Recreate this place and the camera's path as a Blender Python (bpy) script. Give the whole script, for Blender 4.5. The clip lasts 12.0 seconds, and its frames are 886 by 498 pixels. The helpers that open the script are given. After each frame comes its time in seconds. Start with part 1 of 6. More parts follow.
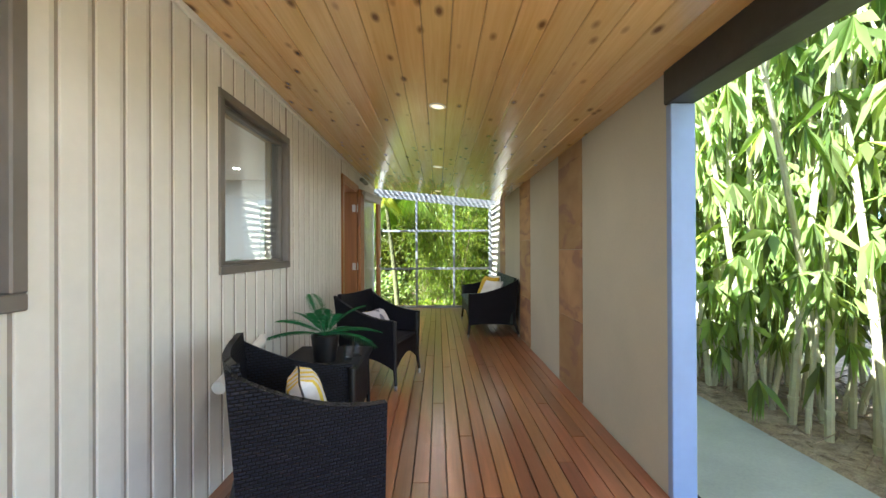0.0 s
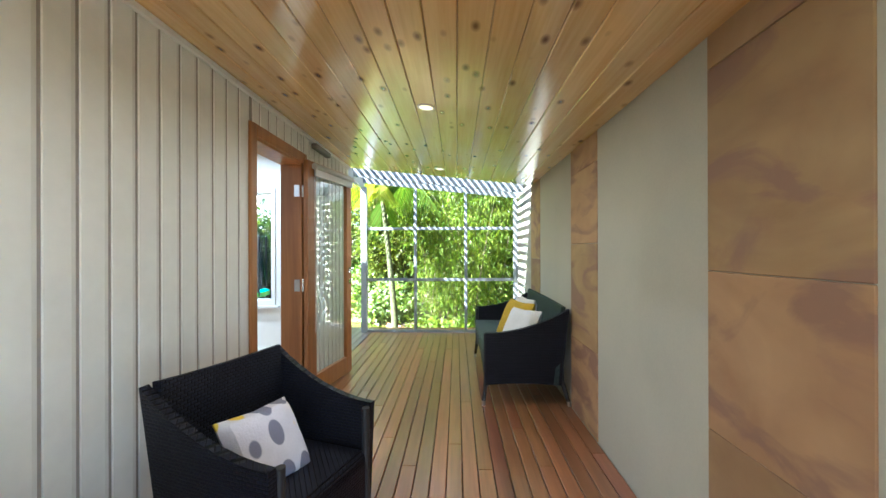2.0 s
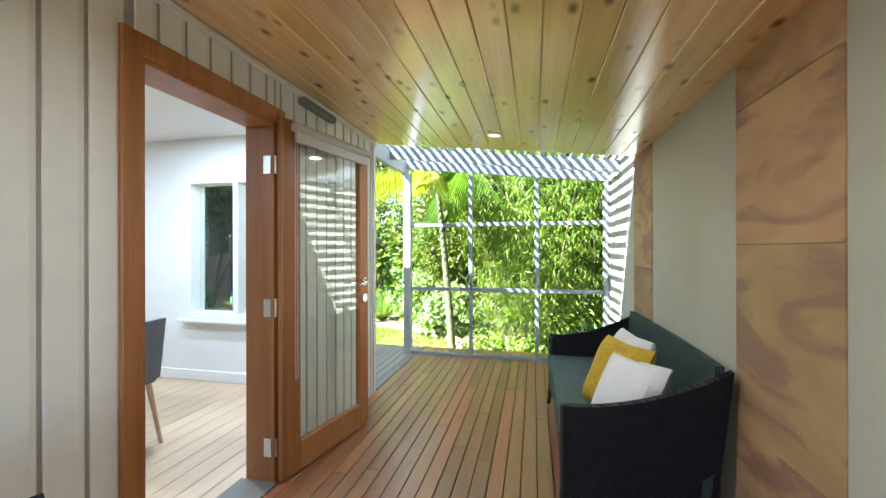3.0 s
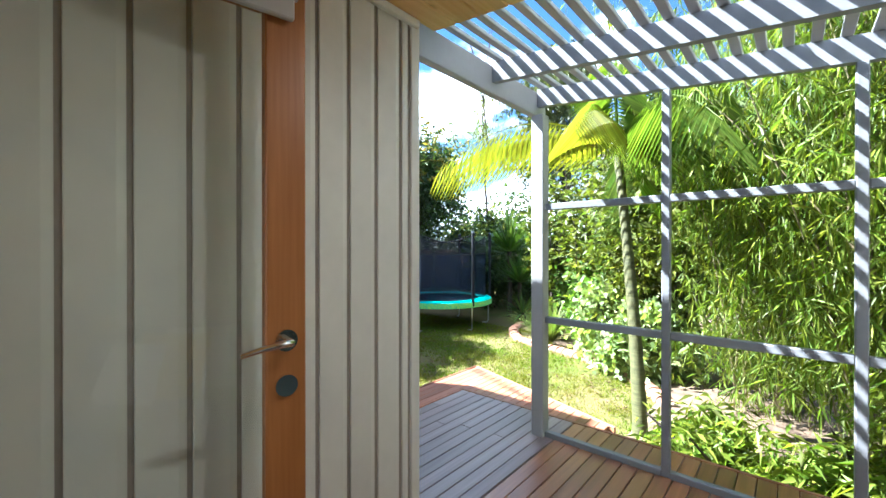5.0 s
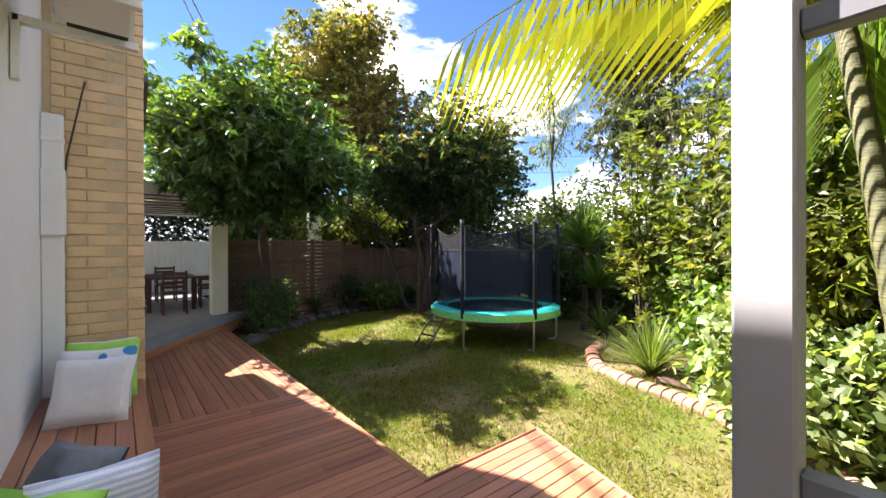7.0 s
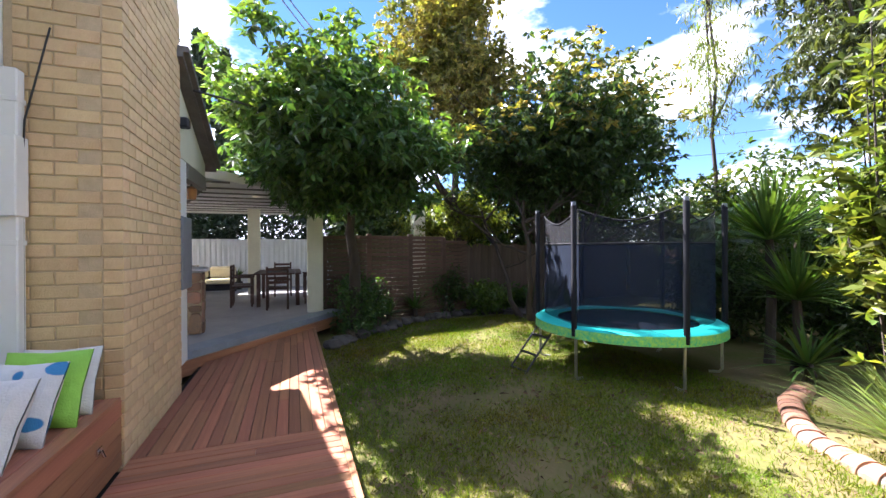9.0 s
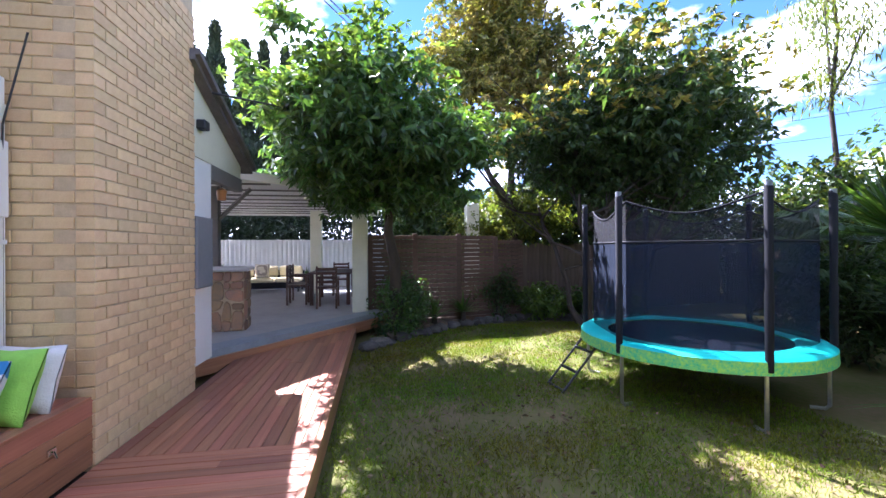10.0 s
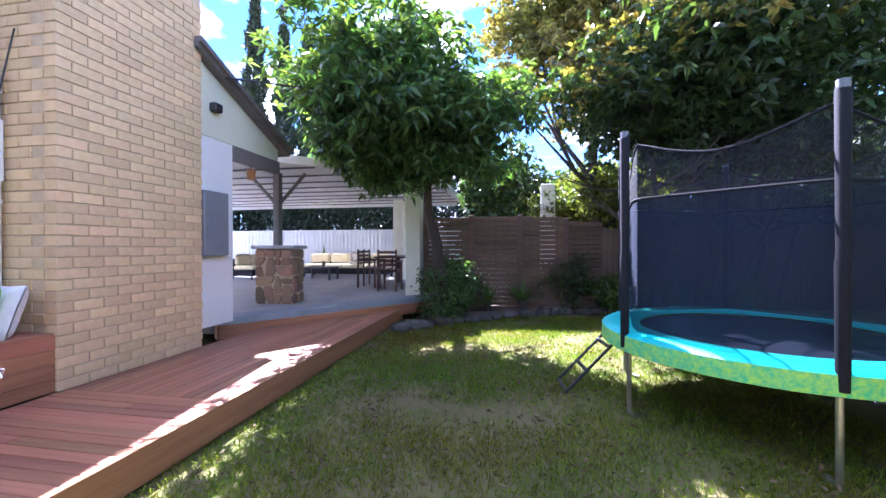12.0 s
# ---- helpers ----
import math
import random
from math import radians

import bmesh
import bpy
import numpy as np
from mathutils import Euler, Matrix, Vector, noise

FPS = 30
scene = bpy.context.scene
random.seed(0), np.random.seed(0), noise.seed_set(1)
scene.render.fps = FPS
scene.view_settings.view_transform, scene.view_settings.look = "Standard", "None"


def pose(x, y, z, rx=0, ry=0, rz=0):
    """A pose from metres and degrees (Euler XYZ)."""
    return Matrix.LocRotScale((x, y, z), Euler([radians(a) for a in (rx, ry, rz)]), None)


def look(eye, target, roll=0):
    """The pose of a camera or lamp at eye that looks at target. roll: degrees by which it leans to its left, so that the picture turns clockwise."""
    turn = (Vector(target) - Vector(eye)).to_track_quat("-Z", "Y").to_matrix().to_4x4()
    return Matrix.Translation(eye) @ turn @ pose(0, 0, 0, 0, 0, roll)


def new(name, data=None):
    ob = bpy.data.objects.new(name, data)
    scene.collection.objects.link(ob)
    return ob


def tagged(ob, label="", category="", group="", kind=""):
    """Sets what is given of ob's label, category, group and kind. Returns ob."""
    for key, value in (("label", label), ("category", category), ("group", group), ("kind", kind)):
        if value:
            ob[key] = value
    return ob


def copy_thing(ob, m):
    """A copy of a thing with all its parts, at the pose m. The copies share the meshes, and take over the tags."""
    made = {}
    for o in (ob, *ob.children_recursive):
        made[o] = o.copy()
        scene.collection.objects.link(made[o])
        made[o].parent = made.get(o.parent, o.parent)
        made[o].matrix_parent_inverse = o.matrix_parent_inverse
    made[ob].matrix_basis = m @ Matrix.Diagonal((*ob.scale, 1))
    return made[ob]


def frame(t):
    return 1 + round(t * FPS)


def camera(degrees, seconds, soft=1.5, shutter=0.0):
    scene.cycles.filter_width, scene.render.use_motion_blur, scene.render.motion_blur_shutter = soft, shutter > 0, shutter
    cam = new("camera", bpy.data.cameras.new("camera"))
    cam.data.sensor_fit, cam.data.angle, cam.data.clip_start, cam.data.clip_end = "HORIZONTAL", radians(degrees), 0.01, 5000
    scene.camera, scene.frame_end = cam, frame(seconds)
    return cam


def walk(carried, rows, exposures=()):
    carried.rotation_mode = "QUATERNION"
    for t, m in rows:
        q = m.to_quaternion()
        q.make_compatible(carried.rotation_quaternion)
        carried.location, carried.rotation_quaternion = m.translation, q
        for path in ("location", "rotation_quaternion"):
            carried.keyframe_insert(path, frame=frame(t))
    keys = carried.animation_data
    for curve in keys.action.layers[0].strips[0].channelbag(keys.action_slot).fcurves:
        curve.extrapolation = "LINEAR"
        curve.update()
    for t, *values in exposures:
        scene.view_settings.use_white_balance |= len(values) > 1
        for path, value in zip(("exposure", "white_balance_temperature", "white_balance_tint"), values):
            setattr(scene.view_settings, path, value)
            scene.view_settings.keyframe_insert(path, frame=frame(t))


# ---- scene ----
cam = camera(96.3, 12.0)
METRES, EYE, TILT, LEAN, TURN = 12.0, 1.2, 0.0, 0.0, -0.7
ROWS = [
    (0.0, 0.0, 0.0, 0.0, 0.0, 0.16, 0.26),
    (0.5, 0.0013, 0.0347, 0.001, 0.0, 0.1, 0.29),
    (1.0, 0.0056, 0.0774, 0.0028, 0.07, -0.01, 0.23),
    (1.5, 0.0099, 0.1259, 0.005, 0.63, -0.03, 0.29),
    (2.0, 0.0137, 0.1808, 0.0068, 2.68, 0.05, 0.16),
    (2.5, 0.0184, 0.2393, 0.0079, 7.12, 0.08, 0.14),
    (4.5, 0.0211, 0.4368, 0.0102, 36.15, -0.2, 0.04),
    (5.0, 0.002, 0.4776, 0.0099, 42.01, -0.19, -0.0),
    (5.5, -0.0189, 0.5181, 0.0081, 46.07, -0.23, -0.08),
    (6.0, -0.0437, 0.5572, 0.0067, 48.2, -0.2, 0.14),
    (6.5, -0.0722, 0.5878, 0.0051, 49.33, -0.21, 0.2),
    (8.5, -0.1535, 0.6882, -0.007, 64.03, -0.12, 0.25),
    (9.0, -0.1742, 0.7146, -0.0067, 69.95, -0.1, 0.3),
    (9.5, -0.1886, 0.7469, -0.0063, 75.99, -0.03, 0.32),
    (10.0, -0.1961, 0.7813, -0.0079, 81.59, 0.04, 0.31),
    (10.5, -0.1953, 0.8161, -0.0098, 86.49, 0.02, 0.28),
    (11.0, -0.1994, 0.8443, -0.0228, 90.89, 0.02, 0.21),
    (11.5, -0.2097, 0.8819, -0.0284, 95.57, -0.11, 0.12),
    (12.0, -0.2377, 0.9137, -0.0334, 100.94, -0.2, 0.14),
]
EXPOSURES = [(0.0, 3.9, 5600, 3), (1.0, 3.95, 5450, 3), (1.5, 4.25, 5300, 1), (2.0, 4.45, 5150, 0), (2.5, 4.5, 5150, 0), (4.5, 3.85, 5250, 7), (5.5, 3.55, 5350, 7), (6.0, 3.4, 5500, 10), (6.4, 3.25, 6000, 17), (8.5, 3.0, 6500, 24), (9.0, 3.35, 5800, 22), (9.5, 3.5, 5450, 25), (10.5, 3.75, 5150, 32), (12.0, 4.0, 5050, 34)]
walk(cam, [(t, pose(0, 0, EYE, TILT, LEAN, TURN) @ pose(METRES * x, METRES * y, METRES * z, 90 + pitch, roll, yaw)) for t, x, y, z, yaw, pitch, roll in ROWS], EXPOSURES)

# ---- world, sun, lamps ----
SUN_EL, SUN_AZ = 48.5, 116.0          # azimuth counted from +y towards -x
sun_dir = Vector((-math.sin(radians(SUN_AZ)) * math.cos(radians(SUN_EL)), math.cos(radians(SUN_AZ)) * math.cos(radians(SUN_EL)), math.sin(radians(SUN_EL))))
CLOUD, BLUE = 12.5, 0.52              # brightness of the sunlit cloud and of the blue between
world = bpy.data.worlds.new("sky")
scene.world = world
world.use_nodes = True
wn, wl = world.node_tree.nodes, world.node_tree.links
wn.clear()
sky = wn.new("ShaderNodeTexSky")
sky.sky_type, sky.sun_disc = "NISHITA", False
sky.sun_elevation, sky.sun_rotation = radians(SUN_EL), radians(-SUN_AZ)
sky.air_density, sky.dust_density, sky.ozone_density = 0.8, 0.0, 3.0
tc, mp, cn, cr, cm, hs, cc = (wn.new("ShaderNode" + k) for k in ("TexCoord", "Mapping", "TexNoise", "ValToRGB", "MixRGB", "HueSaturation", "ValToRGB"))
mp.inputs["Scale"].default_value = (2.2, 2.2, 5.0)
mp.inputs["Location"].default_value = (0.35, 0.1, 0.0)
cn.inputs["Scale"].default_value, cn.inputs["Detail"].default_value, cn.inputs["Roughness"].default_value = 1.35, 9.0, 0.55
cr.color_ramp.elements[0].position, cr.color_ramp.elements[1].position = 0.49, 0.57      # cover
cc.color_ramp.elements[0].position, cc.color_ramp.elements[1].position = 0.50, 0.72      # sunlit heads, greyer rims
cc.color_ramp.elements[0].color, cc.color_ramp.elements[1].color = (0.30, 0.32, 0.36, 1), (1, 1, 1, 1)
cg = wn.new("ShaderNodeVectorMath")
cg.operation, cg.inputs[3].default_value = "SCALE", CLOUD
hs.inputs["Saturation"].default_value, hs.inputs["Value"].default_value = 1.12, BLUE
bg, wo = wn.new("ShaderNodeBackground"), wn.new("ShaderNodeOutputWorld")
bg.inputs["Strength"].default_value = 0.06
wl.new(tc.outputs["Generated"], mp.inputs["Vector"])
wl.new(mp.outputs[0], cn.inputs["Vector"])
wl.new(cn.outputs["Fac"], cr.inputs[0])
wl.new(cn.outputs["Fac"], cc.inputs[0])
wl.new(cc.outputs[0], cg.inputs[0])
wl.new(cr.outputs[0], cm.inputs[0])
wl.new(sky.outputs[0], hs.inputs["Color"])
wl.new(hs.outputs[0], cm.inputs[1])
wl.new(cg.outputs[0], cm.inputs[2])
wl.new(cm.outputs[0], bg.inputs["Color"])
wl.new(bg.outputs[0], wo.inputs["Surface"])
sun = new("sun", bpy.data.lights.new("sun", "SUN"))
sun.data.energy, sun.data.angle, sun.data.color = 3.6, radians(0.53), (1.0, 0.93, 0.82)
sun.matrix_world = look(sun_dir * 60, (0, 0, 0))
for y in (-1.2, 0.75, 2.70, 4.67, 6.59):      # the veranda's ceiling downlights; the first two are added fill without fittings
    dl_ = new("downlight_and_fill_glow", bpy.data.lights.new("downlight_and_fill_glow", "AREA"))
    dl_.data.shape, dl_.data.size, dl_.data.energy, dl_.data.color = "DISK", 0.09, 0.5, (1.0, 0.88, 0.72)
    dl_.data.spread = radians(170)
    dl_.matrix_world = pose(0, y, 2.165)
for x, y in ((-3.0, 1.2), (-3.6, 2.6), (-3.2, 5.2), (-2.3, 6.0)):      # cool ceiling lamps to brighten the rooms: two downlights, the others added
    dl_ = new("room_downlight_and_fill", bpy.data.lights.new("room_downlight_and_fill", "AREA"))
    dl_.data.shape, dl_.data.size, dl_.data.energy, dl_.data.color = "DISK", 0.12, 2.0, (0.95, 0.97, 1.0)
    dl_.matrix_world = pose(x, y, 2.405)

# ---- materials ----
def mat(name, col, rough=0.6, var=0.15, scale=8.0, bump=0.1, metal=0.0, rnd=0.0, stretch=(1, 1, 1), col2=None, island=False, trans=0.0, spec=0.5, fine=6.0, dist=0.0):
    """A node material: base colour varied by two noises, by object or island, with fine relief."""
    m = bpy.data.materials.new(name)
    m.use_nodes = True
    n, l = m.node_tree.nodes, m.node_tree.links
    b = n["Principled BSDF"]
    b.inputs["Roughness"].default_value, b.inputs["Metallic"].default_value = rough, metal
    b.inputs["Specular IOR Level"].default_value = spec
    t, mpg = n.new("ShaderNodeTexCoord"), n.new("ShaderNodeMapping")
    mpg.inputs["Scale"].default_value = stretch
    l.new(t.outputs["Object"], mpg.inputs["Vector"])
    big, small = n.new("ShaderNodeTexNoise"), n.new("ShaderNodeTexNoise")
    big.inputs["Scale"].default_value, small.inputs["Scale"].default_value = scale, scale * fine
    big.inputs["Detail"].default_value, big.inputs["Distortion"].default_value = 4, dist
    small.inputs["Detail"].default_value = 6
    for k in (big, small):
        l.new(mpg.outputs[0], k.inputs["Vector"])
    mix = n.new("ShaderNodeMixRGB")
    c2 = col2 or tuple(c * (1 - 2 * var) for c in col)
    mix.inputs[1].default_value, mix.inputs[2].default_value = (*col, 1), (*c2, 1)
    add = n.new("ShaderNodeMath")
    add.operation = "MULTIPLY_ADD"
    l.new(small.outputs["Fac"], add.inputs[0])
    add.inputs[1].default_value = 0.5
    l.new(big.outputs["Fac"], add.inputs[2])
    ramp = n.new("ShaderNodeMapRange")
    ramp.inputs[1].default_value, ramp.inputs[2].default_value = 0.5, 1.0
    l.new(add.outputs[0], ramp.inputs[0])
    l.new(ramp.outputs[0], mix.inputs[0])
    out = mix.outputs[0]
    if rnd or island:
        src = n.new("ShaderNodeNewGeometry").outputs["Random Per Island"] if island else n.new("ShaderNodeObjectInfo").outputs["Random"]
        h = n.new("ShaderNodeHueSaturation")
        v = n.new("ShaderNodeMapRange")
        v.inputs[3].default_value, v.inputs[4].default_value = 1 - rnd, 1 + rnd
        l.new(src, v.inputs[0])
        l.new(v.outputs[0], h.inputs["Value"])
        hv = n.new("ShaderNodeMapRange")
        hv.inputs[3].default_value, hv.inputs[4].default_value = 0.5 - 0.05 * rnd, 0.5 + 0.05 * rnd
        wob = n.new("ShaderNodeMath")
        wob.operation = "FRACT"
        mul = n.new("ShaderNodeMath")
        mul.operation, mul.inputs[1].default_value = "MULTIPLY", 7.31
        l.new(src, mul.inputs[0])
        l.new(mul.outputs[0], wob.inputs[0])
        l.new(wob.outputs[0], hv.inputs[0])
        l.new(hv.outputs[0], h.inputs["Hue"])
        l.new(out, h.inputs["Color"])
        out = h.outputs[0]
    l.new(out, b.inputs["Base Color"])
    if bump:
        bm_ = n.new("ShaderNodeBump")
        bm_.inputs["Strength"].default_value, bm_.inputs["Distance"].default_value = bump, 0.01
        l.new(small.outputs["Fac"], bm_.inputs["Height"])
        l.new(bm_.outputs[0], b.inputs["Normal"])
    if trans:
        tr, ms, mo = n.new("ShaderNodeBsdfTranslucent"), n.new("ShaderNodeMixShader"), n["Material Output"]
        br = n.new("ShaderNodeMixRGB")
        br.blend_type, br.inputs[0].default_value, br.inputs[2].default_value = "MULTIPLY", 1.0, (1.5, 1.6, 0.5, 1)
        l.new(out, br.inputs[1])
        l.new(br.outputs[0], tr.inputs["Color"])
        ms.inputs[0].default_value = trans
        l.new(b.outputs[0], ms.inputs[1])
        l.new(tr.outputs[0], ms.inputs[2])
        l.new(ms.outputs[0], mo.inputs["Surface"])
    return m


def emit(name, col, strength):
    m = bpy.data.materials.new(name)
    m.use_nodes = True
    b = m.node_tree.nodes["Principled BSDF"]
    b.inputs["Emission Color"].default_value, b.inputs["Emission Strength"].default_value = (*col, 1), strength
    return m


def glass(name, tint=(0.95, 0.98, 0.97)):
    """Thin pane: mostly clear, with a mirror-like gloss that grows at grazing angles."""
    m = bpy.data.materials.new(name)
    m.use_nodes = True
    n, l = m.node_tree.nodes, m.node_tree.links
    n.remove(n["Principled BSDF"])
    tr, gl, ms, fr = n.new("ShaderNodeBsdfTransparent"), n.new("ShaderNodeBsdfGlossy"), n.new("ShaderNodeMixShader"), n.new("ShaderNodeLayerWeight")
    tr.inputs[0].default_value = (*tint, 1)
    gl.inputs["Roughness"].default_value = 0.02
    fr.inputs["Blend"].default_value = 0.5
    pw, sc = n.new("ShaderNodeMath"), n.new("ShaderNodeMath")
    pw.operation, pw.inputs[1].default_value = "POWER", 3.2
    sc.operation, sc.inputs[1].default_value, sc.inputs[2].default_value = "MULTIPLY_ADD", 0.75, 0.05
    l.new(fr.outputs["Facing"], pw.inputs[0])
    l.new(pw.outputs[0], sc.inputs[0])
    l.new(sc.outputs[0], ms.inputs[0])
    l.new(tr.outputs[0], ms.inputs[1])
    l.new(gl.outputs[0], ms.inputs[2])
    l.new(ms.outputs[0], n["Material Output"].inputs["Surface"])
    return m


def knotty(name, col, dark, rough, rnd, along, island=False, knots=True):
    """Timber with grain along one axis, and knots."""
    m = mat(name, col, rough, scale=3.0, bump=0.05, rnd=rnd, col2=dark, island=island, stretch=tuple(0.25 if k == along else 6.0 for k in "xyz"), fine=4.0)
    if knots:
        n, l = m.node_tree.nodes, m.node_tree.links
        b = n["Principled BSDF"]
        old = b.inputs["Base Color"].links[0].from_socket
        tco, mpp, vo, rp, mx = (n.new("ShaderNode" + k) for k in ("TexCoord", "Mapping", "TexVoronoi", "ValToRGB", "MixRGB"))
        mpp.inputs["Scale"].default_value = tuple(4.0 if k == along else 8.0 for k in "xyz")
        vo.inputs["Scale"].default_value, vo.inputs["Randomness"].default_value = 1.15, 1.0
        rp.color_ramp.elements[0].position, rp.color_ramp.elements[1].position = 0.07, 0.22
        rp.color_ramp.elements[0].color, rp.color_ramp.elements[1].color = (0.9, 0.9, 0.9, 1), (0, 0, 0, 1)
        mx.inputs[2].default_value = (0.13, 0.055, 0.018, 1)
        l.new(tco.outputs["Object"], mpp.inputs["Vector"])
        l.new(mpp.outputs[0], vo.inputs["Vector"])
        l.new(vo.outputs["Distance"], rp.inputs[0])
        l.new(rp.outputs[0], mx.inputs[0])
        l.new(old, mx.inputs[1])
        l.new(mx.outputs[0], b.inputs["Base Color"])
    return m


def wicker(name, col, scale=62.0):
    """Woven synthetic rattan: a brick weave as relief and tone."""
    m = mat(name, col, 0.5, scale=14, bump=0, spec=0.22)
    n, l = m.node_tree.nodes, m.node_tree.links
    b = n["Principled BSDF"]
    tco, sep, sx, com, br, bu = (n.new("ShaderNode" + k) for k in ("TexCoord", "SeparateXYZ", "Math", "CombineXYZ", "TexBrick", "Bump"))
    sx.operation = "ADD"
    l.new(tco.outputs["Object"], sep.inputs[0])
    l.new(sep.outputs[0], sx.inputs[0])
    l.new(sep.outputs[1], sx.inputs[1])
    l.new(sx.outputs[0], com.inputs[0])
    l.new(sep.outputs[2], com.inputs[1])
    l.new(com.outputs[0], br.inputs["Vector"])
    br.inputs["Scale"].default_value, br.inputs["Mortar Size"].default_value, br.inputs["Mortar Smooth"].default_value = scale, 0.16, 0.8
    br.inputs["Brick Width"].default_value, br.inputs["Row Height"].default_value = 1.3, 0.65
    br.inputs["Color1"].default_value, br.inputs["Color2"].default_value, br.inputs["Mortar"].default_value = (1, 1, 1, 1), (0.75, 0.75, 0.75, 1), (0, 0, 0, 1)
    bu.inputs["Strength"].default_value, bu.inputs["Distance"].default_value = 1.0, 0.012
    old = b.inputs["Base Color"].links[0].from_socket
    mm_ = n.new("ShaderNodeMixRGB")
    mm_.blend_type, mm_.inputs[0].default_value = "MULTIPLY", 0.95
    l.new(old, mm_.inputs[1])
    l.new(br.outputs["Color"], mm_.inputs[2])
    l.new(mm_.outputs[0], b.inputs["Base Color"])
    l.new(br.outputs["Color"], bu.inputs["Height"])
    l.new(bu.outputs[0], b.inputs["Normal"])
    return m


M = {}
M["clad"] = mat("painted_cladding", (0.76, 0.745, 0.705), 0.5, 0.05, 3, 0.06, rnd=0.02)
# groove floors darker than the boards: shade painted into the wall backing
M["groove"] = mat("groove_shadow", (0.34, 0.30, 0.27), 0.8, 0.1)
M["plaster"] = mat("render_plaster", (0.50, 0.475, 0.39), 0.8, 0.06, 2.0, 0.10, fine=50)
def veined(m, col):
    """Iron-stained patches with a firm edge, different on every panel."""
    n, l = m.node_tree.nodes, m.node_tree.links
    b = n["Principled BSDF"]
    old = b.inputs["Base Color"].links[0].from_socket
    tco, oi, ad, mpp, no, rp, mx = (n.new("ShaderNode" + k) for k in ("TexCoord", "ObjectInfo", "VectorMath", "Mapping", "TexNoise", "ValToRGB", "MixRGB"))
    sc = n.new("ShaderNodeVectorMath")
    sc.operation, sc.inputs[1].default_value = "SCALE", (1, 1, 1)
    sc.inputs[0].default_value = (17.0, 9.0, 23.0)
    l.new(oi.outputs["Random"], sc.inputs["Scale"])
    l.new(tco.outputs["Object"], ad.inputs[0])
    l.new(sc.outputs[0], ad.inputs[1])
    mpp.inputs["Rotation"].default_value, mpp.inputs["Scale"].default_value = (0.6, 0.0, 0.0), (1.0, 1.0, 2.4)
    l.new(ad.outputs[0], mpp.inputs["Vector"])
    l.new(mpp.outputs[0], no.inputs["Vector"])
    no.inputs["Scale"].default_value, no.inputs["Detail"].default_value, no.inputs["Distortion"].default_value = 1.5, 6.0, 1.2
    rp.color_ramp.elements[0].position, rp.color_ramp.elements[1].position = 0.50, 0.60
    rp.color_ramp.elements[1].color = (0.8, 0.8, 0.8, 1)
    mx.inputs[2].default_value = (*col, 1)
    l.new(no.outputs["Fac"], rp.inputs[0])
    l.new(rp.outputs[0], mx.inputs[0])
    l.new(old, mx.inputs[1])
    l.new(mx.outputs[0], b.inputs["Base Color"])
    return m


M["stone"] = veined(mat("sandstone", (0.45, 0.29, 0.14), 0.7, 0.2, 1.6, 0.2, rnd=0.16, col2=(0.33, 0.19, 0.09), stretch=(1, 1, 1.6), fine=3, dist=1.6), (0.25, 0.135, 0.095))
M["ceil"] = knotty("pine_lining", (0.84, 0.57, 0.23), (0.70, 0.43, 0.14), 0.22, 0.08, "y", island=True)
M["deck"] = knotty("merbau_deck", (0.34, 0.145, 0.068), (0.20, 0.082, 0.038), 0.28, 0.26, "y", knots=False)
M["deckx"] = knotty("merbau_deck_across", (0.39, 0.175, 0.093), (0.26, 0.11, 0.06), 0.38, 0.24, "x", knots=False)
M["deck2"] = knotty("outdoor_deck", (0.39, 0.175, 0.093), (0.26, 0.11, 0.06), 0.38, 0.24, "y", knots=False)
M["deckgrey"] = knotty("weathered_deck", (0.27, 0.21, 0.19), (0.18, 0.13, 0.12), 0.4, 0.22, "y", knots=False)
for key, coat, soft_, gloss in (("ceil", 1.0, 0.18, 0.5), ("deck", 0.55, 0.28, 0.5), ("deckx", 0.12, 0.4, 0.25), ("deck2", 0.12, 0.4, 0.25), ("deckgrey", 0.4, 0.3, 0.4)):
    pb = M[key].node_tree.nodes["Principled BSDF"]
    pb.inputs["Coat Weight"].default_value, pb.inputs["Coat Roughness"].default_value, pb.inputs["Specular IOR Level"].default_value = coat, soft_, gloss
# post paint with the blue cast of skylight mixed into its colour
M["endpost"] = mat("skylit_post_paint", (0.27, 0.36, 0.60), 0.5, 0.05, 4, 0.05)
# near-black tone that paints the shade seen between boards
M["under"] = mat("gap_shade_black", (0.02, 0.017, 0.014), 0.95)
M["cedar"] = knotty("oiled_cedar", (0.40, 0.17, 0.05), (0.28, 0.105, 0.028), 0.4, 0.1, "z", knots=False)
# darker cedar: shade painted into right jamb and hinge stile; also far window timber
M["jamb"] = knotty("dark_and_shaded_timber", (0.30, 0.12, 0.036), (0.21, 0.078, 0.023), 0.4, 0.1, "z", knots=False)
M["grey"] = mat("grey_paint", (0.17, 0.155, 0.14), 0.5, 0.08, 4, 0.05)
M["post"] = mat("pergola_paint", (0.38, 0.38, 0.38), 0.5, 0.06, 4, 0.08)
M["blue"] = mat("pergola_grey", (0.22, 0.23, 0.25), 0.5, 0.08, 4, 0.05)
M["trim"] = mat("pale_grey_trim", (0.50, 0.50, 0.49), 0.35, 0.06, 4, 0.04)
M["white"] = mat("white_paint", (0.78, 0.78, 0.76), 0.5, 0.03, 3, 0.04)
M["darkbeam"] = mat("dark_beam", (0.045, 0.04, 0.036), 0.5, 0.2, 4, 0.1)
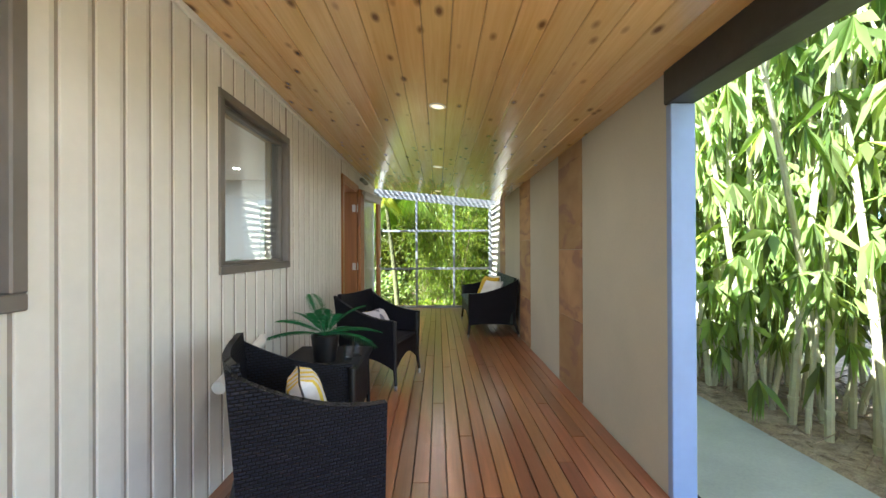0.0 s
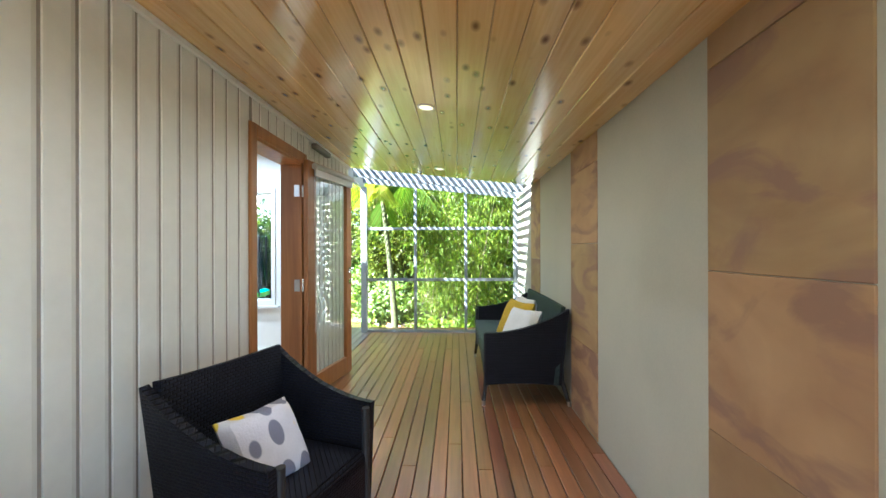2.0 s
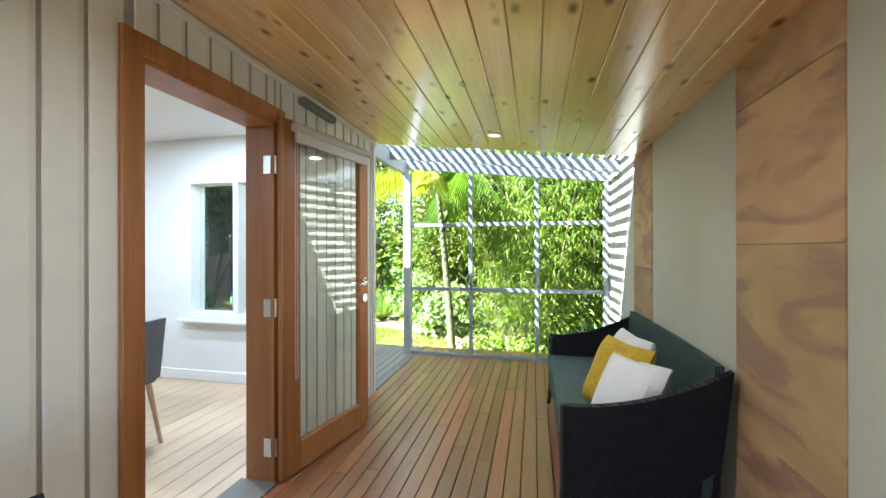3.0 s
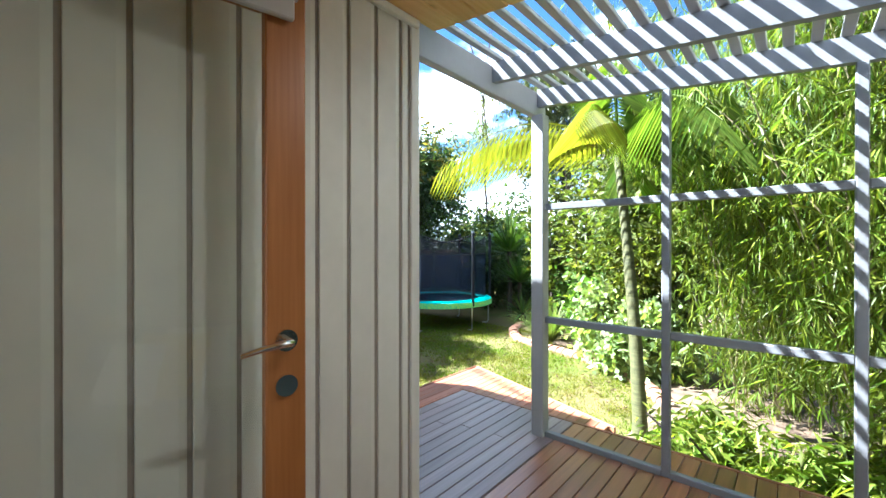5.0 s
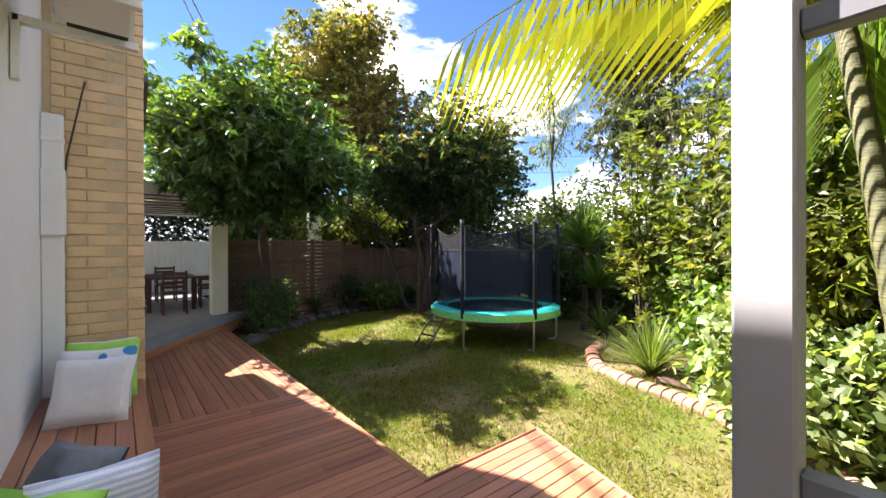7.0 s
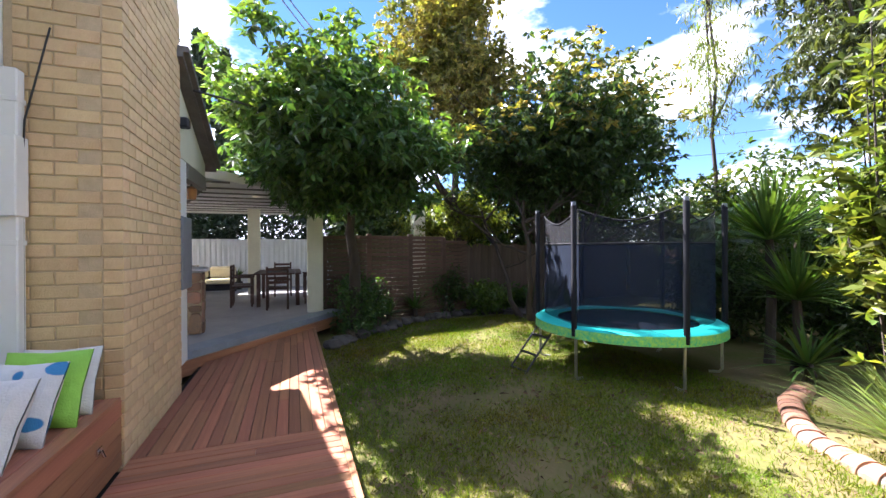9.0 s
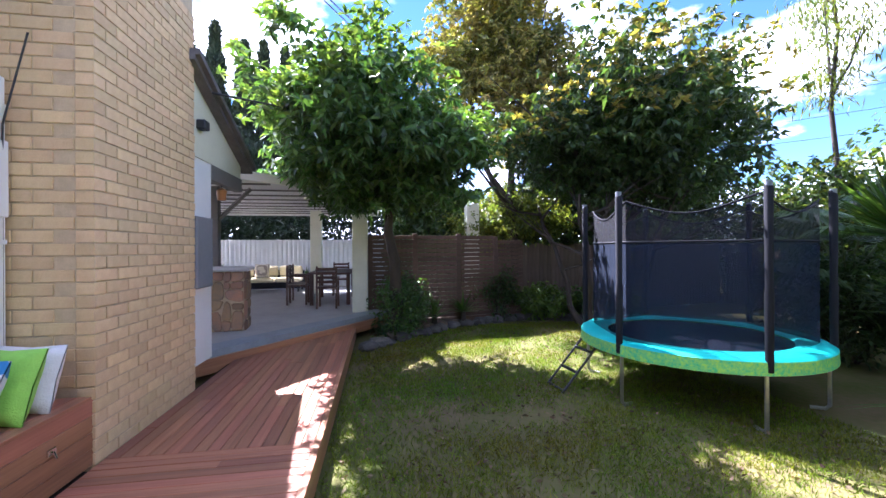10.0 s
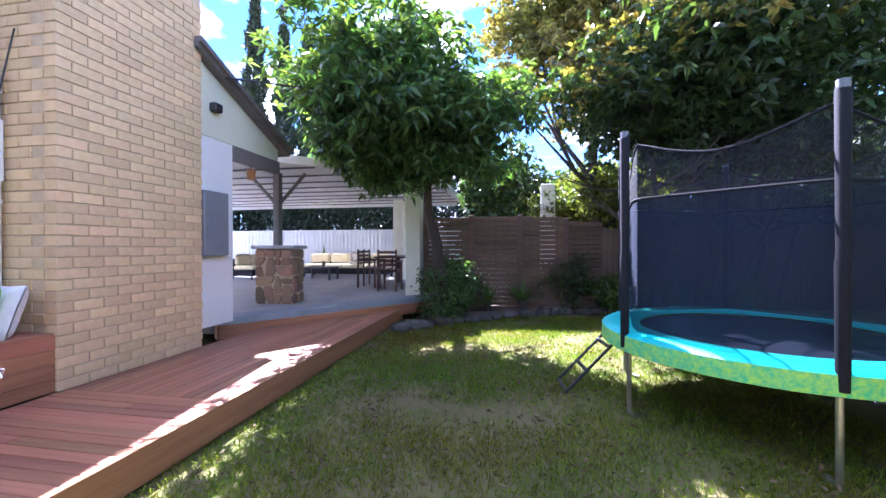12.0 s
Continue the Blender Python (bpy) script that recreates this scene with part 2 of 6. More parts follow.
M["wicker"] = wicker("black_wicker", (0.019, 0.020, 0.034), 48.0)
M["wickerpad"] = wicker("teal_wicker", (0.10, 0.14, 0.14), 70)
M["metal"] = mat("brushed_metal", (0.6, 0.6, 0.6), 0.3, 0.1, 20, 0.05, metal=1.0)
M["steel"] = mat("galvanised_steel", (0.55, 0.55, 0.52), 0.45, 0.15, 10, 0.05, metal=0.9)
M["chrome"] = mat("chrome", (0.8, 0.8, 0.8), 0.08, 0.02, 5, 0, metal=1.0)
M["glass"] = glass("window_glass")
M["foam"] = mat("black_foam_sleeve", (0.012, 0.013, 0.017), 0.8, 0.1, 12, 0.15, spec=0.2)
M["dark"] = mat("dark_plastic", (0.02, 0.02, 0.022), 0.5, 0.1)
M["lamp"] = emit("lamp_glow", (1.0, 0.72, 0.36), 0.13)
M["intwall"] = mat("interior_paint", (0.74, 0.73, 0.70), 0.7, 0.03, 3, 0.04)
M["intfloor"] = knotty("pale_floorboards", (0.62, 0.47, 0.32), (0.5, 0.36, 0.23), 0.35, 0.06, "y", knots=False)
M["brick"] = mat("cream_brick", (0.70, 0.52, 0.29), 0.85, 0.12, 14, 0.4, rnd=0.11, col2=(0.60, 0.42, 0.23), fine=8)
M["mortar"] = mat("mortar", (0.60, 0.46, 0.29), 0.95, 0.1, 20, 0.4)
M["grass"] = mat("lawn", (0.085, 0.105, 0.022), 0.95, 0.3, 1.1, 0.9, col2=(0.17, 0.125, 0.065), fine=14, spec=0.1)
M["blade"] = mat("grass_blades", (0.11, 0.205, 0.02), 0.8, 0.2, 0.8, 0, island=True, rnd=0.45, col2=(0.16, 0.135, 0.022), trans=0.3, spec=0.05)
M["soil"] = mat("mulch", (0.20, 0.14, 0.09), 0.95, 0.3, 9, 0.9, col2=(0.07, 0.045, 0.03))
M["litter"] = mat("dry_leaf_mulch", (0.46, 0.36, 0.26), 0.95, 0.3, 14, 0.9, col2=(0.16, 0.11, 0.075))
M["concrete"] = mat("concrete", (0.42, 0.415, 0.42), 0.85, 0.12, 2.5, 0.2, fine=20)
M["slab"] = mat("patio_slab", (0.38, 0.37, 0.36), 0.7, 0.12, 2, 0.1)
M["bluestone"] = mat("bluestone", (0.27, 0.31, 0.34), 0.6, 0.12, 3, 0.1)
M["fence"] = knotty("weathered_paling", (0.16, 0.115, 0.08), (0.09, 0.065, 0.045), 0.85, 0.25, "z", knots=False)
M["slatfence"] = knotty("stained_slat", (0.13, 0.075, 0.045), (0.08, 0.045, 0.03), 0.7, 0.2, "y", knots=False)
M["bark"] = mat("bark", (0.062, 0.048, 0.036), 0.95, 0.3, 9, 0.9, col2=(0.04, 0.03, 0.022), stretch=(1, 1, 0.3))
M["palmbark"] = mat("palm_trunk", (0.14, 0.14, 0.05), 0.7, 0.25, 5, 0.5, stretch=(0.3, 0.3, 5), col2=(0.045, 0.052, 0.018))
M["culm"] = mat("bamboo_culm", (0.55, 0.55, 0.37), 0.5, 0.2, 3, 0.1, col2=(0.38, 0.34, 0.22), island=True, rnd=0.3)
def leaf(name, col, rnd=0.45, trans=0.38, rough=0.45, col2=None):
    return mat(name, col, rough, 0.2, 0.9, 0, rnd=rnd, island=True, trans=trans, col2=col2, fine=3, spec=0.3)
M["bleaf"] = leaf("bamboo_leaf", (0.17, 0.23, 0.03), 0.6, 0.42)
M["culm_old"] = mat("old_bamboo_culm", (0.22, 0.19, 0.09), 0.55, 0.2, 3, 0.1, col2=(0.14, 0.11, 0.06))
M["bleafbig"] = leaf("bamboo_broad_leaf", (0.25, 0.33, 0.115), 0.5, 0.5)
M["tleaf"] = leaf("glossy_tree_leaf", (0.08, 0.15, 0.042), 0.5, 0.3, 0.28)
M["tleaf_new"] = leaf("young_leaf", (0.12, 0.185, 0.04), 0.4, 0.4, 0.35)
M["dleaf"] = leaf("dark_tree_leaf", (0.06, 0.10, 0.032), 0.5, 0.35, 0.35)
M["oleaf"] = leaf("bronze_leaf", (0.30, 0.23, 0.06), 0.5, 0.35, 0.45, col2=(0.07, 0.10, 0.025))
M["yleaf"] = leaf("yellow_shrub_leaf", (0.15, 0.165, 0.026), 0.55, 0.4, col2=(0.08, 0.115, 0.028))
M["ivy_green"] = leaf("green_ivy", (0.14, 0.24, 0.045), 0.45, 0.35)
M["pleaf"] = leaf("palm_frond", (0.28, 0.29, 0.03), 0.35, 0.45)
M["pleaf_green"] = leaf("green_palm_frond", (0.14, 0.21, 0.03), 0.35, 0.45)
M["strap"] = leaf("strappy_leaf", (0.17, 0.23, 0.065), 0.4, 0.35)
M["yucca"] = leaf("yucca_leaf", (0.09, 0.16, 0.035), 0.4, 0.3)
M["fanleaf"] = leaf("fan_palm_leaf", (0.10, 0.17, 0.06), 0.3, 0.35)
M["fern_stalk"] = mat("green_stalk", (0.10, 0.13, 0.04), 0.6, 0.2)
M["ivy"] = leaf("variegated_ivy", (0.30, 0.38, 0.16), 0.55, 0.35)
M["cypress"] = leaf("cypress_leaf", (0.03, 0.05, 0.025), 0.4, 0.1)
M["fern"] = leaf("artificial_fern", (0.035, 0.19, 0.08), 0.35, 0.2, 0.4)
M["matblack"] = mat("jumping_mat", (0.009, 0.011, 0.018), 0.95, 0.1, 20, 0.1, spec=0.05)
M["pad"] = mat("turquoise_pad", (0.02, 0.52, 0.47), 0.4, 0.1, 3, 0.2, col2=(0.03, 0.42, 0.38))
M["skirt"] = mat("leaf_print_skirt", (0.03, 0.48, 0.24), 0.45, 0.3, 26, 0.2, col2=(0.36, 0.66, 0.08), fine=2)
M["pergwhite"] = mat("patio_lining", (0.72, 0.71, 0.68), 0.6, 0.04, 3, 0.04)
M["corr"] = mat("corrugated_white", (0.62, 0.65, 0.68), 0.5, 0.06, 3, 0.05)
M["cush_cream"] = mat("cream_fabric", (0.70, 0.62, 0.40), 0.9, 0.08, 20, 0.3)
M["cush_white"] = mat("white_fabric", (0.78, 0.77, 0.76), 0.9, 0.05, 20, 0.35)
M["cush_lime"] = mat("lime_fabric", (0.34, 0.70, 0.10), 0.85, 0.06, 20, 0.3)
M["cush_grey"] = mat("grey_fabric", (0.17, 0.19, 0.22), 0.9, 0.08, 30, 0.3)
M["cush_yellow"] = mat("mustard_knit", (0.62, 0.42, 0.02), 0.9, 0.15, 30, 0.8, fine=2)
M["timber_dark"] = knotty("dark_table_timber", (0.065, 0.026, 0.018), (0.04, 0.017, 0.012), 0.4, 0.15, "x", knots=False)
M["rubble"] = mat("bar_stone", (0.36, 0.205, 0.105), 0.85, 0.25, 5, 0.5, rnd=0.4, col2=(0.20, 0.15, 0.11))
M["edgebrick"] = mat("edging_brick", (0.36, 0.15, 0.085), 0.9, 0.2, 12, 0.4, rnd=0.16, col2=(0.26, 0.17, 0.12))
M["edgejoint"] = mat("edging_mortar", (0.26, 0.20, 0.16), 0.95, 0.15, 20, 0.4)
M["rock"] = mat("garden_rock", (0.11, 0.10, 0.09), 0.85, 0.25, 4, 0.6, rnd=0.25)
M["pot"] = mat("black_pot", (0.015, 0.015, 0.017), 0.35, 0.1)
M["cream"] = mat("cream_weatherboard", (0.68, 0.68, 0.52), 0.6, 0.05, 3, 0.05)
M["roof"] = mat("roof_tile", (0.15, 0.14, 0.14), 0.8, 0.2, 6, 0.3)
M["gleaf"] = leaf("olive_gum_leaf", (0.10, 0.12, 0.045), 0.45, 0.3)
M["hedge"] = leaf("hedge_leaf", (0.015, 0.03, 0.013), 0.4, 0.15)
M["vase"] = mat("white_ceramic", (0.66, 0.68, 0.68), 0.25, 0.04)
M["mesh"] = mat("safety_net", (0.018, 0.026, 0.045), 0.95, 0.1, 30, 0.0, spec=0.1)


def net_material(m, dens):
    """Woven net: open between the threads."""
    n, l = m.node_tree.nodes, m.node_tree.links
    tr, ms = n.new("ShaderNodeBsdfTransparent"), n.new("ShaderNodeMixShader")
    ms.inputs[0].default_value = dens
    l.new(tr.outputs[0], ms.inputs[1])
    l.new(n["Principled BSDF"].outputs[0], ms.inputs[2])
    l.new(ms.outputs[0], n["Material Output"].inputs["Surface"])


net_material(M["mesh"], 0.68)


def stripes(m, col, axis, freq, lo=0.45, hi=0.55):
    """Printed or woven stripes across a fabric."""
    n, l = m.node_tree.nodes, m.node_tree.links
    b = n["Principled BSDF"]
    old = b.inputs["Base Color"].links[0].from_socket
    tco, wv, rp, mx = (n.new("ShaderNode" + k) for k in ("TexCoord", "TexWave", "ValToRGB", "MixRGB"))
    wv.bands_direction = axis
    wv.inputs["Scale"].default_value, wv.inputs["Distortion"].default_value = freq, 0.6
    rp.color_ramp.elements[0].position, rp.color_ramp.elements[1].position = lo, hi
    mx.inputs[2].default_value = (*col, 1)
    l.new(tco.outputs["Object"], wv.inputs["Vector"])
    l.new(wv.outputs["Fac"], rp.inputs[0])
    l.new(rp.outputs[0], mx.inputs[0])
    l.new(old, mx.inputs[1])
    l.new(mx.outputs[0], b.inputs["Base Color"])
    return m


def spots(m, col, scale, size, col3=None, stretch=(1, 1, 1), even=0.6):
    """Printed round motifs on a fabric."""
    n, l = m.node_tree.nodes, m.node_tree.links
    b = n["Principled BSDF"]
    old = b.inputs["Base Color"].links[0].from_socket
    tco, vo, rp, mx = (n.new("ShaderNode" + k) for k in ("TexCoord", "TexVoronoi", "ValToRGB", "MixRGB"))
    vo.inputs["Scale"].default_value, vo.inputs["Randomness"].default_value = scale, even
    rp.color_ramp.elements[0].position, rp.color_ramp.elements[1].position = size, size + 0.03
    rp.color_ramp.elements[0].color, rp.color_ramp.elements[1].color = (1, 1, 1, 1), (0, 0, 0, 1)
    mx.inputs[2].default_value = (*col, 1)
    mpp = n.new("ShaderNodeMapping")
    mpp.inputs["Scale"].default_value = stretch
    l.new(tco.outputs["Object"], mpp.inputs["Vector"])
    l.new(mpp.outputs[0], vo.inputs["Vector"])
    l.new(vo.outputs["Distance"], rp.inputs[0])
    l.new(rp.outputs[0], mx.inputs[0])
    l.new(old, mx.inputs[1])
    if col3:
        mh, gt = n.new("ShaderNodeMixRGB"), n.new("ShaderNodeMath")
        gt.operation, gt.inputs[1].default_value = "GREATER_THAN", 0.58
        l.new(vo.outputs["Color"], gt.inputs[0])
        l.new(gt.outputs[0], mh.inputs[0])
        mh.inputs[1].default_value, mh.inputs[2].default_value = (*col, 1), (*col3, 1)
        l.new(mh.outputs[0], mx.inputs[2])
    l.new(mx.outputs[0], b.inputs["Base Color"])
    return m


M["cush_stripe"] = stripes(mat("blue_stripe_fabric", (0.74, 0.76, 0.80), 0.9, 0.05, 20, 0.3), (0.42, 0.50, 0.66), "Z", 14)
M["cush_print"] = spots(mat("printed_fabric", (0.76, 0.77, 0.78), 0.9, 0.04, 20, 0.3), (0.05, 0.24, 0.50), 8.0, 0.36, (0.45, 0.75, 0.35), (1, 0.3, 1), 0.5)
M["cush_geo"] = spots(mat("grey_yellow_print", (0.72, 0.70, 0.78), 0.9, 0.05, 20, 0.3), (0.22, 0.22, 0.30), 11.0, 0.40, (0.75, 0.55, 0.06), (1, 0.25, 0.62), 0.25)
M["cush_band"] = stripes(mat("yellow_band_fabric", (0.76, 0.75, 0.77), 0.9, 0.05, 20, 0.3), (0.72, 0.55, 0.08), "X", 5, 0.6, 0.66)
M["cush_thin"] = stripes(mat("fine_stripe_fabric", (0.62, 0.58, 0.48), 0.9, 0.05, 20, 0.3), (0.25, 0.22, 0.2), "Y", 12)


# ---- mesh helpers ----
class Mesh:
    """Collects vertices and faces of one mesh."""

    def __init__(self):
        self.v, self.f = [], []

    def add(self, verts, faces):
        k = len(self.v)
        self.v.extend(tuple(p) for p in verts)
        self.f.extend(tuple(i + k for i in q) for q in faces)
        return self

    def box(self, x0, y0, z0, x1, y1, z1, b=0.0, m=None):
        """A box from corner to corner; b: the chamfer on all its edges."""
        lo, hi = (min(x0, x1), min(y0, y1), min(z0, z1)), (max(x0, x1), max(y0, y1), max(z0, z1))
        b = min(b, 0.45 * min(h - l for h, l in zip(hi, lo)))
        if b <= 0:
            vs = [Vector((x, y, z)) for x in (lo[0], hi[0]) for y in (lo[1], hi[1]) for z in (lo[2], hi[2])]
            fs = [(0, 1, 3, 2), (4, 6, 7, 5), (0, 4, 5, 1), (2, 3, 7, 6), (0, 2, 6, 4), (1, 5, 7, 3)]
        else:
            vs, at = [], {}
            for sx in (0, 1):
                for sy in (0, 1):
                    for sz in (0, 1):
                        s, c = (sx, sy, sz), [hi[k] if (sx, sy, sz)[k] else lo[k] for k in range(3)]
                        for ax in range(3):
                            at[s, ax] = len(vs)
                            vs.append(Vector([c[k] if k == ax else c[k] + (-b if s[k] else b) for k in range(3)]))
            fs = []
            for ax in range(3):
                i, j = (ax + 1) % 3, (ax + 2) % 3
                for e in (0, 1):
                    ring = []
                    for u, w in ((0, 0), (1, 0), (1, 1), (0, 1)):
                        s = [0, 0, 0]
                        s[ax], s[i], s[j] = e, u, w
                        ring.append(at[tuple(s), ax])
                    fs.append(ring if e else ring[::-1])
                for u in (0, 1):
                    for w in (0, 1):
                        s0, s1 = [0, 0, 0], [0, 0, 0]
                        s0[ax], s1[ax] = 0, 1
                        s0[i] = s1[i] = u
                        s0[j] = s1[j] = w
                        s0, s1 = tuple(s0), tuple(s1)
                        q = [at[s0, i], at[s1, i], at[s1, j], at[s0, j]]
                        fs.append(q if u == w else q[::-1])
            for s in {k[0] for k in at}:
                q = [at[s, 0], at[s, 1], at[s, 2]]
                fs.append(q if sum(s) % 2 else q[::-1])
        if m is not None:
            vs = [m @ p for p in vs]
        return self.add(vs, fs)

    def tube(self, pts, rad, n=8, cap=True):
        """A round tube along points; rad: one radius, or one for each point."""
        pts = [Vector(p) for p in pts]
        rad = rad if isinstance(rad, (list, tuple)) else [rad] * len(pts)
        vs, fs, side = [], [], None
        for k, p in enumerate(pts):
            d = (pts[min(k + 1, len(pts) - 1)] - pts[max(k - 1, 0)]).normalized()
            if side is None:
                side = d.cross((0, 0, 1) if abs(d.z) < 0.9 else (1, 0, 0)).normalized()
            side = (side - d * side.dot(d)).normalized()
            up = d.cross(side)
            for a in range(n):
                w = 2 * math.pi * a / n
                vs.append(p + rad[k] * (math.cos(w) * side + math.sin(w) * up))
        for k in range(len(pts) - 1):
            for a in range(n):
                fs.append((k * n + a, k * n + (a + 1) % n, (k + 1) * n + (a + 1) % n, (k + 1) * n + a))
        if cap:
            fs += [tuple(range(n))[::-1], tuple(range((len(pts) - 1) * n, len(pts) * n))]
        return self.add(vs, fs)

    def lathe(self, prof, n=24, c=(0, 0, 0)):
        """A profile of (radius, height) turned about the upright."""
        vs = [(c[0] + r * math.cos(2 * math.pi * a / n), c[1] + r * math.sin(2 * math.pi * a / n), c[2] + z) for r, z in prof for a in range(n)]
        fs = [(k * n + a, k * n + (a + 1) % n, (k + 1) * n + (a + 1) % n, (k + 1) * n + a) for k in range(len(prof) - 1) for a in range(n)]
        return self.add(vs, fs)

    def sheet(self, rows, thick=0.0):
        """A grid of points, made solid by thick along its normals."""
        nr, nc = len(rows), len(rows[0])
        g = [[Vector(p) for p in r] for r in rows]
        def nrm(i, j):
            a = g[min(i + 1, nr - 1)][j] - g[max(i - 1, 0)][j]
            b = g[i][min(j + 1, nc - 1)] - g[i][max(j - 1, 0)]
            c = a.cross(b)
            return c.normalized() if c.length > 1e-9 else Vector((0, 0, 1))
        top = [g[i][j] for i in range(nr) for j in range(nc)]
        fs = [(i * nc + j, i * nc + j + 1, (i + 1) * nc + j + 1, (i + 1) * nc + j) for i in range(nr - 1) for j in range(nc - 1)]
        if thick:
            k = nr * nc
            low = [g[i][j] + nrm(i, j) * thick for i in range(nr) for j in range(nc)]
            rim = [j for j in range(nc)] + [i * nc + nc - 1 for i in range(1, nr)] + [(nr - 1) * nc + j for j in range(nc - 2, -1, -1)] + [i * nc for i in range(nr - 2, 0, -1)]
            fs2 = [tuple(a + k for a in q[::-1]) for q in fs]
            fs2 += [(rim[a], rim[a - 1], rim[a - 1] + k, rim[a] + k) for a in range(len(rim))]
            return self.add(top + low, fs + fs2)
        return self.add(top, fs)

    def data(self, name, smooth=False):
        me = bpy.data.meshes.new(name)
        me.from_pydata(self.v, [], self.f)
        if smooth:
            me.shade_smooth()
            me.set_sharp_from_angle(angle=radians(40))
        return me


def thing(name, label, category, at=(0, 0, 0), rz=0, group="", kind=""):
    ob = new(name)
    ob.empty_display_size = 0.1
    ob.matrix_basis = pose(*at, 0, 0, rz)
    return tagged(ob, label, category, group, kind)


def part(name, shape, material, parent=None, label="", smooth=False):
    """One mesh object under a thing or a part."""
    me = shape if isinstance(shape, bpy.types.Mesh) else shape.data(name, smooth)
    if not me.materials:
        me.materials.append(material)
    ob = new(name, me)
    ob.parent = parent
    return tagged(ob, label)


def solid(name, shape, material, label, category, kind="", smooth=False, group=""):
    return tagged(part(name, shape, material, None, "", smooth), label, category, group, kind)


def piece(name, me, parent, at, material=None):
    ob = new(name, me)
    ob.parent = parent
    ob.location = at
    return ob


def leaves_mesh(name, pos, rng, length, width, droop=0.3, bend=0.25):
    """Many leaves, each of two bent halves, at the given places."""
    n = len(pos)
    pos = np.asarray(pos, float)
    az = rng.uniform(0, 2 * math.pi, n)
    el = rng.normal(-droop, 0.45, n)
    d = np.stack([np.cos(az) * np.cos(el), np.sin(az) * np.cos(el), np.sin(el)], 1)
    rnd = rng.normal(0, 1, (n, 3))
    s = np.cross(d, rnd)
    s /= np.linalg.norm(s, axis=1)[:, None] + 1e-9
    nn = np.cross(s, d)
    L = (length * rng.uniform(0.65, 1.25, n))[:, None]
    W = (width * rng.uniform(0.7, 1.2, n))[:, None]
    mid = pos + d * L * 0.45
    tip = pos + d * L - np.array([0, 0, 1]) * L * bend
    v = np.stack([pos, mid + s * W * 0.5 + nn * W * 0.12, tip, mid - s * W * 0.5 + nn * W * 0.12], 1).reshape(-1, 3)
    me = bpy.data.meshes.new(name)
    me.vertices.add(4 * n)
    me.vertices.foreach_set("co", v.ravel())
    k = np.arange(n)[:, None] * 4
    tri = np.concatenate([k + [0, 1, 2], k + [0, 2, 3]], 1).reshape(-1)
    me.loops.add(6 * n)
    me.loops.foreach_set("vertex_index", tri)
    me.polygons.add(2 * n)
    me.polygons.foreach_set("loop_start", np.arange(2 * n) * 3)
    me.update(calc_edges=True)
    return me


def clumps(rng, centre, radii, count, per, spread, flat=0.0, shell=0.55):
    """Places of leaves: clumps set mostly near the outside of a lumpy ellipsoid."""
    out = []
    subs = [(np.zeros(3), 0.64)] * 7
    for k in range(26):
        d = rng.normal(0, 1, 3)
        d /= np.linalg.norm(d)
        subs.append((d * np.array(radii) * rng.uniform(0.55, 0.8), rng.uniform(0.2, 0.34)))
    whole, size = np.array(centre), np.array(radii)
    for _ in range(count):
        o, f = subs[rng.integers(len(subs))]
        centre, radii = whole + o, size * f
        d = rng.normal(0, 1, 3)
        d /= np.linalg.norm(d)
        if d[2] < -0.5 and flat:
            d[2] *= 0.5
        lump = 0.82 + 0.3 * noise.noise(Vector(d * 1.9) + Vector(centre))
        r = rng.uniform(shell, 1.0) ** 0.6 * lump
        c = np.array(centre) + d * r * np.array(radii)
        out.append(c + rng.normal(0, spread, (per, 3)) * (1, 1, 0.75))
    return np.concatenate(out)


def lobed(rng, centre, radii, count, per, spread, lobes, twig):
    """Places of leaf whorls: separate rounded masses of foliage with gaps between, whorls of leaves at each twig's end."""
    out, size = [], np.array(radii)
    for k in range(lobes):
        d = rng.normal(0, 1, 3)
        d /= np.linalg.norm(d)
        d[2] = d[2] * 0.8 + 0.1
        c = np.array(centre) + d * size * rng.uniform(0.35, 0.78)
        f = rng.uniform(0.26, 0.42)
        for _ in range(max(3, count // lobes)):
            e = rng.normal(0, 1, 3)
            e /= np.linalg.norm(e)
            if e[2] < -0.3:
                e[2] *= 0.45
            p = c + e * size.mean() * f * rng.uniform(0.5, 1.08) * (1, 1, 0.78)
            tips = p + rng.normal(0, spread, (max(1, per // twig), 3)) * (1, 1, 0.7)
            out.append(np.repeat(tips, twig, 0))
    return np.concatenate(out)


